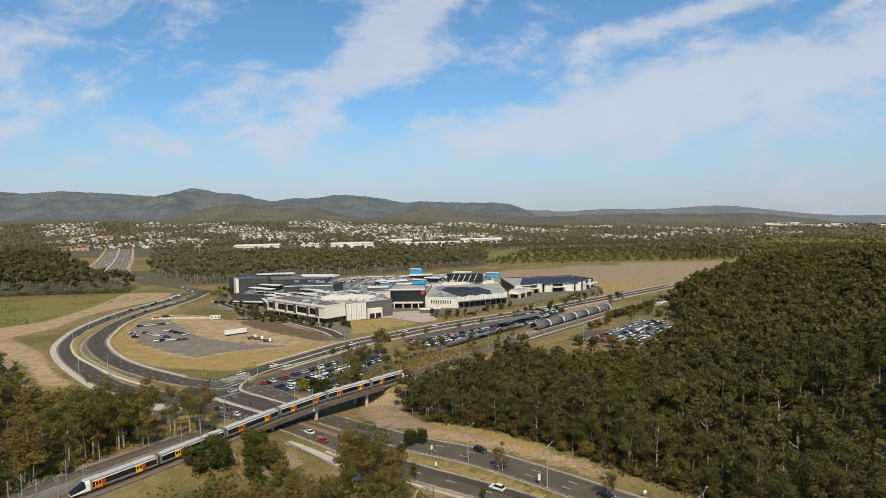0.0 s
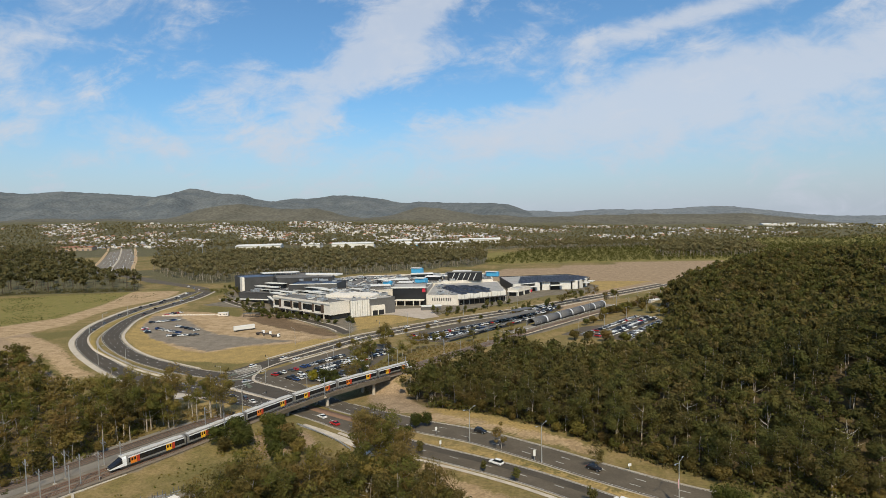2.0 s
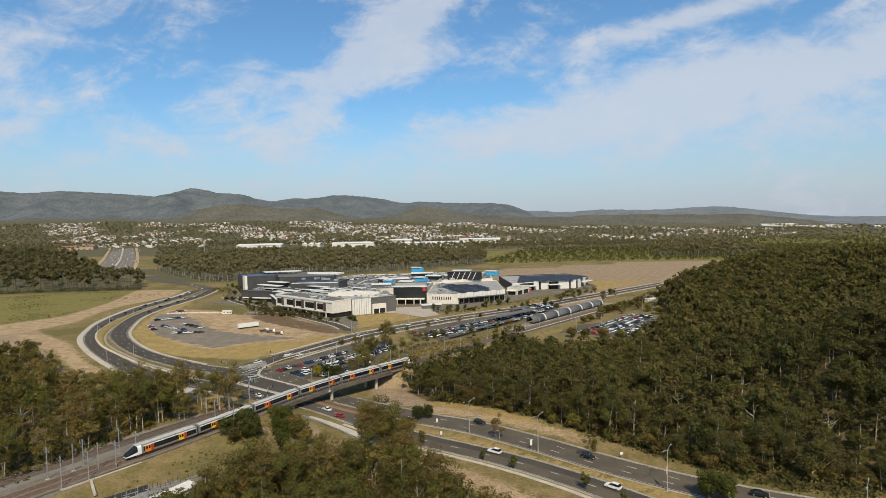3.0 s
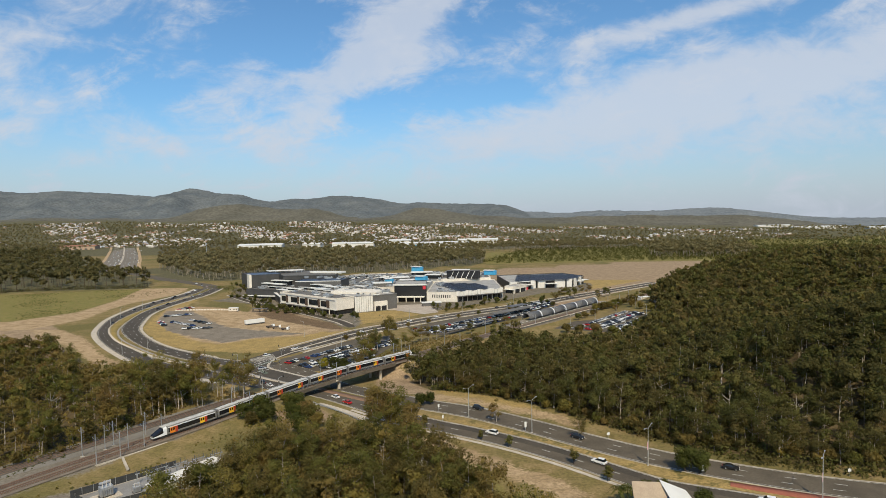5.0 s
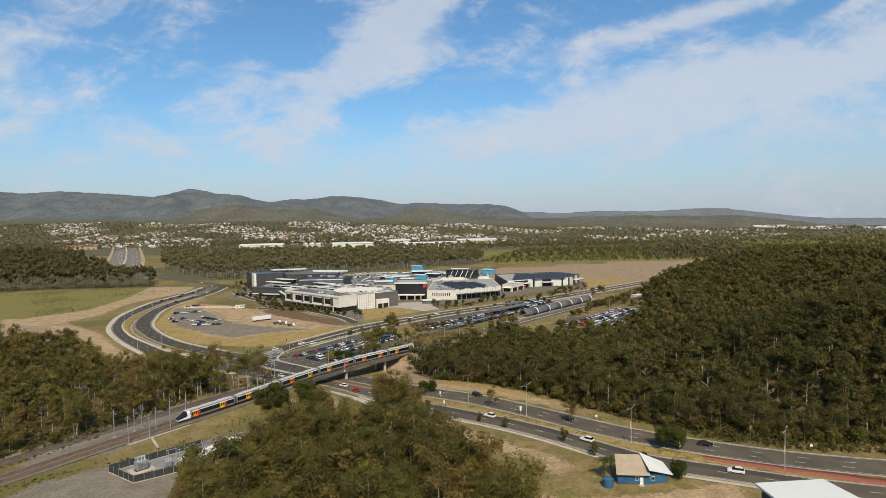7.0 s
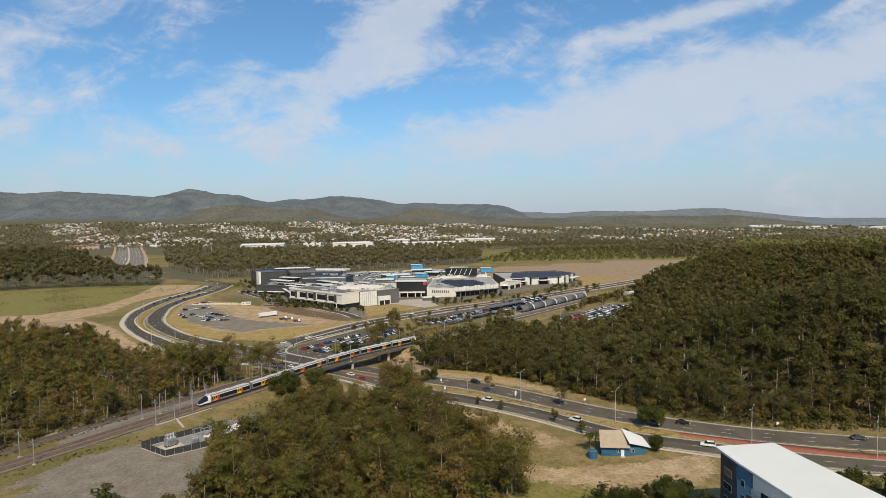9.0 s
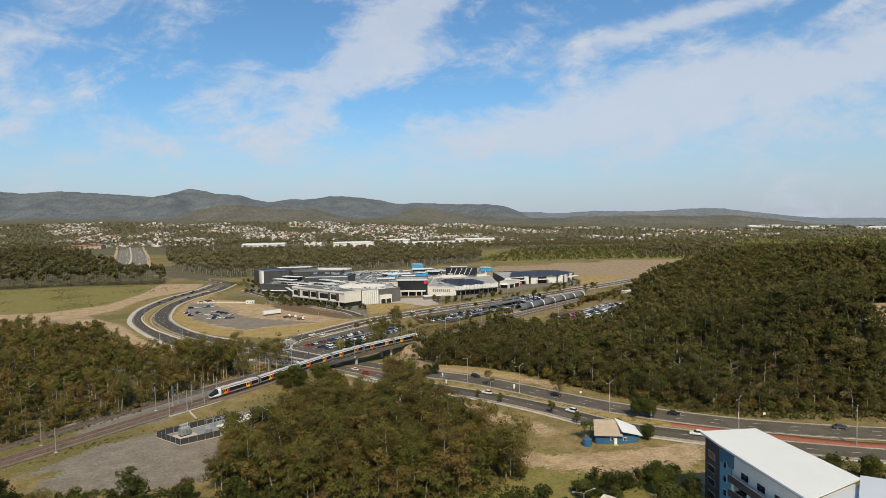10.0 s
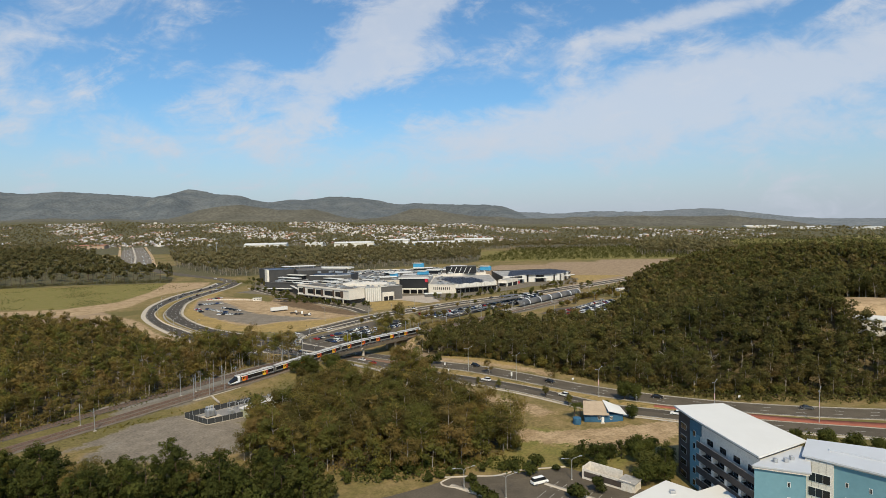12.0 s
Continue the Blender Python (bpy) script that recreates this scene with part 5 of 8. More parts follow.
wall_boxes(black, "fascia", (-89.6, 515.6), (-56.6, 514.4), [(0, 33)], 10.2, 11.6, WHITE_ROOF, 0.6, "white roof fascia")
wall_boxes(black, "sign_panel", (-88.7, 516), (-57.5, 515), [(28, 31.0)], 6.4, 9.8, SIGN_RED, 0.5, "red and white sign panel")
wall_boxes(black, "soffit", (-88.7, 516), (-57.5, 515), [(3, 30)], -0.9, -0.2, WHITE_WALL, 6.5, "pale entrance canopy")
wall_boxes(black, "entrance", (-88.7, 516), (-57.5, 515), [(2, 28)], G, -0.9, GLASS_DARK, 0.3, "dark entrance glazing")
wall_boxes(black, "canopy_column", (-88.7, 516), (-57.5, 515), [(4, 4.8), (12, 12.8), (20, 20.8), (26, 26.8)], G, -0.4, WHITE_WALL, 6.2, "", -5.2)

market = block("market_hall", [(-57, 515), (-28, 509), (17, 536), (10, 622), (-57, 608)], G, 3.2, WHITE_WALL, PALE_ROOF, "white walled market hall with rows of solar panels")
wall_boxes(market, "slot_window", (-57, 515), (-28, 509), even(29.4, 9, 0.45, 5), -1.8, 1.2, GLASS_DARK, 0.06, "tall slot window")
m2, L2 = wall_line((-28, 509), (17, 536))
for k, (a, b) in enumerate(even(L2, 16, 0.94, 0.4)):
    wall_boxes(market, "panel", (-28, 509), (17, 536), [(a, b)], 0.2, 4.0 + (0.9, -0.3, 0.4, 1.3)[k % 4] * 0.7, RIB, 0.5 + 0.4 * (k % 3), "ribbed white precast panel")
wall_boxes(market, "shopfront", (-28, 509), (17, 536), even(L2, 9, 0.9, 1), G, -0.4, GLASS_DARK, 0.15, "dark shopfront glass")
wall_boxes(market, "awning", (-28, 509), (17, 536), [(0.5, L2 - 1)], -0.4, 0.1, DARK_CLAD, 4.2, "long dark awning")
wall_boxes(market, "awning_post", (-28, 509), (17, 536), [(i * L2 / 10, i * L2 / 10 + 0.35) for i in range(11)], G, -0.4, DARK_CLAD, 4.0, "", -3.6)
# black wall colour supplies the shade of the recesses between the pale panels
long = block("long_hall", [(26, 592), (58, 611), (98, 620), (116, 654), (95, 690), (14, 672)], G, 2.8, BLACK_CLAD, PALE_ROOF, "dark fronted hall under solar panels")
for p, q, solid, dark, roofs in (((26, 592), (58, 611), [(0, 9), (28, 34)], [(10, 27)], [(8, 29)]), ((58, 611), (98, 620), [(0, 9), (20, 32), (34, 40)], [(10, 19)], [(8, 22)]), ((98, 620), (116, 654), [(4, 12), (20, 27)], [(13, 19)], [(12, 20), (27, 36)])):
    wall_boxes(long, "panel", p, q, solid, G, 3.6, RIB, 1.2, "ribbed pale precast panel")
    wall_boxes(long, "shopfront", p, q, dark, G, -1.2, GLASS_DARK, 0.3, "dark shopfront glass")
    wall_boxes(long, "canopy", p, q, roofs, -0.6, -0.1, WHITE_ROOF, 7, "flat white canopy")
    wall_boxes(long, "fascia", p, q, [(0, 34)], 2.6, 3.3, WHITE_ROOF, 0.5, "white roof edge")
annex = block("annex_hall", [(20, 570), (30, 566), (44, 588), (30, 592)], G, 1.4, WHITE_WALL, PALE_ROOF, "low white annex with flat roofs")
wall_boxes(annex, "shopfront", (20, 570), (30, 566), [(1.5, 9)], G, -1.6, GLASS_DARK, 0.2, "dark shopfront glass")
wall_boxes(annex, "canopy", (20, 570), (30, 566), [(0, 11)], -1.4, -1.0, WHITE_ROOF, 3, "flat white canopy")
wall_boxes(annex, "shopfront", (30, 566), (44, 588), [(2, 11), (14, 24)], G, -1.4, GLASS_DARK, 0.2, "dark shopfront glass")
kiosk = thing("red_kiosk", "red clad kiosk before the shops", "kiosk", "", pose(43, 598, G, 0, 0, 20))
part("wall", box(-3, -2, 0, 3, 2, 3.2, 0.1), SIGN_RED, kiosk), part("roof", box(-3.4, -2.4, 3.2, 3.4, 2.4, 3.5), WHITE_ROOF, kiosk, "white roof")
shelter = thing("entrance_shelter", "low white entrance shelter by the street", "shelter", "", pose(-50, 487, G, 0, 0, 14))
part("roof", box(-9, -3.6, 3.2, 9, 3.6, 3.8, 0.05), WHITE_ROOF, shelter), part("wall", box(-8.4, -3, 0, 8.4, 3, 3.2), GREY_CLAD, shelter, "grey walls")
middle = block("middle_hall", [(-118, 535), (-93, 542), (-60, 544), (-59, 604), (6, 624), (2, 690), (-90, 700), (-138, 620), (-140, 565)], G, 5.5, WHITE_WALL, GREY_ROOF, "low white hall with plant on its grey roof")

deck = block("parking_deck", [(-142, 567), (-140, 622), (-94, 700), (-150, 692), (-190, 640), (-168, 606)], G, 4.5, WHITE_WALL, GREY_ROOF, "grey rooftop parking deck behind the halls")
wall_boxes(deck, "ramp_wall", (-186, 640), (-150, 690), [(4, 56)], 4.5, 6.6, CREAM_WALL, 0.4, "pale deck wall")


# rooftop plant, skylights and solar arrays: each one lies on its roof
def plant_unit(rng):
    t = thing("roof_plant", "grey rooftop air handling unit", "air conditioner", "plant on the shop roofs")
    part("casing", box(-1.6, -1.1, 0.25, 1.6, 1.1, 1.9, 0.06), METAL, t)
    part("fan_cowl", tube([(0.5, 0, 1.85), (0.5, 0, 2.25)], [0.7, 0.7], 12), DARK_CLAD, t, "dark fan cowl")
    part("skid", box(-1.7, -0.9, 0, 1.7, 0.9, 0.25), DARK_CLAD, t)
    return t


unit = plant_unit(RNG)
ROOFS = [([(-140, 540), (-95, 548), (-62, 548), (-62, 600), (0, 628), (0, 684), (-88, 694), (-132, 618)], 5.57, 84, 1.7), ([(-182, 490), (-128, 444), (-118, 451), (-176, 500)], 8.27, 12, 1.4),
         ([(-112, 456), (-84, 475), (-118, 528), (-150, 538), (-170, 506)], 7.47, 26, 1.8), ([(-240, 540), (-205, 532), (-198, 556), (-232, 562)], 5.57, 14, 1.6), ([(-190, 534), (-146, 537), (-146, 558), (-190, 556)], 14.57, 8, 1.6), ([(-146, 572), (-143, 622), (-98, 692), (-150, 684), (-184, 640), (-164, 606)], 4.57, 22, 1.5), ([(-50, 520), (-30, 514), (-30, 520), (-48, 600), (-54, 600)], 3.27, 12, 1.4)]
first = True
for outline, z, count, size in ROOFS:
    spots = scatter(RNG, outline, 4.6)
    RNG.shuffle(spots)
    for x, y in spots[:count]:
        m = Matrix.LocRotScale((x, y, z), Euler((0, 0, RNG.uniform(0, 3.1))), None)
        s = size * RNG.uniform(0.4, 0.95)
        u = unit if first else copy_thing(unit, m)
        first = False
        u.matrix_basis = m @ Matrix.Diagonal((s * RNG.uniform(0.8, 2.0), s, s * RNG.uniform(0.7, 1.1), 1))


lightbox = thing("skylight", "small white skylight box on a flat roof", "skylight", "skylights on the shop roofs")
part("curb", box(-1.4, -0.9, 0, 1.4, 0.9, 0.7, 0.04), WHITE_ROOF, lightbox), part("pane", box(-1.2, -0.7, 0.7, 1.2, 0.7, 0.82), GLASS_DARK, lightbox, "dark pane")
lightbox.matrix_basis = pose(-100, 565, 5.56, 0, 0, 20)
for outline, z, count, _ in (ROOFS[0], ROOFS[2], ROOFS[5], ROOFS[1]):
    spots = scatter(RNG, outline, 5.2)
    RNG.shuffle(spots)
    for x, y in spots[:count // 2]:
        copy_thing(lightbox, pose(x, y, z, 0, 0, 20 + RNG.normal() * 12) @ Matrix.Diagonal((RNG.uniform(0.8, 2.6), RNG.uniform(0.8, 1.6), RNG.uniform(0.7, 1.8), 1)))


def solar_row(parent_label, x, y, yaw, length, z):
    t = thing("solar_array", parent_label, "solar panels", "solar arrays on the shop roofs", pose(x, y, z, 0, 0, yaw))
    n = int(length / 4.2)
    for k in range(n):
        part("panel", box(k * 4.2, 0, 0.35, k * 4.2 + 4.0, 3.4, 0.5, 0.0, pose(0, 0, 0, 6, 0, 0)), SOLAR, t)
    for k in range(n + 1):
        part("rail_foot", box(k * 4.2 - 0.1, 0.3, 0, k * 4.2, 3.2, 0.45), METAL, t)


for k in range(8):
    solar_row("rows of dark blue solar panels on a roof", 33 + k * 0.8, 602 + k * 8.6, 13, (66, 76, 78, 80, 80, 78, 74, 62)[k], 2.88)
for k in range(8):
    d = k * 9.2
    solar_row("rows of dark blue solar panels on a roof", -26 - 0.40 * d, 516.5 + 0.93 * d, 31, (34, 40, 44, 46, 46, 44, 36, 24)[k], 3.28)
# layered white canopies and dark roof decks behind the shop building
for k, (x, y, w, d, z, lid) in enumerate(((-196, 517, 26, 7, 6.6, 1), (-186, 512, 20, 5, 8.6, 1), (-172, 516, 30, 6, 8.8, 0), (-160, 506, 26, 5, 9.2, 1), (-150, 498, 34, 5, 8.6, 0), (-146, 512, 22, 6, 9.8, 1), (-134, 490, 26, 4, 8.4, 1),
                                          (-128, 506, 24, 6, 9.6, 0), (-164, 526, 28, 5, 10.4, 1), (-210, 540, 30, 8, 7.4, 0), (-222, 552, 34, 7, 9.2, 1), (-216, 560, 26, 6, 11.6, 1), (-122, 524, 20, 5, 8.8, 1), (-110, 512, 22, 4, 8.6, 0), (-104, 494, 24, 5, 8.3, 1))):
    base = {True: 7.4, False: 5.5}[x > -180]
    t = thing("roof_canopy", ("thin white canopy above dark roof glazing" if lid else "charcoal roof deck with a pale edge"), "roof canopy", "layered canopies on the shop roofs", pose(x, y, base, 0, 0, -37 + (k * 7) % 13))
    part("glazing", box(-w / 2 + 1, -d / 2 + 1, 0, w / 2 - 1, d / 2 - 0.6, z - base), GLASS_DARK if k % 2 else DARK_CLAD, t, "dark glazing")
    part("roof", box(-w / 2, -d / 2, z - base, w / 2, d / 2, z - base + 0.45), WHITE_ROOF if lid else GREY_ROOF, t)
    part("roof_edge", box(-w / 2, -d / 2 - 0.15, z - base - 0.1, w / 2, -d / 2, z - base + 0.6), WHITE_ROOF, t, "pale edge")
for x, y, z, w, d, h, lab in ((-86, 690, 5.5, 14, 6, 11, "blue"), (-70, 590, 5.5, 12, 7, 9, "blue"), (-104, 580, 5.5, 9, 5, 7.5, "blue"), (6, 655, 5.5, 14, 6, 8.5, "blue")):
    t = thing("blue_feature_box", "bright blue clad feature box on a roof", "feature box", "blue boxes on the roofs", pose(x, y, z, 0, 0, -20))
    part("shell", box(-w / 2, -d / 2, 0.4, w / 2, d / 2, h - 3, 0.1), BLUE_CLAD, t)
    part("cap", box(-w / 2 - 1, -d / 2 - 1, h - 3, w / 2 - 2, d / 2, h - 2.4), WHITE_ROOF, t, "white cap")
    part("base", box(-w / 2 + 0.3, -d / 2 + 0.3, 0, w / 2 - 0.3, d / 2 - 0.3, 0.5), DARK_CLAD, t)
# pale raised roofs and skylights on the middle hall
for x, y, w, d, h, yaw in ((-108, 560, 20, 9, 3.0, 10), (-84, 572, 16, 8, 4.4, -12), (-98, 610, 24, 10, 3.4, 20), (-60, 625, 18, 9, 4.6, -15), (-76, 650, 26, 10, 5.4, 8), (-40, 640, 20, 8, 3.6, 18), (-30, 668, 22, 9, 6.0, -8), (-112, 596, 12, 7, 5.0, 30), (-20, 640, 12, 7, 4.8, 4)):
    t = thing("roof_lantern", "white monopitch roof light above the shops", "roof lantern", "raised roofs of the shops", pose(x, y, 5.5, 0, 0, yaw))
    part("glazing", box(-w / 2 + 0.4, -d / 2 + 0.4, 0, w / 2 - 0.4, d / 2 - 0.4, h - 0.4), GLASS_DARK if h > 4 else GREY_CLAD, t)
    part("lid", box(-w / 2, -d / 2, h - 0.4, w / 2, d / 2, h, 0.0, pose(0, 0, 0, 3, 0, 0)), WHITE_ROOF, t)
feature = thing("angular_tower", "black and white angular feature screen", "feature screen", "", pose(-24, 618, 5.5))
part("screen_wall", prism([(-20, -2), (16, -4), (18, 0), (-18, 3)], 0, 9), BLACK_CLAD, feature)
for k in range(5):
    part("white_brace", tube([(-16 + k * 6, -4.4, 0.3), (-12 + k * 6, -4.6, 8.5)], [0.35, 0.35], 4), SAIL, feature, "white slanted brace")
part("top_band", box(-20, -4, 9, 18, 3, 9.6), GREY_CLAD, feature)


# ---- station ----
station = thing("station_roof", "long ribbed grey barrel roof over a platform", "station roof")
S0, S1 = Vector((29, 392, -3.0)), Vector((95, 476, -3.0))
axis = (S1 - S0).normalized()
left = Vector((-axis.y, axis.x, 0))
BARREL = material("barrel roof steel", (0.125, 0.125, 0.128), (0.095, 0.096, 0.10), 0.6, 0.3, 8)


def barrel(s0, s1, radius, thick=0.15, span=(-14, 194)):
    bm = bmesh.new()
    rings = []
    for s in (s0, s1):
        for r in (radius, radius - thick):
            rings.append([bm.verts.new(S0 + axis * s + left * (math.cos(w) * r) + Vector((0, 0, 1.8 + math.sin(w) * r))) for w in np.radians(np.linspace(*span, 17))])
    o0, i0, o1, i1 = rings
    for k in range(16):
        bm.faces.new((o0[k], o0[k + 1], o1[k + 1], o1[k])), bm.faces.new((i0[k], i1[k], i1[k + 1], i0[k + 1]))
        bm.faces.new((o0[k], i0[k], i0[k + 1], o0[k + 1])), bm.faces.new((o1[k], o1[k + 1], i1[k + 1], i1[k]))
    for k in (0, 16):
        bm.faces.new((o0[k], o1[k], i1[k], i0[k]))
    return bm


length = (S1 - S0).length
bays = 6
for k in range(bays):
    a, b = k * length / bays, (k + 1) * length / bays
    part("roof_bay", barrel(a + 1.1, b - 0.4, 3.6), BARREL, station, "", None, True)
    part("roof_light", barrel(b - 0.4, b + 1.1, 3.64), material("translucent roof sheet", (0.66, 0.68, 0.70), (0.56, 0.58, 0.60), 0.4, 0.4, 6), station, "pale translucent roof strip", None, True)
    for side in (-3.2, 3.2):
        q = S0 + axis * (a + 2) + left * side
        part("column", tube([(q.x, q.y, -6), (q.x, q.y, -0.8)], [0.25, 0.2], 8), GREY_CLAD, station)
PLATFORM = material("worn platform concrete", (0.27, 0.235, 0.19), (0.19, 0.165, 0.135), 0.9, 0.2, 10)
plat = thing("platform", "long pale concrete station platform", "platform")
p0, p1 = S0 - axis * 26, S0 + axis * (length + 18)
yaw = math.degrees(math.atan2(axis.y, axis.x))
mm = pose(p0.x, p0.y, 0, 0, 0, yaw)
part("slab", box(0, -3.4, -5.6, (p1 - p0).length, 3.4, -3.0, 0.0, mm), PLATFORM, plat)
part("coping", box(0, -3.5, -3.0, (p1 - p0).length, -3.1, -2.92, 0.0, mm), WHITE_ROOF, plat, "white platform edge")
plat2 = thing("platform", "narrow pale platform beside the tracks", "platform")
mm = pose(*(S0 - axis * 50 - left * 14.6)[:2], 0, 0, 0, math.degrees(math.atan2(axis.y, axis.x)))
PLAT_CREAM = material("cream platform paving", (0.60, 0.50, 0.38), (0.50, 0.41, 0.31), 0.85, 0.2, 8)
part("slab", box(0, -2, -5.6, 176, 2, -3.0, 0.0, mm), PLATFORM, plat2)
part("coping", box(0, 0.9, -3.0, 176, 2.2, -2.92, 0.0, mm), PLAT_CREAM, plat2, "cream platform edge")
part("fence_panel", box(0, -2.0, -3.0, 176, -1.9, -1.9, 0.0, mm), GREY_CLAD, plat2, "grey fence")
canopy = thing("station_canopy", "dark flat canopy beside the station car park", "canopy", "", pose(20, 432, 0, 0, 0, 48))
part("roof", box(-22, -4, -1.6, 26, 4, -1.2), GREY_ROOF, canopy)
part("roof", box(8, 5, -0.6, 30, 12, -0.2), BARREL, canopy)
for k in range(8):
    part("post", tube([(-20 + k * 6, 0, -5.8), (-20 + k * 6, 0, -1.5)], [0.12, 0.12], 6), GREY_CLAD, canopy)
walkway = thing("covered_walk", "long grey roofed walkway along the car park", "covered walkway", "", pose(-26, 352, 0, 0, 0, math.degrees(math.atan2(74, 56))))
part("roof", box(0, -1.6, -2.7, 84, 1.6, -2.45), GREY_ROOF, walkway)
for k in range(15):
    part("post", tube([(1 + k * 5.8, 0, -5.8), (1 + k * 5.8, 0, -2.7)], [0.1, 0.1], 6), GREY_CLAD, walkway)


# ---- cars ----
def car_mesh(kind):
    """Side outlines lofted across the width: body shell and glass house."""
    if kind == "sedan":
        low = [(-2.25, 0.35), (-2.28, 0.75), (-2.1, 0.95), (-1.2, 1.0), (1.0, 0.98), (2.05, 0.82), (2.25, 0.6), (2.22, 0.35)]
        top = [(-1.75, 0.97), (-1.15, 1.42), (0.15, 1.45), (1.05, 0.98)]
    elif kind == "suv":
        low = [(-2.25, 0.4), (-2.3, 0.9), (-2.22, 1.08), (-1.2, 1.1), (0.95, 1.08), (2.0, 0.98), (2.25, 0.7), (2.22, 0.4)]
        top = [(-2.15, 1.07), (-1.85, 1.68), (0.2, 1.72), (1.05, 1.07)]
    else:
        low = [(-2.5, 0.4), (-2.52, 1.1), (-2.45, 1.2), (-1.2, 1.22), (1.6, 1.15), (2.35, 1.0), (2.5, 0.7), (2.45, 0.4)]
        top = [(-2.45, 1.2), (-2.4, 2.0), (1.2, 2.05), (2.0, 1.13)]

    def loft(outline, w0, w1):
        bm = bmesh.new()
        zmax, zmin = max(z for _, z in outline), min(z for _, z in outline)
        rows = [[bm.verts.new((x, s * (w0 + (w1 - w0) * (z - zmin) / (zmax - zmin)), z)) for x, z in outline] for s in (-1, 1)]
        n = len(outline)
        bm.faces.new(rows[0]), bm.faces.new(rows[1][::-1])
        for k in range(n):
            j = (k + 1) % n
            bm.faces.new((rows[0][k], rows[1][k], rows[1][j], rows[0][j]))
        bmesh.ops.bevel(bm, geom=[e for e in bm.edges], offset=0.05, segments=1, affect="EDGES")
        return bm

    roof = [(x * 0.84 - 0.02, z + 0.03) for x, z in top if z > 1.3]
    rx0, rx1, rz = min(x for x, _ in roof), max(x for x, _ in roof), max(z for _, z in top)
    return loft(low, 0.9, 0.84), loft(top, 0.8, 0.62), box(rx0 - 0.15, -0.6, rz - 0.03, rx1 + 0.1, 0.6, rz + 0.04, 0.03)


TYRE = material("tyre rubber", (0.02, 0.02, 0.02), (0.03, 0.03, 0.03), 0.9, 2, 4)
WHEEL = bm_mesh("wheel", tube([(0, -0.11, 0), (0, 0.11, 0)], [0.33, 0.33], 10), TYRE)
HUB = bm_mesh("rim", tube([(0, -0.12, 0), (0, 0.12, 0)], [0.19, 0.19], 8), METAL)
LIGHT_RED = material("tail light red", (0.35, 0.02, 0.02), (0.25, 0.01, 0.01), 0.3, 2, 4)
LIGHT_CLEAR = material("head light", (0.7, 0.7, 0.68), (0.6, 0.6, 0.58), 0.15, 2, 4)
PAINTS = [("white", (0.78, 0.78, 0.77)), ("silver", (0.42, 0.43, 0.44)), ("black", (0.02, 0.02, 0.022)), ("dark grey", (0.075, 0.08, 0.085)), ("red", (0.42, 0.025, 0.025)), ("dark blue", (0.03, 0.06, 0.17)), ("white", (0.8, 0.79, 0.76))]
CARS = []
for kind in ("sedan", "suv"):
    body, house, cap = car_mesh(kind)
    gm = bm_mesh("window_glass", house, GLASS_DARK)
    shell, lid = bm_mesh("body", body, METAL), bm_mesh("roof_panel", cap, METAL)
    for cname, rgb in PAINTS:
        paint = material(cname + " car paint", rgb, tuple(c * 0.92 for c in rgb), 0.25, 0.8, 4, metal=0.1)
        a, b = shell.copy(), lid.copy()
        for me in (a, b):
            me.materials.clear()
            me.materials.append(paint)
        CARS.append((cname, kind, a, gm, b))


def place_car(rng, x, y, yaw, model=None, group="cars in the car parks", fine=False, where="parked on asphalt", z=None):
    cname, kind, body, glass, lid = CARS[int(rng.choice(7, p=[0.26, 0.17, 0.16, 0.15, 0.05, 0.06, 0.15])) + 7 * int(rng.integers(2))] if model is None else CARS[model]
    t = thing("car", f"{cname} {'sedan' if kind == 'sedan' else 'wagon'} car {where}", "car", group, pose(x, y, gz(x, y) + 0.10 if z is None else z, 0, 0, yaw))
    shell = part("body", body, None, t)
    part("window_glass", glass, None, t, "dark tinted windows")
    part("roof_panel", lid, None, t)
    for wx in (-1.35, 1.38):
        for wy in (-0.8, 0.8):
            w = part("wheel", WHEEL, None, t, "", pose(wx, wy, 0.33))
            if fine:
                part("rim", HUB, None, w)
    if fine:
        for s in (-0.65, 0.65):
            part("headlight", box(2.12, s - 0.18, 0.62, 2.27, s + 0.18, 0.76), LIGHT_CLEAR, t), part("tail_light", box(-2.31, s - 0.16, 0.72, -2.22, s + 0.16, 0.9), LIGHT_RED, t)
    return t


def far_cars(name, label, spots):
    """Cars too far off to pick apart, joined into one mesh."""
    vs, fs, idx, mats, base = [], [], [], [], 0
    for x, y, z, yaw, model in spots:
        turn = pose(x, y, z, 0, 0, yaw)
        for me in CARS[model][2:]:
            mat = me.materials[0]
            if mat not in mats:
                mats.append(mat)
            vs += [tuple(turn @ p.co) for p in me.vertices]
            fs += [tuple(i + base for i in f.vertices) for f in me.polygons]
            idx += [mats.index(mat)] * len(me.polygons)
            base += len(me.vertices)
    me = mesh_from(name, vs, fs, mats)
    me.polygons.foreach_set("material_index", idx)
    tagged(new(name, me), label, "cars", "", "stuff")


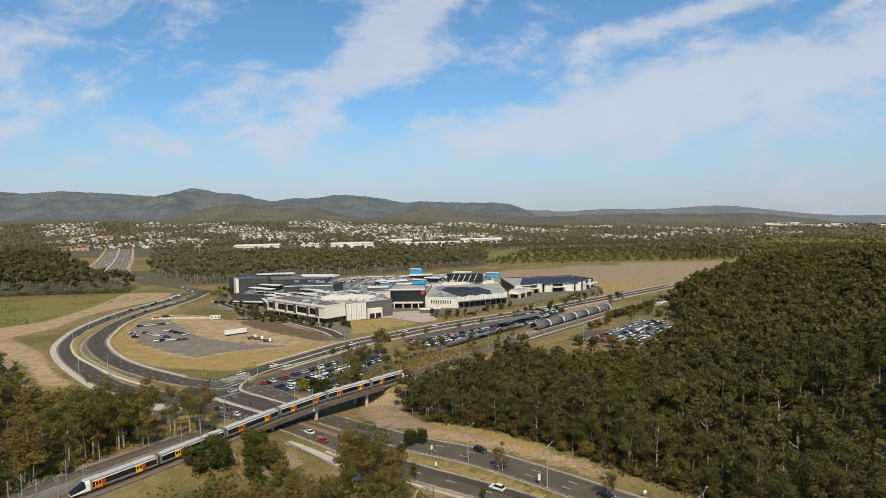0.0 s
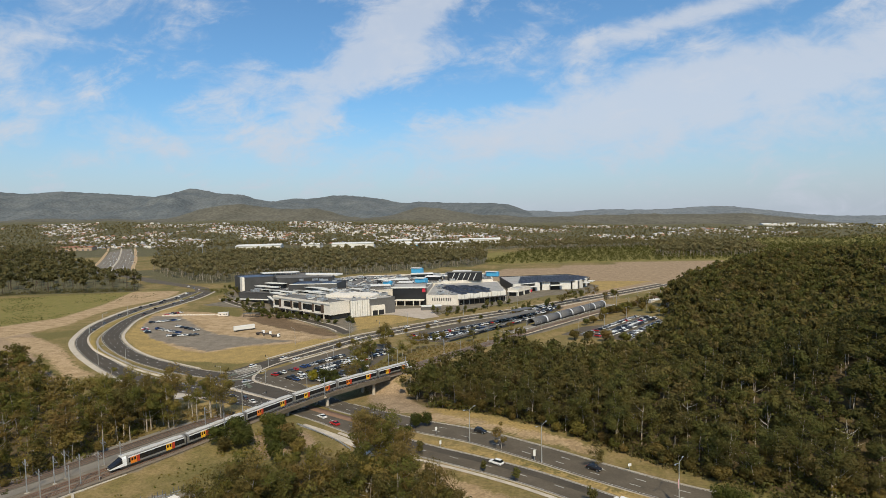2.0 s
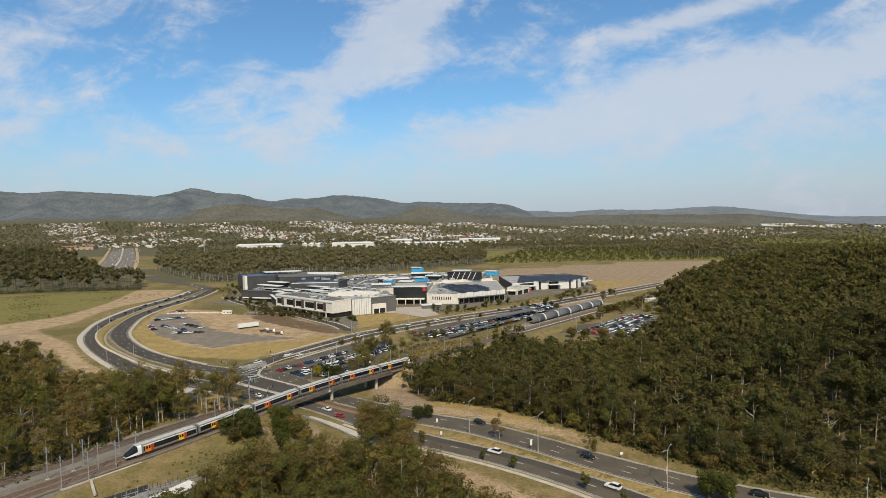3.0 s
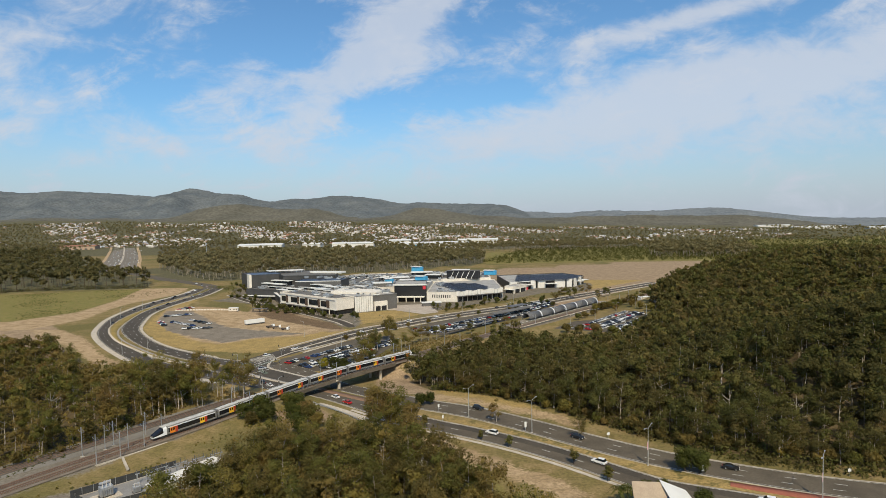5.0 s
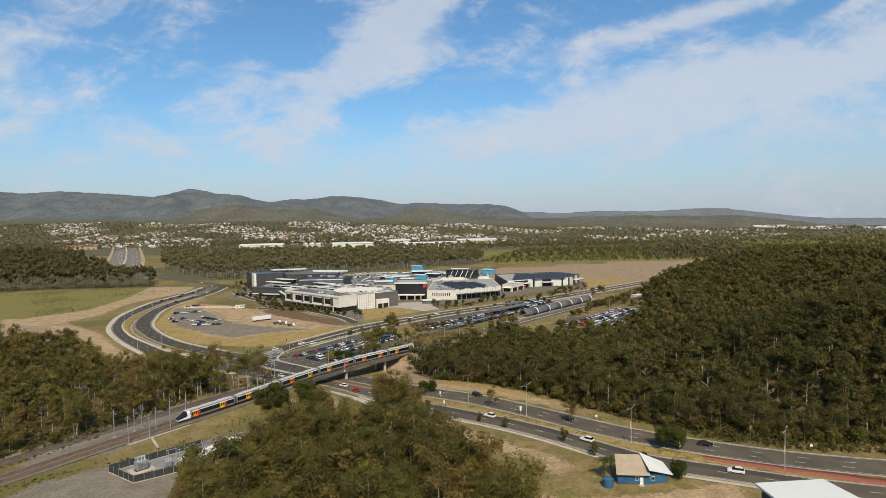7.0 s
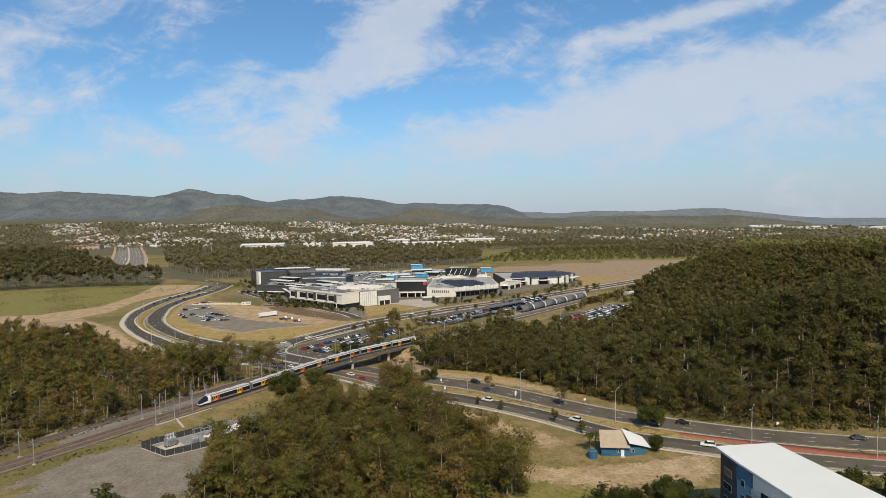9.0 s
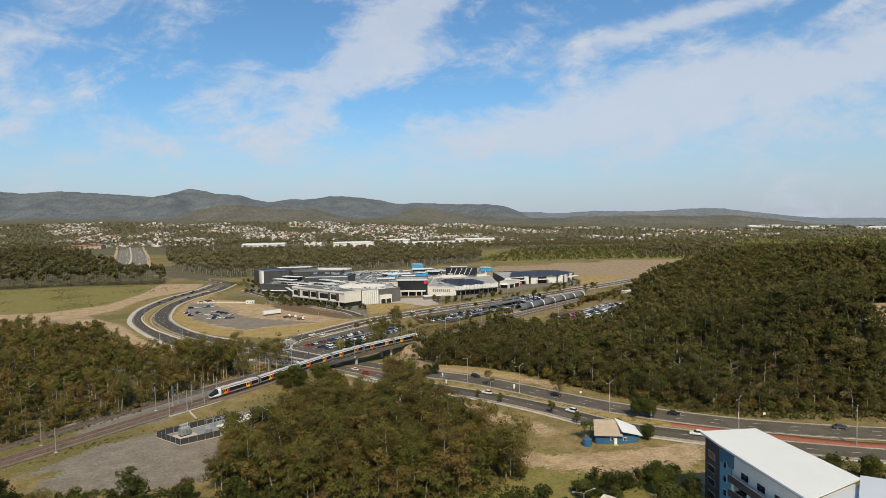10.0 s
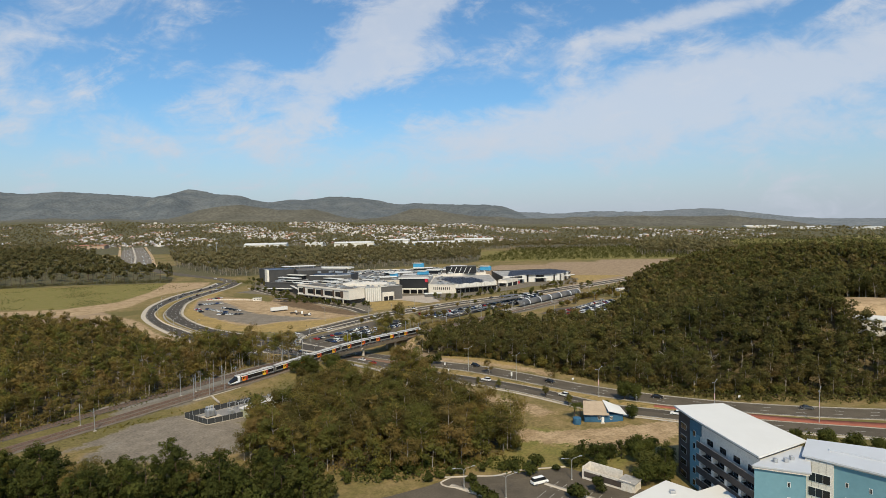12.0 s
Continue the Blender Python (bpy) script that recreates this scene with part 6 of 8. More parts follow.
def park_rows(rng, outline, yaw, row_gap, stall, fill, most, inset=3.0):
    """Cars nose to nose in double rows across a car park."""
    c, s = math.cos(radians(yaw)), math.sin(radians(yaw))
    spots = []
    span = 130
    row = -span
    while row < span:
        for off in (0.0, 5.4):
            for k in np.arange(-span, span, stall):
                cx, cy = np.mean(outline, axis=0)
                x, y = cx + c * k - s * (row + off), cy + s * k + c * (row + off)
                if depth_in(np.array([x]), np.array([y]), outline)[0] > inset and rng.random() < fill:
                    spots.append((x, y, yaw + 90 + (180 if off else 0)))
        row += row_gap
    return [(x, y, a + rng.normal() * 1.5) for x, y, a in spots[:most]]


for outline, yaw, gap, fill, most in ((PARK_NEAR, 58, 17, 0.8, 78), (PARK_MID, 46, 16.5, 0.85, 100)):
    for x, y, a in park_rows(RNG, outline, yaw, gap, 2.7, fill, most):
        place_car(RNG, x, y, a)
for name, outline, yaw, gap, fill, most in (("platform_cars", PARK_FAR, 48, 15.5, 0.9, 90), ("upper_park_cars", PARK_UPPER, 46, 15.0, 0.85, 40)):
    far_cars(name, "rows of parked cars beyond the station", [(x, y, gz(x, y) + 0.10, a, int(RNG.choice(7, p=[0.28, 0.18, 0.18, 0.16, 0.03, 0.03, 0.14])) + 7 * int(RNG.integers(2))) for x, y, a in park_rows(RNG, outline, yaw, gap, 2.7, fill, most)])
for x0, y0, x1, y1, n in ((-263, 437, -258, 449, 5), (-256, 404, -244, 419, 8), (-249, 383, -240, 372, 5), (-240, 385, -222, 380, 7), (-222, 368, -208, 378, 6), (-232, 398, -215, 392, 5)):
    for k in range(n):
        f = k / max(1, n - 1)
        place_car(RNG, x0 + (x1 - x0) * f, y0 + (y1 - y0) * f, 50 + RNG.normal() * 8, None, "cars on the gravel ground", False, "parked on gravel")
for x, y, yaw, model in ((-95.5, 214, 128, 4), (-104, 226, 130, 0), (-3.5, 181, -35, 9), (-33, 167.5, 145, 1), (1.5, 155, 145, 7), (33.3, 131, 140, 7), (-57.6, 190, 140, 4), (-65, 199, 140, 0), (30, 151, -40, 2), (70, 127, -25, 2),
                         (-120, 310, 60, 0), (-88, 362, 55, 7), (-40, 424, 46, 0), (-122, 262, 40, 1), (-190, 272, -38, 2), (-280, 372, -70, 3), (-284, 440, 90, 10), (-292, 500, 88, 3), (-302, 455, -92, 3), (120, 112, -8, 3), (71, 107, 160, 7), (-311, 478, -88, 2), (-310, 492, -90, 3), (-308, 506, -90, 9), (-313, 520, -86, 2), (-310, 536, -84, 10), (-315, 552, -80, 0), (-318, 572, -76, 7), (-303, 436, -72, 2), (-290, 398, -66, 3), (-292, 470, 90, 2), (-296, 540, 88, 0), (-294, 518, 90, 7), (-322, 606, 120, 0), (-336, 622, 130, 8), (-352, 640, 134, 0), (-128, 244, 128, 3), (-117, 235, 128, 2), (-110, 232, 128, 10), (-140, 262, 40, 3), (-112, 309, 58, 0), (-131, 292, 62, 7), (-60, 404, 46, 7), (10, 470, 44, 3)):
    place_car(RNG, x, y, yaw, model, "cars on the roads", True, "on the asphalt road")
for k in range(16):
    place_car(RNG, -168 + (k % 8) * 7.5 + RNG.normal(), 632 + (k // 8) * 18 + (k % 8) * 3.2, 70 + RNG.normal() * 3, None, "cars on the roof deck", False, "parked on a roof deck", 4.58)
traffic = []
for k in range(60):
    d = RNG.uniform(5, 24) * (1 if k % 2 else -1)
    x, y = -634 - k * 5.2 + d, 930 + k * 8.6 + d * 0.6
    traffic.append((x, y, gz(x, y) + 0.3, 122 if k % 2 else 302, int(RNG.choice([0, 1, 6, 7, 8, 13, 0, 3]))))
far_cars("highway_traffic", "mostly white cars on the far highway", traffic)
van_body, van_top, van_cap = car_mesh("van")
van = thing("van", "white van parked beside a concrete island", "van", "", pose(15.3, 51.4, gz(15.3, 51.4) + 0.1, 0, 0, 30))
WHITE_PAINT = material("white van paint", (0.80, 0.80, 0.79), (0.74, 0.74, 0.73), 0.3, 0.8, 4)
part("body", van_body, WHITE_PAINT, van), part("window_glass", van_top, GLASS_DARK, van, "dark windows"), part("roof_panel", van_cap, WHITE_PAINT, van)
for wx in (-1.5, 1.6):
    for wy in (-0.82, 0.82):
        part("rim", HUB, None, part("wheel", WHEEL, None, van, "", pose(wx, wy, 0.33)))


# ---- train: six cars, standing partly on the bridge ----
def build_train():
    t = thing("train", "six-car white electric train with orange doors", "train")
    line = RAIL_LINE[:, :2]
    s = np.concatenate([[0], np.cumsum(np.linalg.norm(np.diff(line, axis=0), axis=1))])
    start = s[int(np.argmin(np.abs(line[:, 1] - 146.5)))]
    white = material("train white", (0.74, 0.75, 0.76), (0.66, 0.67, 0.68), 0.3, 0.8, 4)
    dark = material("train window band", (0.015, 0.016, 0.019), (0.01, 0.011, 0.013), 0.15, 0.8, 4)
    lower = material("train lower side grey", (0.20, 0.195, 0.185), (0.15, 0.148, 0.14), 0.4, 0.8, 4)
    orange = material("train door orange", (0.72, 0.22, 0.02), (0.62, 0.17, 0.015), 0.35, 0.8, 4)
    yellow = material("train door yellow", (0.75, 0.42, 0.03), (0.66, 0.36, 0.02), 0.35, 0.8, 4)
    red = material("train red panel", (0.42, 0.045, 0.02), (0.34, 0.035, 0.018), 0.35, 0.8, 4)
    roofm = material("train roof", (0.50, 0.49, 0.47), (0.40, 0.39, 0.37), 0.5, 0.5, 6)
    L, gap = 22.6, 0.7

    def at(d):
        return Vector((np.interp(d, s, line[:, 0]), np.interp(d, s, line[:, 1]), float(rail_height(np.interp(d, s, line[:, 1])))))

    for k in range(6):
        a, b = at(start + k * (L + gap)), at(start + k * (L + gap) + L)
        d = b - a
        m = Matrix.Translation((a + b) / 2) @ d.to_track_quat("X", "Z").to_matrix().to_4x4()
        nose_l, nose_r = k == 0, k == 5
        bm = bmesh.new()
        x0, x1 = -L / 2, L / 2
        prof = [(-1.36, 0.9), (-1.4, 1.6), (-1.4, 2.9), (-1.25, 3.5), (-0.8, 3.75), (0.8, 3.75), (1.25, 3.5), (1.4, 2.9), (1.4, 1.6), (1.36, 0.9)]
        stations = [(x0, 1.0, 0.0), (x1, 1.0, 0.0)]
        if nose_l:
            stations = [(x0 - 1.2, 0.3, 0.72), (x0 + 0.2, 0.62, 0.48), (x0 + 2.4, 0.92, 0.10), (x0 + 3.6, 1.0, 0.0), (x1, 1.0, 0.0)]
        if nose_r:
            stations = [(x0, 1.0, 0.0), (x1 - 3.6, 1.0, 0.0), (x1 - 2.4, 0.92, 0.10), (x1 - 0.2, 0.62, 0.48), (x1 + 1.2, 0.3, 0.72)]
        def loft(rows, prof=prof):
            hull = bmesh.new()
            rings = [[hull.verts.new((x, y * (0.6 + 0.4 * f), 0.9 + (z - 0.9) * (1 - drop))) for y, z in prof] for x, f, drop in rows]
            for r, q in zip(rings, rings[1:]):
                for i in range(len(prof)):
                    j = (i + 1) % len(prof)
                    hull.faces.new((r[i], r[j], q[j], q[i]))
            hull.faces.new(rings[0]), hull.faces.new(rings[-1])
            return hull

        bm.free()
        car = part("carriage", loft([r for r in stations if r[1] == 1.0]), lower, t, "grey carriage shell", m)
        tip = [r for r in stations if r[1] < 1.0]
        if tip:
            flush = [r for r in stations if r[1] == 1.0]
            rows = tip + flush[:1] if nose_l else flush[-1:] + tip
            part("nose", loft(rows), white, car, "white sloping nose")
            hood = [(-1.43, 2.0), (-1.43, 2.9), (-1.28, 3.54), (-0.8, 3.80), (0.8, 3.80), (1.28, 3.54), (1.43, 2.9), (1.43, 2.0)]
            part("windscreen", loft(rows[:-1] if nose_l else rows[1:], hood), dark, car, "black raked windscreen")
        lo, hi = (x0 + (4.2 if nose_l else 0.5)), (x1 - (4.2 if nose_r else 0.5))
        for side in (-1, 1):
            y0, y1 = sorted((side * 1.38, side * 1.43))
            part("window_band", box(lo, y0, 1.55, hi, y1, 3.05), dark, car, "black window band")
            part("side_skirt", box(lo, y0, 0.95, hi, y1 - 0.005 * side, 1.53), lower, car, "grey lower side")
            part("cantrail", box(lo, y0, 3.06, hi, y1, 3.34, 0.0, pose(0, -0.06 * side, 0)), white, car, "white cantrail stripe")
            for dxx in (-5.6, 5.6):
                part("end_panel", box(dxx + 1.0, side * 1.40 - 0.045, 1.0, dxx + 1.9, side * 1.40 + 0.045, 3.05), red, car, "red panel beside the door")
                part("door", box(dxx - 0.95, side * 1.40 - 0.05, 1.0, dxx + 0.95, side * 1.40 + 0.05, 3.05), orange if (dxx < 0) == (k % 2 == 0) else yellow, car, "orange sliding door")
                for q in (-0.42, 0.42):
                    part("door_pane", box(dxx + q - 0.28, side * 1.42 - 0.05, 1.9, dxx + q + 0.28, side * 1.42 + 0.05, 2.8), dark, car)
        part("roof_sheet", box(lo, -1.02, 3.66, hi, 1.02, 3.80, 0.03), roofm, car, "pale grey roof sheet")
        for rx in (-7, 0, 7):
            part("roof_unit", box(rx - 2.2, -0.75, 3.7, rx + 2.2, 0.75, 4.05, 0.08), roofm, car)
        for bx in (x0 + 3.4, x1 - 3.4):
            part("bogie", box(bx - 1.6, -1.1, 0.15, bx + 1.6, 1.1, 0.85, 0.1), DARK_CLAD, car)
        part("underframe", box(x0 + 5.2, -1.2, 0.35, x1 - 5.2, 1.2, 0.95, 0.05), DARK_CLAD, car)
        if k < 5:
            part("gangway", box(x1 - 0.05, -0.9, 1.0, x1 + gap + 0.1, 0.9, 3.4), DARK_CLAD, car)
    return t


build_train()


# ---- overhead line masts ----
def mast(x, y, base, yaw, height=8.4, arm=3.2, double=False, label="galvanised steel mast for the overhead line"):
    t = thing("catenary_mast", label, "mast", "masts along the railway", pose(x, y, base, 0, 0, yaw))
    part("post", box(-0.12, -0.11, -0.4, 0.12, 0.11, height, 0.02), METAL, t)
    part("footing", box(-0.5, -0.5, -0.5, 0.5, 0.5, 0.12, 0.04), CONCRETE, t)
    for s in ((1, -1) if double else (1,)):
        part("arm", tube([(0, 0, height - 1.9), (s * arm, 0, height - 1.2)], [0.05, 0.04], 6), METAL, t)
        part("stay", tube([(0, 0, height - 0.4), (s * arm, 0, height - 1.2)], [0.03, 0.03], 5), METAL, t)
        part("insulator", tube([(s * 0.35, 0, height - 1.83), (s * 0.85, 0, height - 1.73)], [0.11, 0.11], 8), DARK_CLAD, t)
    return t


NRM = sides_of(RAIL_LINE)
for i in range(14, len(RAIL_LINE) - 60, 15):
    x, y = RAIL_LINE[i, :2]
    for side, off in ((1, 3.6), (-1, 7.6)):
        mx, my = x + NRM[i, 0] * off * side, y + NRM[i, 1] * off * side
        base = min(float(rail_height(y)) - 0.7, gz(mx, my) + 1.0) if not 195 < y < 250 else float(rail_height(y)) - 0.5
        toward = math.degrees(math.atan2(-NRM[i, 1] * side, -NRM[i, 0] * side))
        mast(mx, my, base, toward)
for x, y in ((-132, 134), (-123, 128), (-128, 144), (-119.5, 139), (-115.5, 141.5), (-122, 153), (-113, 148)):
    mast(x, y, gz(x, y), -30, 8.6 + (y % 3) * 0.6, 2.2, True, "steel feeder mast beside the railway")
wires = thing("overhead_wire", "thin overhead wires above the tracks", "overhead wire")
for off in (0.0, -4.0):
    pts = RAIL_LINE[:, :2] + NRM * off
    for up in (5.2, 6.4):
        part("wire", tube([(x, y, float(rail_height(y)) + up) for x, y in pts[6:140:5]], [0.018] * len(pts[6:140:5]), 4), DARK_CLAD, wires)


# ---- street lamps ----
def street_lamp(x, y, yaw, height=11.6, double=True, banner=False, base=None, group="street lamps"):
    t = thing("street_lamp", "tall grey street lamp with a pink banner" if banner else "tall grey steel street lamp", "street lamp", group, pose(x, y, gz(x, y) + 0.05 if base is None else base, 0, 0, yaw))
    part("pole", tube([(0, 0, -0.3), (0, 0, height * 0.5), (0, 0, height - 0.6)], [0.15, 0.12, 0.08], 8), LAMP_GREY, t)
    part("base_plate", box(-0.25, -0.25, -0.2, 0.25, 0.25, 0.12, 0.02), CONCRETE, t)
    for s in ((1, -1) if double else (1,)):
        part("arm", tube([(0, 0, height - 0.65), (s * 0.5, 0, height - 0.15), (s * 2.6, 0, height + 0.25)], [0.07, 0.06, 0.05], 6), LAMP_GREY, t)
        head = part("lamp_head", box(s * 2.5 if s > 0 else -3.3, -0.16, height + 0.18, 3.3 if s > 0 else -2.5, 0.16, height + 0.36, 0.03), METAL, t)
    if banner:
        part("banner", box(-0.75, -0.03, height * 0.42, -0.08, 0.03, height * 0.62), material("pink banner", (0.62, 0.30, 0.34), (0.66, 0.50, 0.52), 0.7, 1.5, 3), t, "faded pink banner")
    return t


for x, y, b in ((-7, 171.6, False), (15.3, 156.4, False), (47.3, 129.6, True), (85.4, 109, True), (116.3, 97.6, True), (150, 92, False)):
    street_lamp(x, y, 55, 11.6, True, b)
for x, y, yaw in ((-100.4, 207.5, 100), (-113, 211, 100), (-204, 291, 60), (-220, 290.5, 60), (-94.7, 369, 150), (-126, 349, 150), (-49.3, 289, 140), (-84.8, 279, 150), (-260, 340, 30), (-282, 385, 15), (-292, 430, 0), (-60, 408, 130), (-20, 446, 130), (25, 484, 130)):
    street_lamp(x, y, yaw, 10.5, False)
for x, y in ((60, 372), (80, 388), (100, 410), (120, 432), (98, 372), (118, 392), (-90, 310), (-78, 330), (-10, 408), (18, 438)):
    street_lamp(x, y, 30, 9.0, True, False, None, "car park lamps")
for x, y in ((-5.7, 47.6), (5.6, 43.2), (24.6, 54.0)):
    street_lamp(x, y, 20, 6.2, True, False, None, "lamps of the flats' car park")


def traffic_light(x, y, yaw):
    t = thing("traffic_light", "dark traffic signal on a grey pole", "traffic light", "signals at the junction", pose(x, y, gz(x, y) + 0.1, 0, 0, yaw))
    part("pole", tube([(0, 0, -0.2), (0, 0, 5.6), (2.6, 0, 6.0)], [0.11, 0.09, 0.06], 8), LAMP_GREY, t)
    for px, pz in ((0.0, 3.2), (2.6, 5.4)):
        head = part("signal_head", box(px - 0.2, -0.35, pz, px + 0.2, -0.1, pz + 1.1, 0.03), BLACK_CLAD, t)
        for k in range(3):
            part("lens", tube([(px, -0.34, pz + 0.2 + k * 0.34), (px, -0.40, pz + 0.2 + k * 0.34)], [0.11, 0.11], 8), DARK_CLAD, head)


for x, y, yaw in ((-96, 216, 60), (-110, 229, 60), (-112, 262, 240), (-140, 272, 200), (-122, 292, 150), (-146, 248, 20), (-98, 390, 40), (-80, 402, 220), (-60, 380, 220)):
    traffic_light(x, y, yaw)


def road_sign(x, y, yaw, w, h, mat, label):
    t = thing("road_sign", label, "road sign", "signs along the road", pose(x, y, gz(x, y) + 0.1, 0, 0, yaw))
    part("post", tube([(0, 0, -0.3), (0, 0, 1.4 + h)], [0.05, 0.05], 6), METAL, t)
    part("plate", box(-w / 2, -0.08, 1.3, w / 2, -0.05, 1.3 + h, 0.01), mat, t)


for x, y, w, h in ((13.2, 158.0, 0.8, 1.9), (60.6, 122.8, 0.8, 1.6), (-19, 180, 0.7, 1.2), (-16.5, 167.6, 0.7, 1.2), (100, 122.5, 1.2, 0.9), (40, 150.5, 1.1, 0.8)):
    road_sign(x, y, 20, w, h, WHITE_ROOF, "small white road sign in the median")
guard = thing("guard_rail", "pale steel guard rail below the bridge", "guard rail")
GUARD = [(-72, 190), (-62, 182), (-53, 174), (-46, 166)]
for k, (x, y) in enumerate(spline(GUARD, 2.2)[:, :2]):
    part("post", box(x - 0.06, y - 0.06, gz(x, y) - 0.2, x + 0.06, y + 0.06, gz(x, y) + 0.85), METAL, guard)
for hgt in (0.5, 0.8):
    gl = spline(GUARD, 2.2)[:, :2]
    part("rail_bar", tube([(x, y, gz(x, y) + hgt) for x, y in gl], [0.09] * len(gl), 6), METAL, guard)


# ---- flats beside the road ----
TEAL = material("teal render", (0.155, 0.295, 0.35), (0.135, 0.265, 0.32), 0.7, 0.15, 6, speck=0.04)
TEAL_DEEP = material("deep blue render", (0.075, 0.155, 0.215), (0.06, 0.13, 0.18), 0.7, 0.3, 10)
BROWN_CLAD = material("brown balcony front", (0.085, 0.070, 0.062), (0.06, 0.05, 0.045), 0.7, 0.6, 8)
CREAM = material("cream panel", (0.66, 0.63, 0.57), (0.58, 0.55, 0.50), 0.7, 0.4, 8)
WINDOW_RIM = material("white window frame", (0.72, 0.72, 0.71), (0.66, 0.66, 0.65), 0.5, 0.8, 5)


# white sheeting greyed in colour, as a roof turned from the sun
WING_ROOF = material("shade-greyed sheet roof", (0.50, 0.52, 0.55), (0.46, 0.48, 0.51), 0.5, 0.05, 4, speck=0.03)


def flat_window(parent, m, a, z, w=1.2, h=1.5, proud=0.05):
    """A window in its own rim on a wall whose pose is m, a metres along it."""
    win = part("window", box(a, -proud, z, a + w, 0.1, z + h, 0.0, m), WINDOW_RIM, parent, "white framed window")
    part("pane", box(a + 0.08, -proud - 0.03, z + 0.08, a + w / 2 - 0.03, 0.05, z + h - 0.08, 0.0, m), GLASS_DARK, win)
    part("pane", box(a + w / 2 + 0.03, -proud - 0.03, z + 0.08, a + w - 0.08, 0.05, z + h - 0.08, 0.0, m), GLASS_DARK, win)


def flats():
    b = thing("apartment_building", "five-storey flats with teal walls and white roof", "apartment building")
    base = 0.2
    P0, P1, P2, P3 = (56.6, 51.8), (62.6, 24.6), (76.0, 33.2), (68.2, 60.0)
    top = 18.6
    part("wall", prism([P0, P1, P2, P3, (57.2, 57.6)], base, top), CREAM, b, "cream rendered wing")
    part("roof", prism([(54.6, 59.4), (55.8, 50.6), (61.6, 23.6), (77.2, 33.4), (69.2, 61.6)], top + 0.9, top + 1.35), WHITE_ROOF, b, "white sheet metal roof")
    part("eave", prism([(56.2, 57.8), (57, 51.2), (62.4, 25.2), (75.8, 33.4), (68.4, 60.2)], top, top + 0.95), GREY_CLAD, b)
    m, L = wall_line(P0, P1)
    # teal strip with one window a floor, then balconies
    part("teal_bay", box(0.2, -0.35, base, 4.4, 0.3, top - 3.0, 0.0, m), TEAL, b, "teal rendered bay")
    part("teal_bay", box(0.0, -0.30, top - 3.0, 5.0, 0.3, top + 0.2, 0.0, m), TEAL_DEEP, b, "deep blue top bay")
    for f in range(5):
        flat_window(b, m, 1.7, base + 1.1 + f * 3.35, 1.2, 1.6, 0.4)
    for f in range(5):
        z = base + f * 3.35
        # panel on the flush wall: dark brown on four floors, white on top
        part("balcony_recess", box(5.2, -0.04, z + 0.3, L - 0.4, 0.4, z + 2.9, 0.0, m), BROWN_CLAD if f < 4 else WHITE_WALL, b, "dark brown wall panel behind the balcony" if f < 4 else "white top floor wall")
        if f < 4:
            part("balcony_front", box(5.0, -1.5, z + 2.7, L - 0.2, -1.4, z + 4.45, 0.0, m), BROWN_CLAD, b, "brown slatted balcony front")
            part("balcony_slab", box(5.0, -1.38, z + 2.85, L - 0.2, 0.1, z + 3.1, 0.0, m), BROWN_CLAD, b)
            part("handrail", box(5.0, -1.52, z + 4.45, L - 0.2, -1.38, z + 4.5, 0.0, m), METAL, b)
        for k in range(4):
            a = 6.2 + k * 5.3
            flat_window(b, m, a + 1.4, z + 0.9, 2.6, 1.7, 0.08)
            if f < 4:
                part("balcony_screen", box(a - 0.2, -1.36, z + 1.1, a + 0.7, 0.1, z + 2.7, 0.0, m), WHITE_WALL, b, "white dividing screen")
    # dark stair end
    part("stair_end", prism([(55.6, 58.6), (56.4, 52.2), (57.6, 52.2), (57.6, 58.6)], base, top + 0.4), BROWN_CLAD, b, "dark clad stair end")
    m2, _ = wall_line((55.6, 58.6), (56.4, 52.2))
    for f in range(5):
        flat_window(b, m2, 1.5, base + 0.9 + f * 3.35, 3.2, 1.7, 0.04)
    return b


flats()


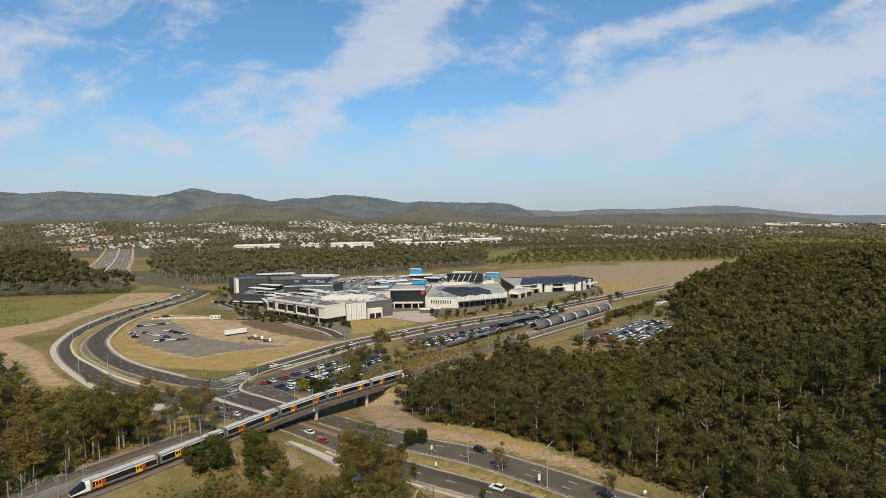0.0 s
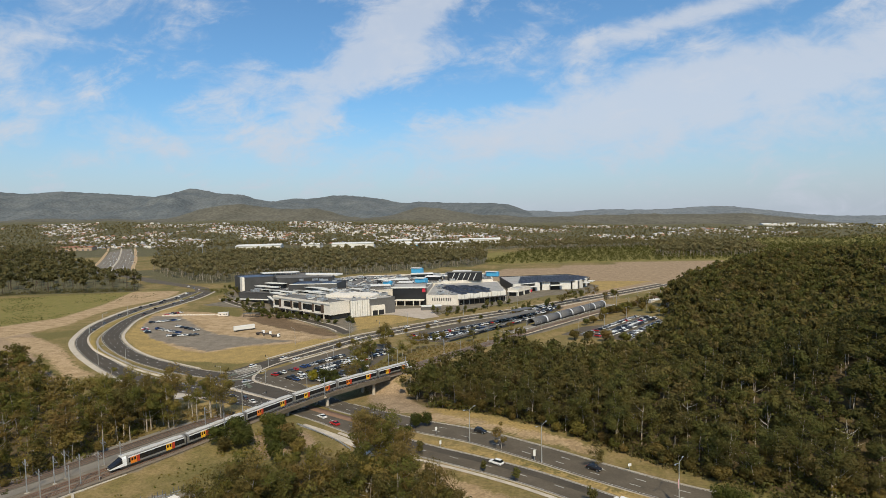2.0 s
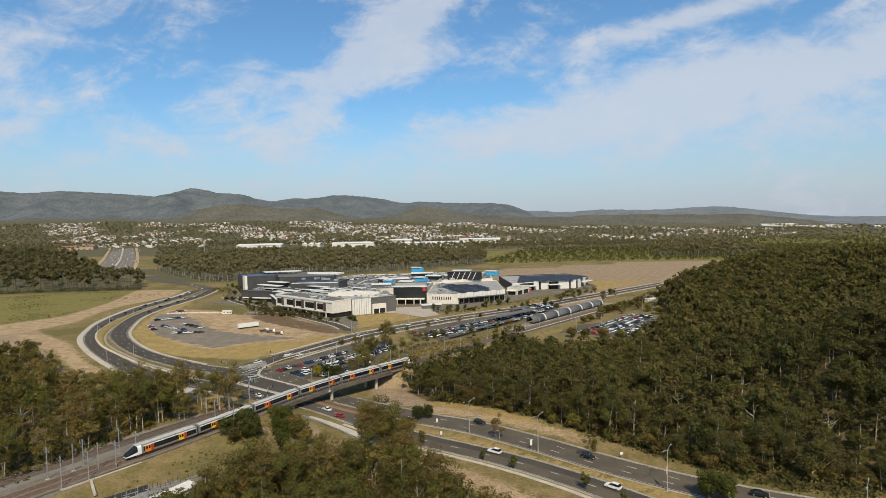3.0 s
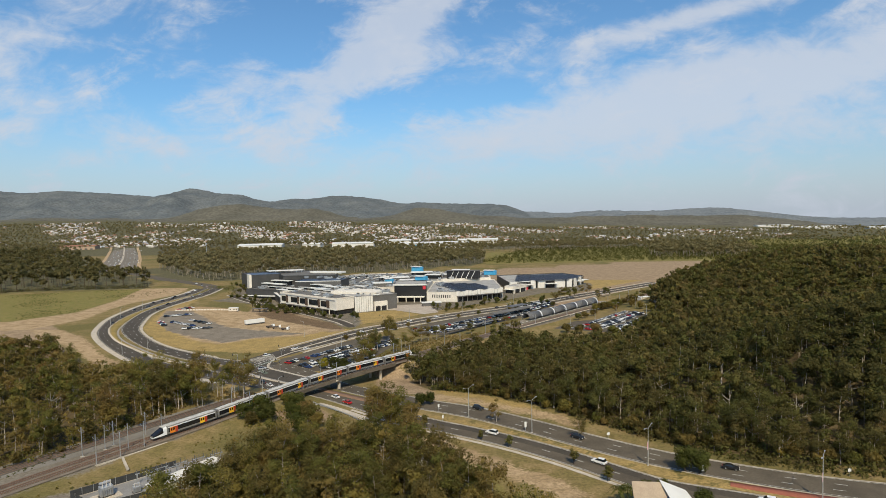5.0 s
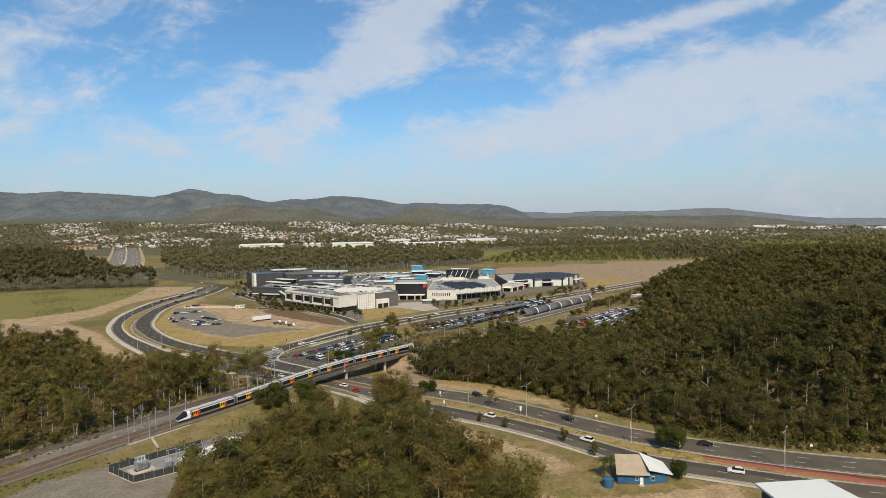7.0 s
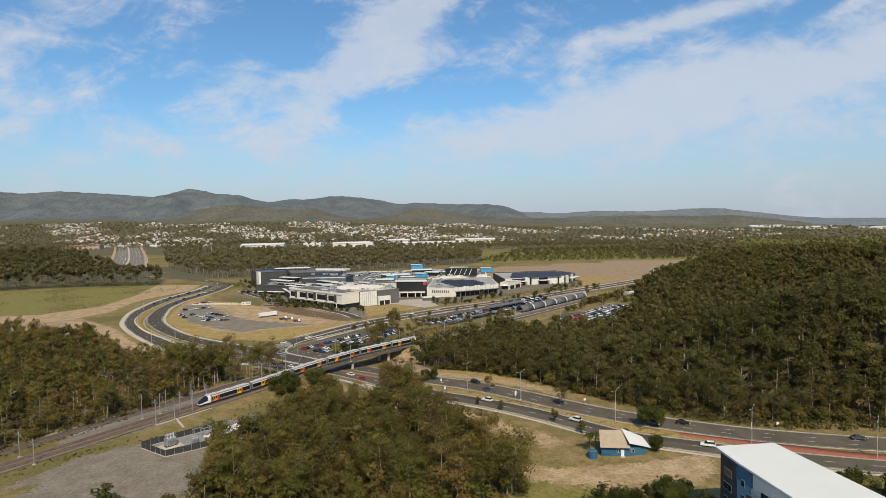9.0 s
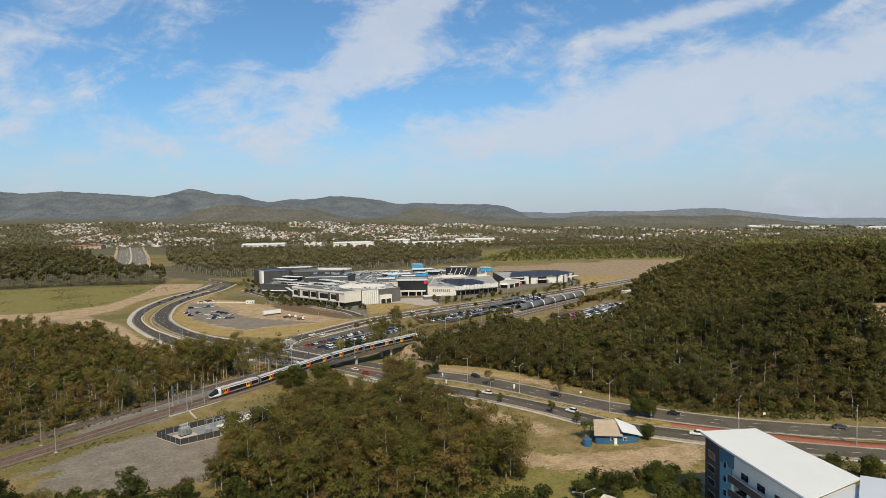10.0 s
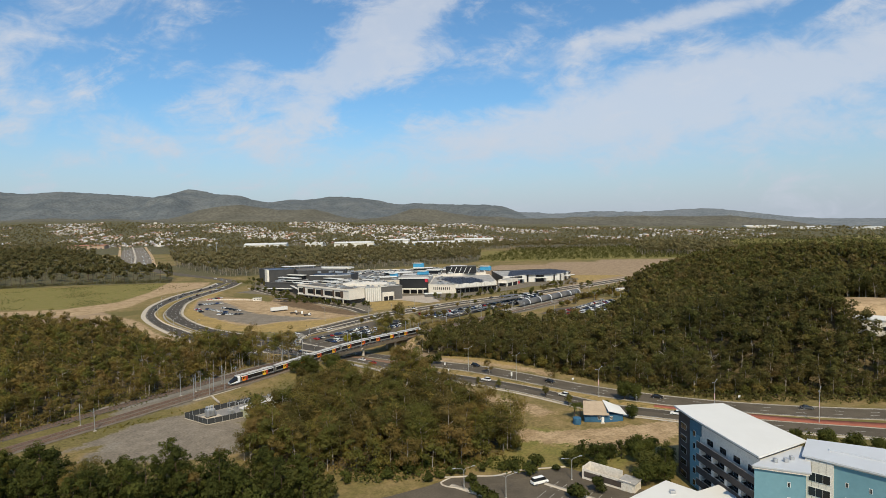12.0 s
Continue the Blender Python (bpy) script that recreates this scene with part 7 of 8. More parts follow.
def flats_wing():
    b = thing("apartment_wing", "teal and cream apartment wing with stepped white roofs", "apartment building")
    base, top = 0.2, 18.4
    part("wall", prism([(60.2, 22.6), (69.3, 19.0), (72.8, 25.2), (76.0, 32.6), (63, 24.6)], base, top - 0.2), TEAL, b, "teal rendered wall")
    part("roof", prism([(59.4, 22.0), (70.0, 18.0), (73.4, 24.8), (76.4, 33.4), (62.8, 24.9)], top, top + 0.3), WING_ROOF, b, "sheet roof greyed for shade")
    part("fascia", prism([(59.6, 22.2), (69.8, 18.3), (69.9, 18.6), (59.8, 22.5)], top - 0.5, top + 0.02), WHITE_WALL, b, "white fascia board")
    part("wall", prism([(72.8, 25.4), (76.6, 21.9), (82.7, 16.6), (95, 5.8), (104, 20), (92, 27.6), (78, 33.8), (76.2, 32.4)], base, top + 0.6), TEAL, b, "teal rendered wall")
    part("roof", prism([(71.8, 25.2), (82.6, 15.6), (95, 4.6), (105.2, 20.4), (92.6, 28.8), (78.2, 35.0)], top + 1.0, top + 1.4), WING_ROOF, b, "raised white sheet roof")
    part("clerestory", prism([(72.6, 25.4), (82.7, 16.4), (95, 5.6), (104.2, 20), (92, 27.8), (78, 34)], top + 0.5, top + 1.02), WHITE_WALL, b)
    part("roof_ridge", prism([(79, 27.6), (98, 13), (98.4, 13.6), (79.4, 28.2)], top + 1.35, top + 1.75), WING_ROOF, b, "pale roof upstand")
    part("white_column", prism([(72.4, 25.1), (76.5, 21.4), (77.2, 22.2), (73.1, 25.9)], base, top + 0.7), CREAM, b, "cream panelled stair tower")
    m, L = wall_line((72.4, 25.1), (76.5, 21.4))
    for k in range(1, 4):
        part("panel_joint", box(k * L / 4 - 0.03, -0.03, base, k * L / 4 + 0.03, 0.05, top + 0.6, 0.0, m), GREY_CLAD, b)
    for f in range(5):
        z = base + 0.2 + f * 3.35
        win = part("window", box(0.7, -0.08, z + 0.4, L - 0.5, 0.1, z + 2.5, 0.0, m), WINDOW_RIM, b, "wide stair window")
        for k in range(3):
            w = (L - 1.3) / 3
            part("pane", box(0.8 + k * w, -0.12, z + 0.5, 0.72 + (k + 1) * w, 0.06, z + 2.4, 0.0, m), GLASS_DARK, win)
    for p, q, at_list in (((60.2, 22.6), (69.3, 19.0), (6.4,)), ((76.6, 21.9), (82.7, 16.6), (2.4, 6.6))):
        m, L = wall_line(p, q)
        for a in at_list:
            for f in range(5):
                flat_window(b, m, a, base + 1.0 + f * 3.35, 0.6, 1.1, 0.05)
    for k, (x, y) in enumerate(((67.6, 23.8), (65.2, 23.6), (69.5, 25.0))):
        part("roof_vent", box(x - 0.4, y - 0.4, top + 0.35, x + 0.4, y + 0.4, top + 1.2, 0.05), METAL, b)
    return b


flats_wing()
low = thing("low_building", "low building with a white sheet roof", "building")
LOWP = [(33.8, 28), (46, 38), (51.8, 32.2), (57.6, 36), (61, 27), (50, 6), (36, 8)]
part("wall", prism(LOWP, 0, 6.6), CREAM, low)
part("roof", prism([(32.6, 28), (46, 39.2), (51.8, 33.4), (58.2, 37), (62, 26.6), (50.4, 5), (35, 7)], 6.8, 7.2), WHITE_ROOF, low, "white ribbed sheet roof")
for x, y in ((45.4, 32.2), (48.6, 27.4)):
    part("roof_vent", box(x - 0.6, y - 0.5, 7.15, x + 0.6, y + 0.5, 7.9, 0.05), METAL, low, "square roof vent")
bins = thing("bin_store", "white walled bin store with curved dark panels", "bin store", "", pose(27.7, 54.9, 0.4, 0, 0, math.degrees(math.atan2(-9.4, 12.2))))
part("wall", box(0, -0.2, 0, 14.4, 0.0, 2.9), WHITE_WALL, bins), part("wall", box(0, 0, 0, 0.2, 4.6, 3.4), WHITE_WALL, bins)
part("wall", box(0, 4.4, 0, 10, 4.6, 3.4), WHITE_WALL, bins), part("dark_panel", box(0.6, -0.24, 0.7, 12.2, -0.19, 2.3), BROWN_CLAD, bins, "dark slatted panel")
part("shed", box(11, 0, 0, 15.4, 4.0, 2.6), WHITE_WALL, bins), part("shed_roof", box(10.8, -0.4, 2.6, 15.7, 4.3, 2.75, 0, pose(0, 0, 0, 0, 0, 0)), PALE_ROOF, bins)
for a in (11.7, 13.5):
    part("door", box(a, -0.26, 0.1, a + 1.3, -0.2, 2.2), CREAM, bins)
# islands, kerbs and bay lines of the flats' car park
for pts, w in (([(-9.5, 50.5), (-2, 45.5), (6, 40)], 1.6), ([(16.8, 51.4), (26, 44.5), (33, 39)], 1.2), ([(-12, 55.5), (-4, 56.2), (3.5, 56.6), (10, 60), (24, 62.5)], 0.5), ([(-10, 55), (-12.5, 52), (-10.5, 49.6), (-6, 49.0)], 0.5)):
    ribbon("car_park_kerb", pts, w, CONCRETE, 0.1, label="pale concrete kerb in the car park", category="kerb", thick=0.16, step=1.5)
for k in range(7):
    x, y = 17.8 + k * 2.1, 48.6 - k * 1.55
    ribbon("bay_line", [(x, y), (x + 2.9, y + 4.0)], 0.12, PAINT_LINE, 0.13, kind="stuff", label="white painted parking bay line", category="parking line", step=1.5)
    ribbon("bay_line", [(x - 1.2, y - 1.6), (x - 4.0, y - 5.6)], 0.12, PAINT_LINE, 0.13, kind="stuff", label="white painted parking bay line", category="parking line", step=1.5)

# ---- small blue house ----
hut = thing("blue_house", "small blue timber house with tan and white roofs", "house")
HB = 0.4
BOARD = material("blue weatherboard", (0.045, 0.125, 0.215), (0.035, 0.10, 0.175), 0.7, 0.8, 8)
TAN_ROOF = material("tan sheet roof", (0.42, 0.33, 0.235), (0.36, 0.28, 0.20), 0.6, 0.5, 8)
part("wall", prism([(36.4, 100.2), (44.4, 99.8), (45.0, 106), (37, 106.4)], HB, HB + 3.2), BOARD, hut)
part("wall", prism([(44.4, 99.8), (50.2, 101.2), (50.6, 106), (45.0, 106)], HB, HB + 2.7), BOARD, hut)
for k in range(14):
    part("weatherboard", box(36.3, 99.72, HB + 0.1 + k * 0.22, 44.3, 99.8, HB + 0.26 + k * 0.22, 0.0, pose(0, 0.3, 0)), BOARD, hut)


def slab_roof(corners, t=0.12):
    bm = bmesh.new()
    lo, hi = [bm.verts.new(c) for c in corners], [bm.verts.new((c[0], c[1], c[2] + t)) for c in corners]
    bm.faces.new(lo[::-1]), bm.faces.new(hi)
    for i in range(4):
        bm.faces.new((lo[i], lo[(i + 1) % 4], hi[(i + 1) % 4], hi[i]))
    return bm


part("roof", slab_roof([(35.8, 99.2, HB + 3.0), (44.9, 98.8, HB + 3.0), (44.4, 106.8, HB + 5.6), (37.0, 107.2, HB + 5.6)]), TAN_ROOF, hut, "tan sheet metal roof")
part("roof", slab_roof([(44.6, 99.0, HB + 4.4), (51.4, 100.4, HB + 2.6), (50.6, 107.2, HB + 3.4), (44.0, 107.4, HB + 6.0)]), WHITE_ROOF, hut, "white sheet metal roof")
part("gable", prism([(44.3, 99.9), (44.6, 99.9), (44.9, 106), (44.6, 106)], HB + 2.6, HB + 4.2), BOARD, hut)
mh, _ = wall_line((36.4, 100.2), (44.4, 99.8))
flat_window(hut, mh, 4.6, HB + 1.2, 1.0, 1.2, 0.12)
part("door", box(5.9, -0.14, HB + 0.1, 6.8, 0.1, HB + 2.2, 0.0, mh), WINDOW_RIM, hut, "white door")
mh2, _ = wall_line((44.4, 99.8), (50.2, 101.2))
flat_window(hut, mh2, 0.9, HB + 1.1, 1.1, 1.2, 0.1)
part("step", box(5.6, -1.4, HB - 0.3, 7.2, 0.0, HB + 0.12, 0.0, mh), CONCRETE, hut)
tank = thing("water_tank", "dark blue round water tank beside the house", "water tank", "", pose(33.4, 98.8, 0.3))
part("shell", tube([(0, 0, 0), (0, 0, 2.3)], [1.45, 1.45], 18), BOARD, tank, "", None, False)
part("lid", tube([(0, 0, 2.3), (0, 0, 2.6)], [1.5, 0.4], 18), BOARD, tank)
for k in range(5):
    part("hoop", tube([(0, 0, 0.3 + k * 0.42), (0, 0, 0.36 + k * 0.42)], [1.49, 1.49], 18), BOARD, tank)

# ---- substation ----
FENCE_DARK = material("dark mesh fence", (0.055, 0.058, 0.06), (0.04, 0.042, 0.044), 0.7, 0.5, 10)
YARD = [(-116, 107), (-103.5, 99.8), (-95.2, 106.6), (-80.5, 120), (-86, 130.5), (-97, 128)]
sheet("substation_yard", YARD, material("yard gravel", (0.25, 0.245, 0.24), (0.20, 0.195, 0.19), 0.95, 0.3, 16), 0.09, "grey gravel yard of a substation", "yard", step=4)
fence = thing("security_fence", "dark panelled security fence on a pale kerb", "fence")
for p, q in ((YARD[0], YARD[1]), (YARD[1], YARD[2]), (YARD[2], (-91, 110.4)), (YARD[0], YARD[5])):
    m, L = wall_line(p, q)
    zb = gz(*p)
    n = max(2, int(L / 2.6))
    for k in range(n):
        part("fence_panel", box(k * L / n + 0.05, -0.03, zb + 0.25, (k + 1) * L / n - 0.05, 0.03, zb + 2.3, 0.0, m), FENCE_DARK, fence)
    for k in range(n + 1):
        part("post", box(k * L / n - 0.05, -0.05, zb, k * L / n + 0.05, 0.05, zb + 2.5, 0.0, m), METAL, fence)
    part("kerb", box(0, -0.2, zb - 0.2, L, 0.2, zb + 0.22, 0.0, m), CONCRETE, fence)
pad = thing("transformer_pad", "pale concrete slab under a transformer", "concrete slab", "", pose(-106.5, 108.4, gz(-106, 108), 0, 0, 52))
part("slab", box(-3.4, -2.6, -0.2, 3.4, 2.6, 0.4, 0.05), CONCRETE, pad)


def transformer(x, y, yaw, s=1.0, lift=0.4):
    t = thing("transformer", "grey transformer with cooling fins and bushings", "transformer", "switchyard gear", pose(x, y, gz(x, y) + lift, 0, 0, yaw) @ Matrix.Diagonal((s, s, s, 1)))
    part("tank", box(-1.3, -0.9, 0.2, 1.3, 0.9, 2.3, 0.08), METAL, t)
    for k in range(6):
        part("fin", box(-1.2 + k * 0.42, -1.3, 0.5, -1.1 + k * 0.42, 1.3, 2.0), METAL, t)
    part("conservator", tube([(-1.2, 0.5, 2.9), (1.2, 0.5, 2.9)], [0.3, 0.3], 10), METAL, t)
    for k in range(3):
        part("bushing", tube([(-0.8 + k * 0.8, -0.3, 2.2), (-0.8 + k * 0.8, -0.5, 3.6)], [0.16, 0.05], 8), WHITE_WALL, t)
    part("skid", box(-1.5, -0.8, 0, 1.5, 0.8, 0.2), DARK_CLAD, t)
    return t


transformer(-106.5, 108.4, 52, 1.25)
for k in range(4):
    transformer(-99.5 + k * 4.2, 111.5 + k * 4.4, 45, 0.75, 0.1)


def switch_frame(x, y, yaw):
    t = thing("switch_frame", "galvanised switchgear frame with insulators", "switchgear", "switchyard gear", pose(x, y, gz(x, y), 0, 0, yaw))
    for s in (-1.2, 1.2):
        part("post", box(s - 0.1, -0.1, 0, s + 0.1, 0.1, 3.4), METAL, t)
    part("beam", box(-1.8, -0.1, 3.3, 1.8, 0.1, 3.5), METAL, t)
    for k in (-1.3, 0, 1.3):
        part("insulator", tube([(k, 0, 3.5), (k, 0, 4.7)], [0.13, 0.09], 8), GREY_CLAD, t)
    return t


for k in range(9):
    switch_frame(-101 + k * 2.0 + (k % 2) * 1.3, 116.5 + k * 1.75 - (k % 2) * 1.0, 45)
relay = thing("relay_building", "long pale green relay building with flat roof", "building", "", pose(-94.2, 108.6, gz(-94, 110), 0, 0, 62))
part("wall", box(0, -3.4, 0, 21, 0.4, 3.3, 0.04), material("pale green panel", (0.36, 0.36, 0.25), (0.31, 0.31, 0.21), 0.7, 0.4, 8), relay)
part("roof", box(-0.4, -3.8, 3.3, 21.4, 0.8, 3.65), CREAM, relay, "pale flat roof")
for a in (2.0, 6.5, 12.0):
    part("door", box(a, -3.46, 0.1, a + 1.1, -3.38, 2.2), GREY_CLAD, relay)
trough = thing("cable_trough", "pale concrete cable trough beside the tracks", "cable trough")
for p, q in (((-122.4, 127), (-110, 146)), ((-118.2, 133.6), (-110.4, 124.4))):
    m, L = wall_line(p, q)
    n = int(L / 1.5)
    for k in range(n):
        part("cover", box(k * L / n, -0.35, gz(*p) - 0.1, (k + 1) * L / n - 0.04, 0.35, gz(*p) + 0.42, 0.0, m), CONCRETE, trough)
buffer = thing("buffer_stop", "dark steel buffer stop ending the siding", "buffer stop", "", pose(-102.3, 202.6, gz(-102.3, 202.6) + 0.4, 0, 0, 57))
part("beam", box(-0.2, -1.3, 0.7, 0.2, 1.3, 1.2, 0.04), DARK_CLAD, buffer)
for s in (-0.9, 0.9):
    part("leg", box(-1.2, s - 0.1, -0.3, 0.1, s + 0.1, 0.9), DARK_CLAD, buffer)

# ---- gravel ground inside the loop ----
trailer = thing("site_trailer", "long white box trailer on bare ground", "trailer", "", pose(-187, 393.2, gz(-187, 393) + 0.05, 0, 0, 41))
part("box", box(0, -1.3, 1.0, 15.3, 1.3, 3.9, 0.05), WHITE_ROOF, trailer), part("chassis", box(0.4, -1.0, 0.5, 15, 1.0, 1.0), DARK_CLAD, trailer)
for wx in (1.6, 2.8, 12.6, 13.8):
    for wy in (-1.1, 1.1):
        part("wheel", tube([(wx, wy - 0.13, 0.5), (wx, wy + 0.13, 0.5)], [0.5, 0.5], 10), TYRE, trailer)
office2 = thing("site_office", "small white portable site office", "site office", "", pose(-222, 452, gz(-222, 452), 0, 0, 12))
part("wall", box(-4, -1.5, 0.3, 4, 1.5, 3.0, 0.04), WHITE_WALL, office2), part("roof", box(-4.3, -1.8, 3.0, 4.3, 1.8, 3.2), WHITE_ROOF, office2)
for a in (-2.8, 0.2, 2.2):
    part("window", box(a, -1.56, 1.3, a + 1.0, -1.48, 2.2), GLASS_DARK, office2)
part("foundation", box(-3.6, -1.2, -0.5, 3.6, 1.2, 0.3), DARK_CLAD, office2)
shed = thing("open_shelter", "open grey shelter by the access road", "shelter", "", pose(-200, 457, gz(-200, 457), 0, 0, 0))
part("roof", box(-7, -2, 3.0, 7, 2, 3.25), GREY_ROOF, shed)
for a in (-6.5, 0, 6.5):
    part("post", box(a - 0.12, -1.6, -0.6, a + 0.12, -1.4, 3.0), DARK_CLAD, shed), part("post", box(a - 0.12, 1.4, -0.6, a + 0.12, 1.6, 3.0), DARK_CLAD, shed)
barrier = thing("barrier_fence", "row of pale water-filled site barriers", "barrier")
for k in range(22):
    f = k / 21
    x, y = -264 + 42 * f, 433.5 + 22.5 * f
    part("barrier_block", box(-0.85, -0.3, 0, 0.85, 0.3, 1.0, 0.06, pose(x, y, gz(x, y), 0, 0, 28)), WHITE_WALL, barrier)
for x, y, yaw in ((-157, 380, 20), (-148, 373, -10), (-163, 383, 50)):
    t = thing("flatbed_truck", "small tipper truck parked on bare ground", "truck", "trucks on the bare ground", pose(x, y, gz(x, y), 0, 0, yaw))
    part("cab", box(1.6, -1.0, 0.6, 3.2, 1.0, 2.5, 0.12), WHITE_PAINT, t), part("tray", box(-3.0, -1.1, 0.9, 1.5, 1.1, 1.7, 0.04), BROWN_CLAD, t)
    part("windscreen", box(3.0, -0.85, 1.6, 3.24, 0.85, 2.3), GLASS_DARK, t)
    for wx in (-2.0, 2.3):
        for wy in (-0.95, 0.95):
            part("wheel", tube([(wx, wy - 0.14, 0.42), (wx, wy + 0.14, 0.42)], [0.42, 0.42], 10), TYRE, t)

# ---- hilltop works ----
works = thing("hilltop_works", "pale industrial building behind hilltop trees", "building", "", pose(181, 158.5, gz(181, 158.5) - 1.2, 0, 0, -30))
part("wall", box(-14, -6, 0, 14, 6, 7, 0.05), WHITE_WALL, works), part("roof", box(-14.5, -6.5, 7, 14.5, 6.5, 7.4), WHITE_ROOF, works)
for k in range(6):
    part("window", box(-12 + k * 4.2, -6.06, 2.6, -9.8 + k * 4.2, -5.95, 4.4), GLASS_DARK, works)
box_shed = thing("white_shed", "white flat-roofed shed beside the railway", "shed", "", pose(146, 505, -5.6, 0, 0, 30))
part("wall", box(-6, -3, 0, 6, 3, 4.0, 0.05), WHITE_WALL, box_shed), part("roof", box(-6.3, -3.3, 4.0, 6.3, 3.3, 4.25), WHITE_ROOF, box_shed)
part("door", box(-2, -3.06, 0, 1.5, -2.98, 3.0), GREY_CLAD, box_shed)


# ---- town in the distance ----
HOUSE_WALLS = [material("pale house wall", (0.62, 0.58, 0.52), (0.52, 0.48, 0.43), 0.8, 0.3, 6, spread=0.2), material("tan brick wall", (0.40, 0.30, 0.22), (0.34, 0.25, 0.18), 0.85, 0.3, 6, spread=0.2)]
HOUSE_ROOFS = [material("white house roof", (0.58, 0.57, 0.55), (0.48, 0.47, 0.455), 0.5, 0.2, 6, spread=0.15), material("grey house roof", (0.26, 0.26, 0.27), (0.20, 0.20, 0.21), 0.6, 0.2, 6, spread=0.2),
               material("terracotta roof", (0.34, 0.17, 0.11), (0.28, 0.13, 0.085), 0.7, 0.2, 6, spread=0.2), material("beige house roof", (0.50, 0.45, 0.38), (0.42, 0.38, 0.32), 0.6, 0.2, 6, spread=0.2)]


def house_arrays(w, d, h, r, wing):
    """Walls and hipped roof of a house as corner lists."""
    wv, wf, rv, rf = [], [], [], []
    for x0, y0, x1, y1 in ((-w / 2, -d / 2, w / 2, d / 2), *(((w / 2 - 7, -d / 2 - 4.5, w / 2, -d / 2 + 2),) if wing else ())):
        k = len(wv)
        wv += [(x0, y0, 0), (x1, y0, 0), (x1, y1, 0), (x0, y1, 0), (x0, y0, h), (x1, y0, h), (x1, y1, h), (x0, y1, h)]
        wf += [(k, k + 1, k + 5, k + 4), (k + 1, k + 2, k + 6, k + 5), (k + 2, k + 3, k + 7, k + 6), (k + 3, k, k + 4, k + 7)]
        e, j = 0.7, len(rv)
        ins = min(x1 - x0, y1 - y0) / 2
        if x1 - x0 >= y1 - y0:
            ridge = [(x0 + ins, (y0 + y1) / 2, h + r), (x1 - ins, (y0 + y1) / 2, h + r)]
            faces = [(0, 1, 5, 4), (1, 2, 5), (2, 3, 4, 5), (3, 0, 4)]
        else:
            ridge = [((x0 + x1) / 2, y0 + ins, h + r), ((x0 + x1) / 2, y1 - ins, h + r)]
            faces = [(0, 1, 4), (1, 2, 5, 4), (2, 3, 5), (3, 0, 4, 5)]
        rv += [(x0 - e, y0 - e, h - 0.1), (x1 + e, y0 - e, h - 0.1), (x1 + e, y1 + e, h - 0.1), (x0 - e, y1 + e, h - 0.1), *ridge]
        rf += [tuple(j + q for q in f) for f in faces]
    return wv, wf, rv, rf


HOUSES = []
for w, d, h, r, wing in ((17, 11, 3.0, 2.6, True), (14, 10, 5.6, 2.4, False), (20, 12, 3.0, 3.0, True), (15, 12, 5.8, 2.6, True)):
    wv, wf, rv, rf = house_arrays(w, d, h, r, wing)
    wins = bmesh.new()
    for k in range(4):
        add_box(wins, -w / 2 + 1.5 + k * (w - 3) / 4, -d / 2 - 0.08, 1.0, -w / 2 + 3.1 + k * (w - 3) / 4, -d / 2 + 0.1, 2.2)
        if h > 4:
            add_box(wins, -w / 2 + 1.5 + k * (w - 3) / 4, -d / 2 - 0.08, 3.7, -w / 2 + 3.1 + k * (w - 3) / 4, -d / 2 + 0.1, 4.9)
    HOUSES.append(([mesh_from("wall", wv, wf, m) for m in HOUSE_WALLS], [mesh_from("roof", rv, rf, m) for m in HOUSE_ROOFS], bm_mesh("window", wins, GLASS_DARK), (wv, wf, rv, rf)))
ROOF_NAMES = ["white", "grey", "terracotta", "beige"]
TOWN = [(-1700, 1690), (-1400, 1580), (-900, 1540), (-420, 1560), (60, 1600), (430, 1620), (700, 1720), (980, 1900), (1150, 2200), (1050, 2350), (300, 2450), (-500, 2500), (-1300, 2500), (-2000, 2500), (-2000, 2100)]
spots = scatter(RNG, TOWN, 22, 0.42)
dense = wobble(spots[:, 0], spots[:, 1], 95, 9.0) + 0.35 * wobble(spots[:, 0], spots[:, 1], 300, 3.0)
spots = spots[(dense > 0.02) & (RNG.random(len(spots)) < 0.72)]
order = np.argsort(spots[:, 1])
spots = spots[order]
near_town, far_town = spots[:170], spots[170:]
for x, y in near_town:
    walls, roofs, wins, _ = HOUSES[int(RNG.integers(4))]
    rk = int(RNG.choice(4, p=[0.32, 0.30, 0.13, 0.25]))
    t = thing("house", f"detached house with a {ROOF_NAMES[rk]} hipped roof", "house", "houses of the town", Matrix.LocRotScale((x, y, gz(x, y) - 0.3), Euler((0, 0, RNG.choice([0, 1.57, 0.5, 2.2]) + RNG.normal() * 0.15)), (0.9, 0.9, 1.0)))
    part("wall", walls[int(RNG.integers(2))], None, t), part("roof", roofs[rk], None, t), part("window", wins, None, t)


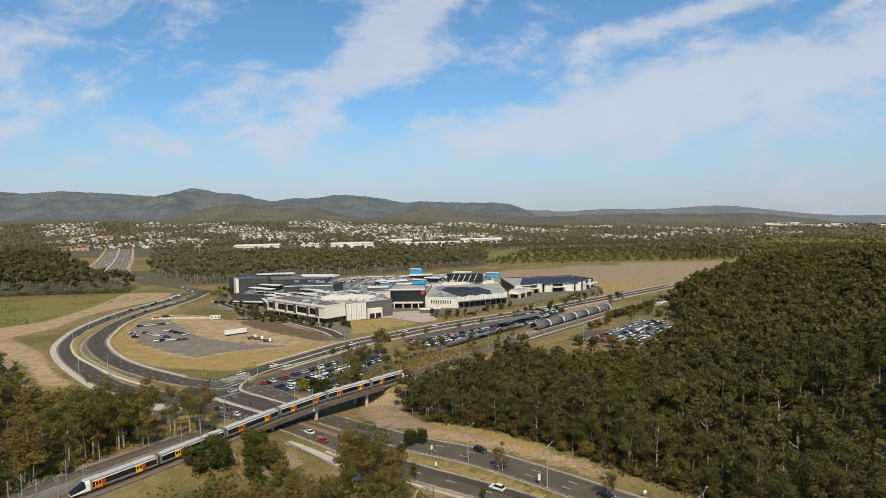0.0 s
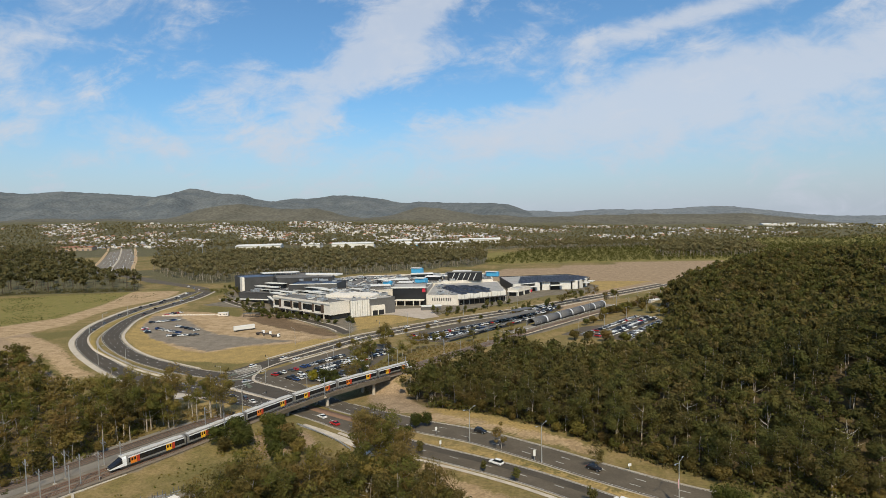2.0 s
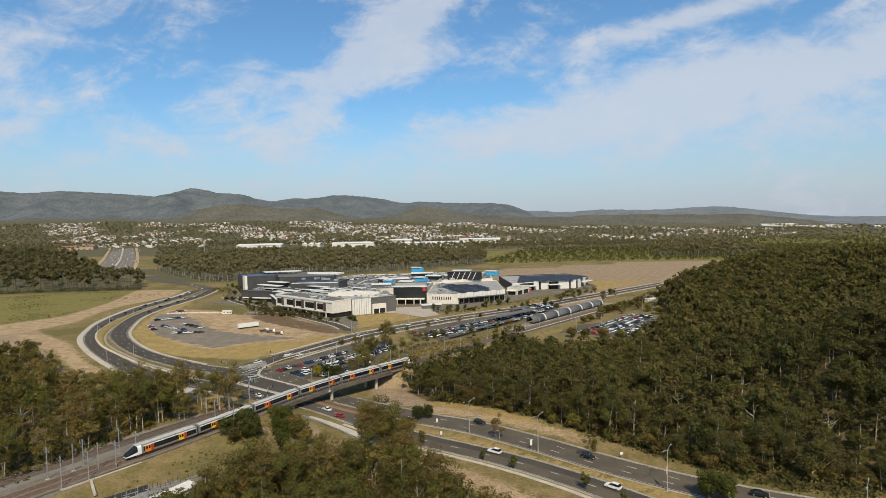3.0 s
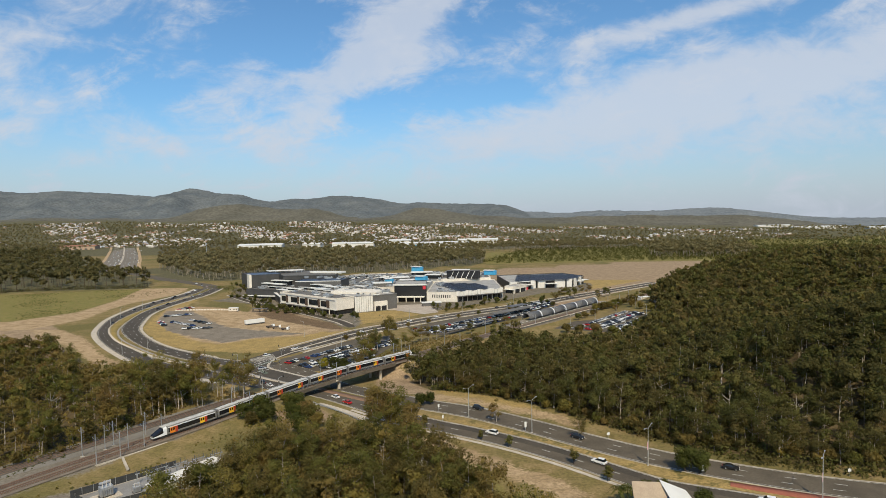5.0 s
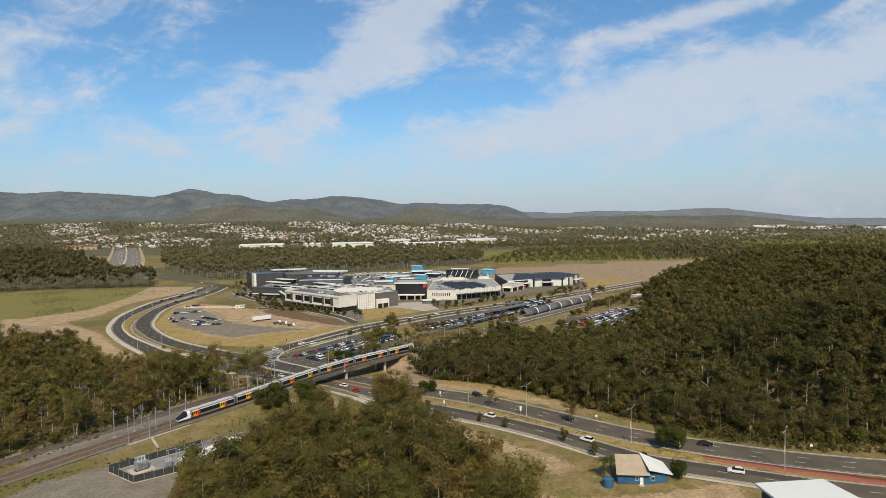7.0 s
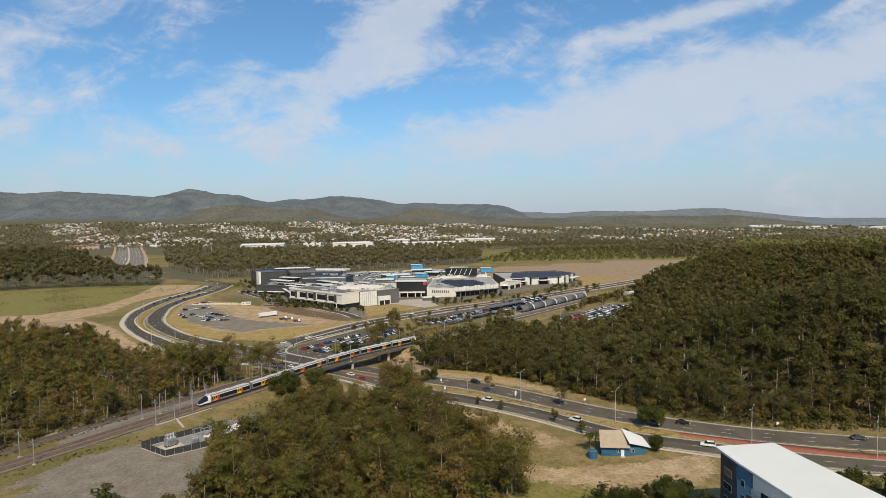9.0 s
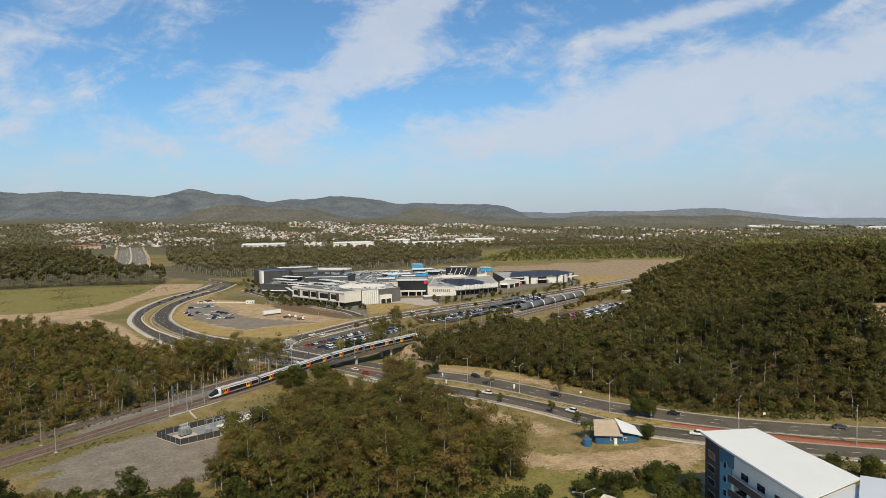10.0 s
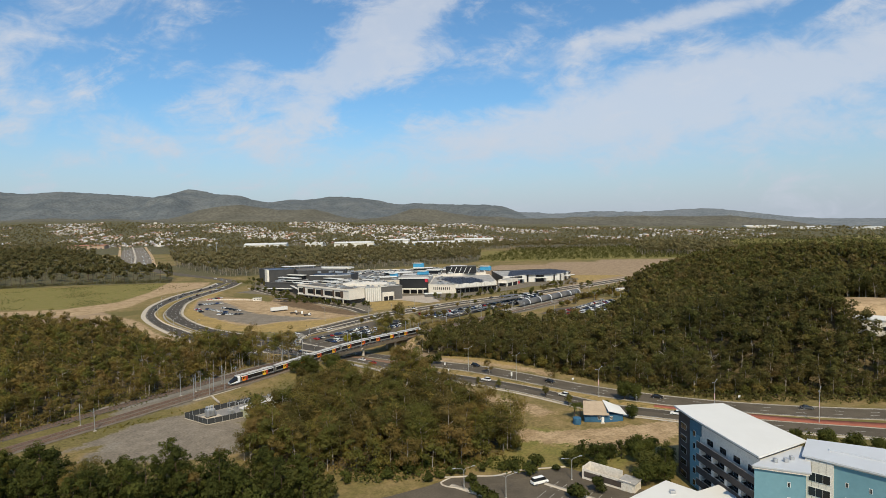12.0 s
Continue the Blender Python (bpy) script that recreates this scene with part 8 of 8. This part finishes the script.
def far_houses(spots):
    vs, fs, idx, base = [], [], [], 0
    for x, y in spots:
        wv, wf, rv, rf = HOUSES[int(RNG.integers(4))][3]
        w, s = RNG.uniform(0, 3.1), 0.82
        c, q = math.cos(w) * s, math.sin(w) * s
        z = gz(x, y) - 0.4
        pts = [(x + c * a - q * b, y + q * a + c * b, z + h * 1.05) for a, b, h in (*wv, *rv)]
        vs += pts
        fs += [tuple(i + base for i in f) for f in wf] + [tuple(i + base + len(wv) for i in f) for f in rf]
        idx += [int(RNG.integers(2))] * len(wf) + [2 + int(RNG.choice(4, p=[0.32, 0.30, 0.13, 0.25]))] * len(rf)
        base += len(pts)
    me = mesh_from("far_houses", vs, fs, HOUSE_WALLS + HOUSE_ROOFS)
    me.polygons.foreach_set("material_index", idx)
    tagged(new("far_houses", me), "distant spread of pale detached houses", "houses", "", "stuff")


far_houses(far_town)
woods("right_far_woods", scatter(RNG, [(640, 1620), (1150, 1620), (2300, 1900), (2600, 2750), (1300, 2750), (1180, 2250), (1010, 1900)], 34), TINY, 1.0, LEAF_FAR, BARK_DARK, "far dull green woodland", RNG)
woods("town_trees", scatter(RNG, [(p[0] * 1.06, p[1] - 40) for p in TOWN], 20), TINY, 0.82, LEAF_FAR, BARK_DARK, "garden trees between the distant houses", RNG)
for x, y, w, d, h, yaw, lab in ((-556, 1372, 104, 70, 14, 14, "large white-roofed warehouse by the woods"), (-330, 1405, 104, 40, 14, 8, "long pale warehouse with loading doors"), (-140, 1490, 165, 44, 15, 12, "long white retail store with a blue sign"), (-20, 1590, 110, 40, 16, 6, "long white retail store with a flat roof"), (-250, 1560, 90, 40, 13, 4, "long pale warehouse with loading doors"),
                                (-1130, 1500, 100, 30, 10, 10, "long red-roofed school building"), (-455, 1470, 50, 24, 9, -6, "tan building with a pale roof"), (1345, 2780, 150, 60, 11, -6, "pale distant warehouse row"), (1560, 2760, 170, 50, 10, -4, "pale distant warehouse row"), (1405, 2560, 160, 40, 9, -8, "pale distant warehouse row"), (1640, 2480, 120, 36, 9, -4, "pale distant warehouse row")):
    t = thing("warehouse", lab, "warehouse", "large far buildings", pose(x, y, gz(x, y) - 0.8, 0, 0, yaw))
    part("wall", box(-w / 2, -d / 2, 0, w / 2, d / 2, h), CREAM if "red" not in lab else HOUSE_WALLS[1], t)
    bm = bmesh.new()
    rr = [bm.verts.new(p) for p in ((-w / 2 - 1, -d / 2 - 1, h), (w / 2 + 1, -d / 2 - 1, h), (w / 2 + 1, d / 2 + 1, h), (-w / 2 - 1, d / 2 + 1, h), (-w / 2 - 1, 0, h + 3), (w / 2 + 1, 0, h + 3))]
    for f in ((0, 1, 5, 4), (2, 3, 4, 5), (1, 2, 5), (3, 0, 4), (3, 2, 1, 0)):
        bm.faces.new([rr[i] for i in f])
    part("roof", bm, HOUSE_ROOFS[2] if "red" in lab else WHITE_ROOF, t)
    for k in range(int(w / 14)):
        part("door", box(-w / 2 + 4 + k * 14, -d / 2 - 0.15, 0, -w / 2 + 10 + k * 14, -d / 2 + 0.1, 4.5), GREY_CLAD, t)
    if "blue" in lab:
        part("sign_panel", box(-w / 2 + 20, -d / 2 - 0.6, 3, -w / 2 + 55, -d / 2, 11), BLUE_CLAD, t, "blue sign panel")
tower = thing("phone_tower", "slender grey mobile phone tower", "phone tower", "", pose(-540, 1050, gz(-540, 1050)))
part("pole", tube([(0, 0, -1), (0, 0, 34)], [0.7, 0.35], 10), METAL, tower)
part("head_frame", tube([(0, 0, 31), (0, 0, 34.5)], [1.6, 1.6], 8), METAL, tower)
for k in range(3):
    a = k * 2.09
    part("antenna", box(-0.3 + 1.9 * math.cos(a), -0.3 + 1.9 * math.sin(a), 31, 0.3 + 1.9 * math.cos(a), 0.3 + 1.9 * math.sin(a), 34), WHITE_WALL, tower)

# ---- single trees and shrubs ----
for x, y, s in ((-139, 47, 1.5), (-131, 52, 1.7), (-124, 46, 1.4), (-117, 50, 1.2), (-110, 44, 1.5), (-103, 50, 1.3), (-97, 45, 1.6), (-90, 52, 1.7), (-84, 46, 1.5), (-77, 52, 1.6), (-70, 47, 1.5), (-63, 50, 1.5), (-56, 46, 1.4), (-48, 50, 1.3), (-135, 44, 1.6), (-128, 40, 1.5), (-114, 42, 1.6), (-107, 40, 1.5), (-94, 38, 1.6), (-86, 42, 1.6), (-80, 42, 1.7), (-66, 43, 1.6), (-52, 41, 1.5), (-145, 50, 1.5), (-145, 42, 1.6),
                (-120, 38, 1.6), (-104, 36, 1.6), (-88, 37, 1.7), (-72, 38, 1.6), (-57, 37, 1.5), (-45, 40, 1.3), (-137, 38, 1.6), (-80, 60, 1.2), (-68, 60, 1.3)):
    if RNG.random() < 0.72:
        SHEOAK.plant(RNG, x + RNG.normal() * 1.5, y + RNG.normal() * 1.5, s * RNG.uniform(0.5, 0.78), "trees below the gravel yard")
    else:
        GUMS.plant(RNG, x, y, s * RNG.uniform(0.36, 0.5), "trees below the gravel yard", "young gum tree with an olive crown")
for x, y, s in ((26, 62, 0.85), (30, 64, 1.0), (34, 66, 1.05), (38, 67.5, 1.0), (30, 69, 0.9), (42, 69, 0.9), (46, 66, 1.2), (50, 69, 1.15), (46, 55, 1.3), (51, 56, 1.4), (49, 50, 1.25), (53, 62, 1.1), (44, 50, 1.0), (34, 61, 0.8), (53, 75, 0.9), (49, 78, 0.7), (24, 66, 0.6), (46, 72, 0.9)):
    (SHEOAK.plant(RNG, x, y, s * 0.55, "garden trees beside the flats", "dense dark green garden tree") if int(x) % 3 == 0 else BUSHY.plant(RNG, x, y, s * RNG.uniform(0.8, 1.15), "garden trees beside the flats"))
for x, y, s in ((90, 80, 0.9), (94, 76, 1.0), (99, 80, 0.8), (104, 72, 1.3), (110, 68, 1.3), (116, 66, 1.2), (122, 64, 1.3), (86, 74, 0.9), (82, 66, 0.8), (128, 60, 1.2), (84, 82, 0.7)):
    BUSHY.plant(RNG, x, y, s, "trees between the flats and the road")
def palm(x, y, height, seed):
    """A feathery palm: ringed stem, arching fronds with two rows of leaflets."""
    rng = np.random.default_rng(seed)
    t = thing("palm_tree", "dark green feathery palm beside the blue house", "palm tree", "trees beside the blue house", pose(x, y, gz(x, y) - 0.1))
    part("trunk", tube([(0, 0, 0), (0.1, 0, height * 0.5), (0.05, 0.1, height)], [0.24, 0.17, 0.14], 8), BARK_DARK, t, "grey-brown stem")
    for k in range(20):
        turn, rise, reach = k * 2.4 + rng.normal() * 0.2, rng.uniform(-0.3, 1.1), rng.uniform(2.4, 3.3)
        rib = []
        for q in np.linspace(0, 1, 9):
            r = reach * q
            rib.append(np.array([math.cos(turn) * r, math.sin(turn) * r, height + rise * r * (1 - 0.7 * q) - 1.1 * q * q * reach * 0.55]))
        side = np.array([-math.sin(turn), math.cos(turn), 0.0])
        verts, faces = [], []
        for i in range(8):
            for w in (-1, 1):
                for h in (0.0, 0.5):
                    at = rib[i] * (1 - h) + rib[i + 1] * h
                    long = 0.75 * math.sin(math.pi * min(0.95, 0.15 + (i + h) / 9))
                    tip = at + side * w * long + np.array([0, 0, -0.25 * long]) + (rib[i + 1] - rib[i]) * 0.6
                    n0 = len(verts)
                    verts += [at, at + (rib[i + 1] - rib[i]) * 0.4, tip]
                    faces.append((n0, n0 + 1, n0 + 2))
        part("frond", mesh_from("frond", verts, faces, LEAF_LUSH), None, t)


palm(33.2, 103.6, 5.6, 5)
palm(35.6, 106.0, 4.8, 6)
for x, y, s in ((54, 103.5, 0.95), (46, 110.5, 0.8), (42, 111.5, 0.7)):
    BUSHY.plant(RNG, x, y, s, "trees beside the blue house", "round dark green tree by the house")
for x, y, s in ((-22.6, 162.4, 1.0), (-2.3, 150.2, 0.75), (6.8, 143.6, 0.8), (25.8, 130.6, 0.9), (33.4, 119.0, 0.9)):
    STREET.plant(RNG, x, y, s * 1.2, "young trees in the road verge")
for x, y, s in ((3.3, 167.2, 0.72), (30.4, 150.6, 0.6)):
    GUMS.plant(RNG, x, y, s * 0.75, "trees in the median", "small gum tree in the grass median")
for x, y, s in ((-27, 186.5, 0.95), (-23, 188, 0.9), (57.5, 135.5, 0.0), (-28.6, 178.2, 0.7), (56.6, 125.6, 1.3), (60.5, 124.6, 1.2)):
    if s:
        BUSHY.plant(RNG, x, y, s, "trees in the median", "leafy green tree in the grass median")
for x, y, s in ((-91, 167, 1.2), (-87, 172, 1.4), (-83, 168, 1.3), (-88, 164, 1.1), (-80, 183, 1.2), (-75, 177, 1.5), (-70, 172, 1.5), (-73, 168, 1.3), (-66, 167, 1.4), (-67, 155, 1.3), (-62, 162, 1.2)):
    (BUSHY if int(x) % 2 else OLIVE_BUSH).plant(RNG, x, y, s, "trees below the rail bank", "dense green tree below the rail bank")
for x, y, s in ((-38, 152, 1.0), (-33, 150, 1.05), (-30, 156, 0.9), (-36, 160, 1.05), (-26, 148, 0.9), (-40, 159, 1.05), (-34, 155, 1.0)):
    GUMS.plant(RNG, x, y, s * 1.05, "gum trees by the underpass")
for x, y, s in ((-105, 198, 0.85), (-110, 200, 0.95), (-131, 177, 1.0), (-125, 184, 0.85), (-120, 187, 0.9), (-139, 160, 0.95), (-112, 193, 0.7), (-128, 200, 0.8), (-135, 196, 0.8), (-145, 190, 0.9), (-150, 208, 0.8), (-118, 204, 0.6), (-134, 170, 0.8)):
    (GUMS if int(x) % 2 else THIN_GUMS).plant(RNG, x, y, s * 1.25, "slender gums beside the siding")
GOLDEN.plant(RNG, -88, 263.5, 1.1)
for x, y, s in ((-94, 338, 0.8), (-88, 350, 0.7), (-66, 372, 0.9), (-58, 384, 0.7), (-44, 398, 0.8), (-22, 420, 0.7), (-6, 436, 0.8), (20, 460, 0.7), (34, 474, 0.8), (-34, 452, 0.8), (-12, 470, 0.7), (60, 480, 0.8)):
    OLIVE_BUSH.plant(RNG, x, y, s, "trees along the shopping street", "leafy olive tree along the shopping street")
for x, y, s in ((-82, 262, 1.2), (-77, 260, 1.2), (-79, 254, 1.0), (-73, 254, 1.0)):
    BUSHY.plant(RNG, x, y, s, "trees around the car park", "green tree at the edge of the car park")
for x, y, s in ((-67, 253, 0.7), (-66, 262, 0.8), (-65.6, 272, 0.85), (-68, 284, 0.9), (-66, 292, 0.7), (-66.8, 307, 0.65), (-64, 329, 0.9), (-65, 336, 0.8), (-54, 300, 0.5), (-50, 312, 0.5), (-46, 322, 0.6), (-42, 330, 0.55), (-38, 334, 0.6), (-33, 338, 0.5), (-28, 342, 0.5), (-60, 318, 0.5), (-10, 352, 0.5), (6, 366, 0.5), (14, 374, 0.5)):
    GUMS.plant(RNG, x, y, s * 1.25, "trees along the railway by the car park")
for x, y, s in ((71.8, 519, 0.75), (76.7, 520, 0.8), (81, 524, 0.75), (86, 522, 0.8), (96, 548, 0.7), (103, 552, 0.75), (106, 517, 0.7), (117, 533, 0.7), (122, 540, 0.6), (66, 512, 0.6), (124, 470, 0.6), (112, 462, 0.5), (132, 478, 0.6), (140, 486, 0.7)):
    GUMS.plant(RNG, x, y, s, "trees beyond the station")
for x, y, s in ((90, 440, 0.9), (96, 447, 1.0), (102, 452, 0.9), (108, 458, 1.0), (84, 416, 0.9), (114, 464, 0.9), (120, 470, 0.9), (126, 462, 1.0), (130, 474, 0.9), (70, 402, 0.7), (76, 408, 0.8), (119, 440, 0.9), (122, 425, 0.9), (126, 410, 1.0), (54, 352, 0.9), (62, 348, 0.9), (72, 342, 1.0), (82, 334, 1.0), (104, 428, 0.8)):
    OLIVE_BUSH.plant(RNG, x, y, s * 1.5, "shrubby trees behind the platform", "olive shrubby tree behind the platform")
for x, y, s in ((70, 144, 0.85), (88, 134.5, 1.0), (35, 205, 0.95), (24, 212, 1.0), (150, 150, 0.9), (-24, 70, 0.9), (-12, 92, 0.9), (10, 205, 0.8), (120, 145, 0.9), (-40, 100, 0.95), (-6, 76, 0.8), (-30, 118, 1.1), (-52, 96, 1.0), (-18, 112, 1.0), (-58, 128, 1.0), (48, 180, 1.1), (64, 172, 1.1), (82, 158, 1.1), (100, 150, 1.15), (90, 185, 1.2), (60, 210, 1.2), (132, 160, 1.1), (112, 200, 1.2), (-155, 150, 1.0), (-172, 172, 1.1), (-190, 140, 1.1)):
    DEAD.plant(RNG, x, y, s, "dead trees in the woodland")
for pts, n, jit in (([(-214, 480), (-190, 470), (-161, 457), (-134, 432), (-118, 422)], 26, 3.5), ([(-208, 470), (-180, 452), (-150, 436)], 16, 3.0), ([(-250, 520), (-225, 512), (-200, 498)], 16, 4.0), ([(-104, 424), (-110, 432)], 4, 2), ([(-45, 468), (-20, 470), (6, 500), (28, 520)], 20, 4.0), ([(20, 462), (40, 484), (60, 505)], 12, 4.0), ([(-300, 620), (-280, 606), (-262, 570), (-258, 545)], 18, 8.0)):
    line = spline(pts, 1.0)
    for k in range(n):
        x, y = line[int(k / n * len(line)), :2] + RNG.normal(size=2) * jit * 0.6
        (STREET if RNG.random() < 0.7 else SHRUBS).plant(RNG, x, y, RNG.uniform(0.9, 1.7), "planting around the shops")
for x, y, s in ((-10, 57.6, 0.9), (-13, 55, 0.8), (-7, 58.4, 0.9), (0, 59.5, 0.9), (6, 60.5, 1.0), (-16, 53, 1.0), (-4, 52, 1.0), (13.5, 56.5, 1.3), (9, 60, 1.1), (21, 60, 0.7), (24, 42, 1.6), (30, 46, 1.5), (-2, 45, 1.3), (1, 41, 1.4), (-22, 58, 1.2), (-28, 55, 1.1), (-33, 58, 1.3), (-26, 62, 1.4), (-18, 63, 1.3), (-10, 64, 1.3), (16, 64, 1.2), (-40, 52, 1.2)):
    SHRUBS.plant(RNG, x, y, s * 1.25, "shrubs round the flats' car park")


for k, (x, y) in enumerate(spline([(-22, 217), (-3, 206), (10, 195), (22, 184), (33, 173), (52, 154), (72, 139), (92, 133), (112, 129), (150, 126), (185, 124)], 4.2)[:, :2]):
    OLIVE_BUSH.plant(RNG, x + RNG.normal() * 1.2, y - 1.5 + abs(RNG.normal()) * 3.0, RNG.uniform(0.55, 1.15), "bushes along the foot of the hill")
for x, y in ((-168, 104), (-160, 114), (-150, 130), (-143, 139), (-136, 150), (-131, 163), (-127, 178), (-172, 92), (-176, 80), (-82, 96), (-78, 108), (-75, 122), (-72, 136), (-68, 148), (-60, 158), (-30, 146), (-16, 132), (-4, 116), (6, 100), (10, 88), (8, 76), (-2, 66), (-20, 62), (-34, 60), (-52, 60), (-66, 64)):
    OLIVE_BUSH.plant(RNG, x + RNG.normal(), y + RNG.normal(), RNG.uniform(0.5, 0.95), "bushes round the woods")


def undergrowth(name, outline, spacing, size, leaf, label, keep_out=(), patchy=-9.0):
    """Low brush over an area: many small leafy clumps in one mesh; patchy leaves bare stretches."""
    rng = np.random.default_rng(len(name))
    pts = scatter(rng, outline, spacing, keep_out=keep_out)
    pts = pts[wobble(pts[:, 0], pts[:, 1], 21, 3.0) + rng.normal(size=len(pts)) * 0.3 > patchy]
    z = ground_height(pts[:, 0], pts[:, 1])
    r = size * rng.uniform(0.5, 1.3, len(pts))
    centres = np.column_stack([pts, z + r * 0.45])
    tris = leaf_cloud(rng, centres, r, int(10 + 7 * size), 0.30 + size * 0.12, 0.75)
    return tagged(new(name, tri_mesh(name, tris, leaf)), label, "undergrowth", "", "stuff")


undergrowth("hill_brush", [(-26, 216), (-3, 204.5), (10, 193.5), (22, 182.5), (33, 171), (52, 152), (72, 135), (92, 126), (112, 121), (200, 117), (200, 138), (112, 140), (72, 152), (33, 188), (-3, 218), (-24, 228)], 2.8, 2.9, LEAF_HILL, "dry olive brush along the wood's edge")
YARD_FOOT = [(-160, 34), (-152, 58), (-140, 60), (-118, 52), (-98, 52), (-84, 50), (-66, 56), (-46, 54), (-40, 40), (-60, 34)]
woods("yard_foot_woods", scatter(RNG, YARD_FOOT, 4.6), low_models(range(141, 147), 46, 16, 0.55, 11, 3.2, 0.1, 4, 6), 0.72, LEAF_LUSH, BARK_DARK, "dense dark green trees below the gravel yard", RNG)
undergrowth("yard_foot_brush", YARD_FOOT, 2.6, 2.0, LEAF_LUSH, "green brush below the gravel yard")
undergrowth("grove_hedge", [(-26, 64), (-20, 71), (-8, 71), (9, 68), (20, 64), (9, 59), (-3, 60), (-14, 55), (-20, 54), (-27, 52), (-40, 52), (-44, 60)], 2.5, 2.1, LEAF_LUSH, "dark green shrubs below the grove")
undergrowth("garden_hedge", [(24, 72), (33, 78), (44, 77), (50, 84), (54, 80), (49, 70), (40, 68), (30, 62), (25, 63)], 2.4, 2.2, LEAF_LUSH, "dense green shrubs beside the house")
undergrowth("flats_hedge", [(100, 88), (106, 90), (116, 80), (124, 72), (118, 66), (104, 74), (88, 78), (84, 84)], 2.8, 1.8, LEAF_LUSH, "green shrubs between flats and road")
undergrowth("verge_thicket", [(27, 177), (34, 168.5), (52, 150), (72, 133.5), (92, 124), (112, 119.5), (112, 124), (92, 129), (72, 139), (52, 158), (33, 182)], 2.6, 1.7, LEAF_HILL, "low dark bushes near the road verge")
undergrowth("left_edge_brush", [(-176, 74), (-164, 104), (-154, 122), (-142, 138), (-130, 164), (-124, 188), (-134, 188), (-140, 166), (-152, 142), (-166, 124), (-178, 100)], 2.8, 2.3, LEAF_GUM, "olive bushes along the siding")
undergrowth("left_brush", LEFT_NEAR, 3.4, 1.5, LEAF_GUM, "dry olive brush under the gums")
undergrowth("corner_brush", CORNER, 3.2, 1.5, LEAF_GUM, "dry olive brush at the junction")
undergrowth("grove_brush", GROVE, 3.2, 2.0, LEAF_GUM, "olive brush under the grove")
undergrowth("verge_brush", [(-60, 310), (-40, 338), (0, 362), (20, 378), (26, 372), (2, 350), (-28, 318), (-52, 282), (-64, 262), (-68, 268)], 2.6, 1.3, LEAF_GUM, "brush along the rail bank")
undergrowth("wood_front_brush", [(-900, 505), (-575, 556), (-498, 590), (-392, 602), (-405, 620), (-500, 606), (-580, 574), (-900, 525)], 5.0, 4.2, LEAF_MID, "dense dark bushes along the wood's front")
undergrowth("right_plantation", [(640, 1565), (1200, 1505), (1800, 2005), (1450, 2075), (960, 1815), (650, 1690)], 24.0, 8.0, LEAF_SCRUB, "distant green plantation rows")
undergrowth("shop_planting", [(-262, 526), (-226, 518), (-200, 490), (-160, 461), (-132, 437), (-122, 424), (-128, 421), (-150, 436), (-180, 456), (-210, 478), (-250, 508)], 3.4, 1.7, LEAF_STREET, "low green planting before the shops", patchy=-0.1)
undergrowth("street_planting", [(-48, 474), (-20, 478), (8, 506), (28, 524), (48, 540), (54, 530), (30, 508), (4, 484), (-16, 462), (-40, 458)], 3.2, 1.5, LEAF_STREET, "low green planting along the street", patchy=0.0)
undergrowth("roadside_planting", [(-322, 612), (-290, 606), (-262, 560), (-256, 530), (-274, 530), (-284, 570), (-310, 600)], 3.6, 1.9, LEAF_STREET, "green bushes beside the loop road", patchy=0.0)
undergrowth("bank_brush", [(-94, 164), (-86, 176), (-78, 187), (-70, 178), (-62, 168), (-58, 160), (-68, 150), (-82, 158)], 2.8, 1.8, LEAF_GUM, "tangled brush below the rail bank", patchy=-0.3)
undergrowth("bank_scrub", BANK, 1.7, 0.45, LEAF_GUM, "dry scrub on the rail bank", patchy=-0.1)
undergrowth("siding_scrub", [(-176, 66), (-160, 96), (-146, 120), (-137, 134), (-141, 138), (-152, 124), (-166, 100), (-180, 70)], 2.0, 0.6, LEAF_SCRUB, "green weeds between siding and main line", patchy=-0.3)
undergrowth("field_scrub", GREEN[0], 3.6, 0.6, LEAF_SCRUB, "low scrub in the green field", patchy=0.35)
undergrowth("plantation_scrub", [(-15, 985), (40, 968), (250, 985), (420, 1000), (640, 1060), (1000, 1300), (1200, 1500), (640, 1560), (100, 1400)], 12.0, 5.6, LEAF_SCRUB, "low green plantation rows beyond the bare ground")
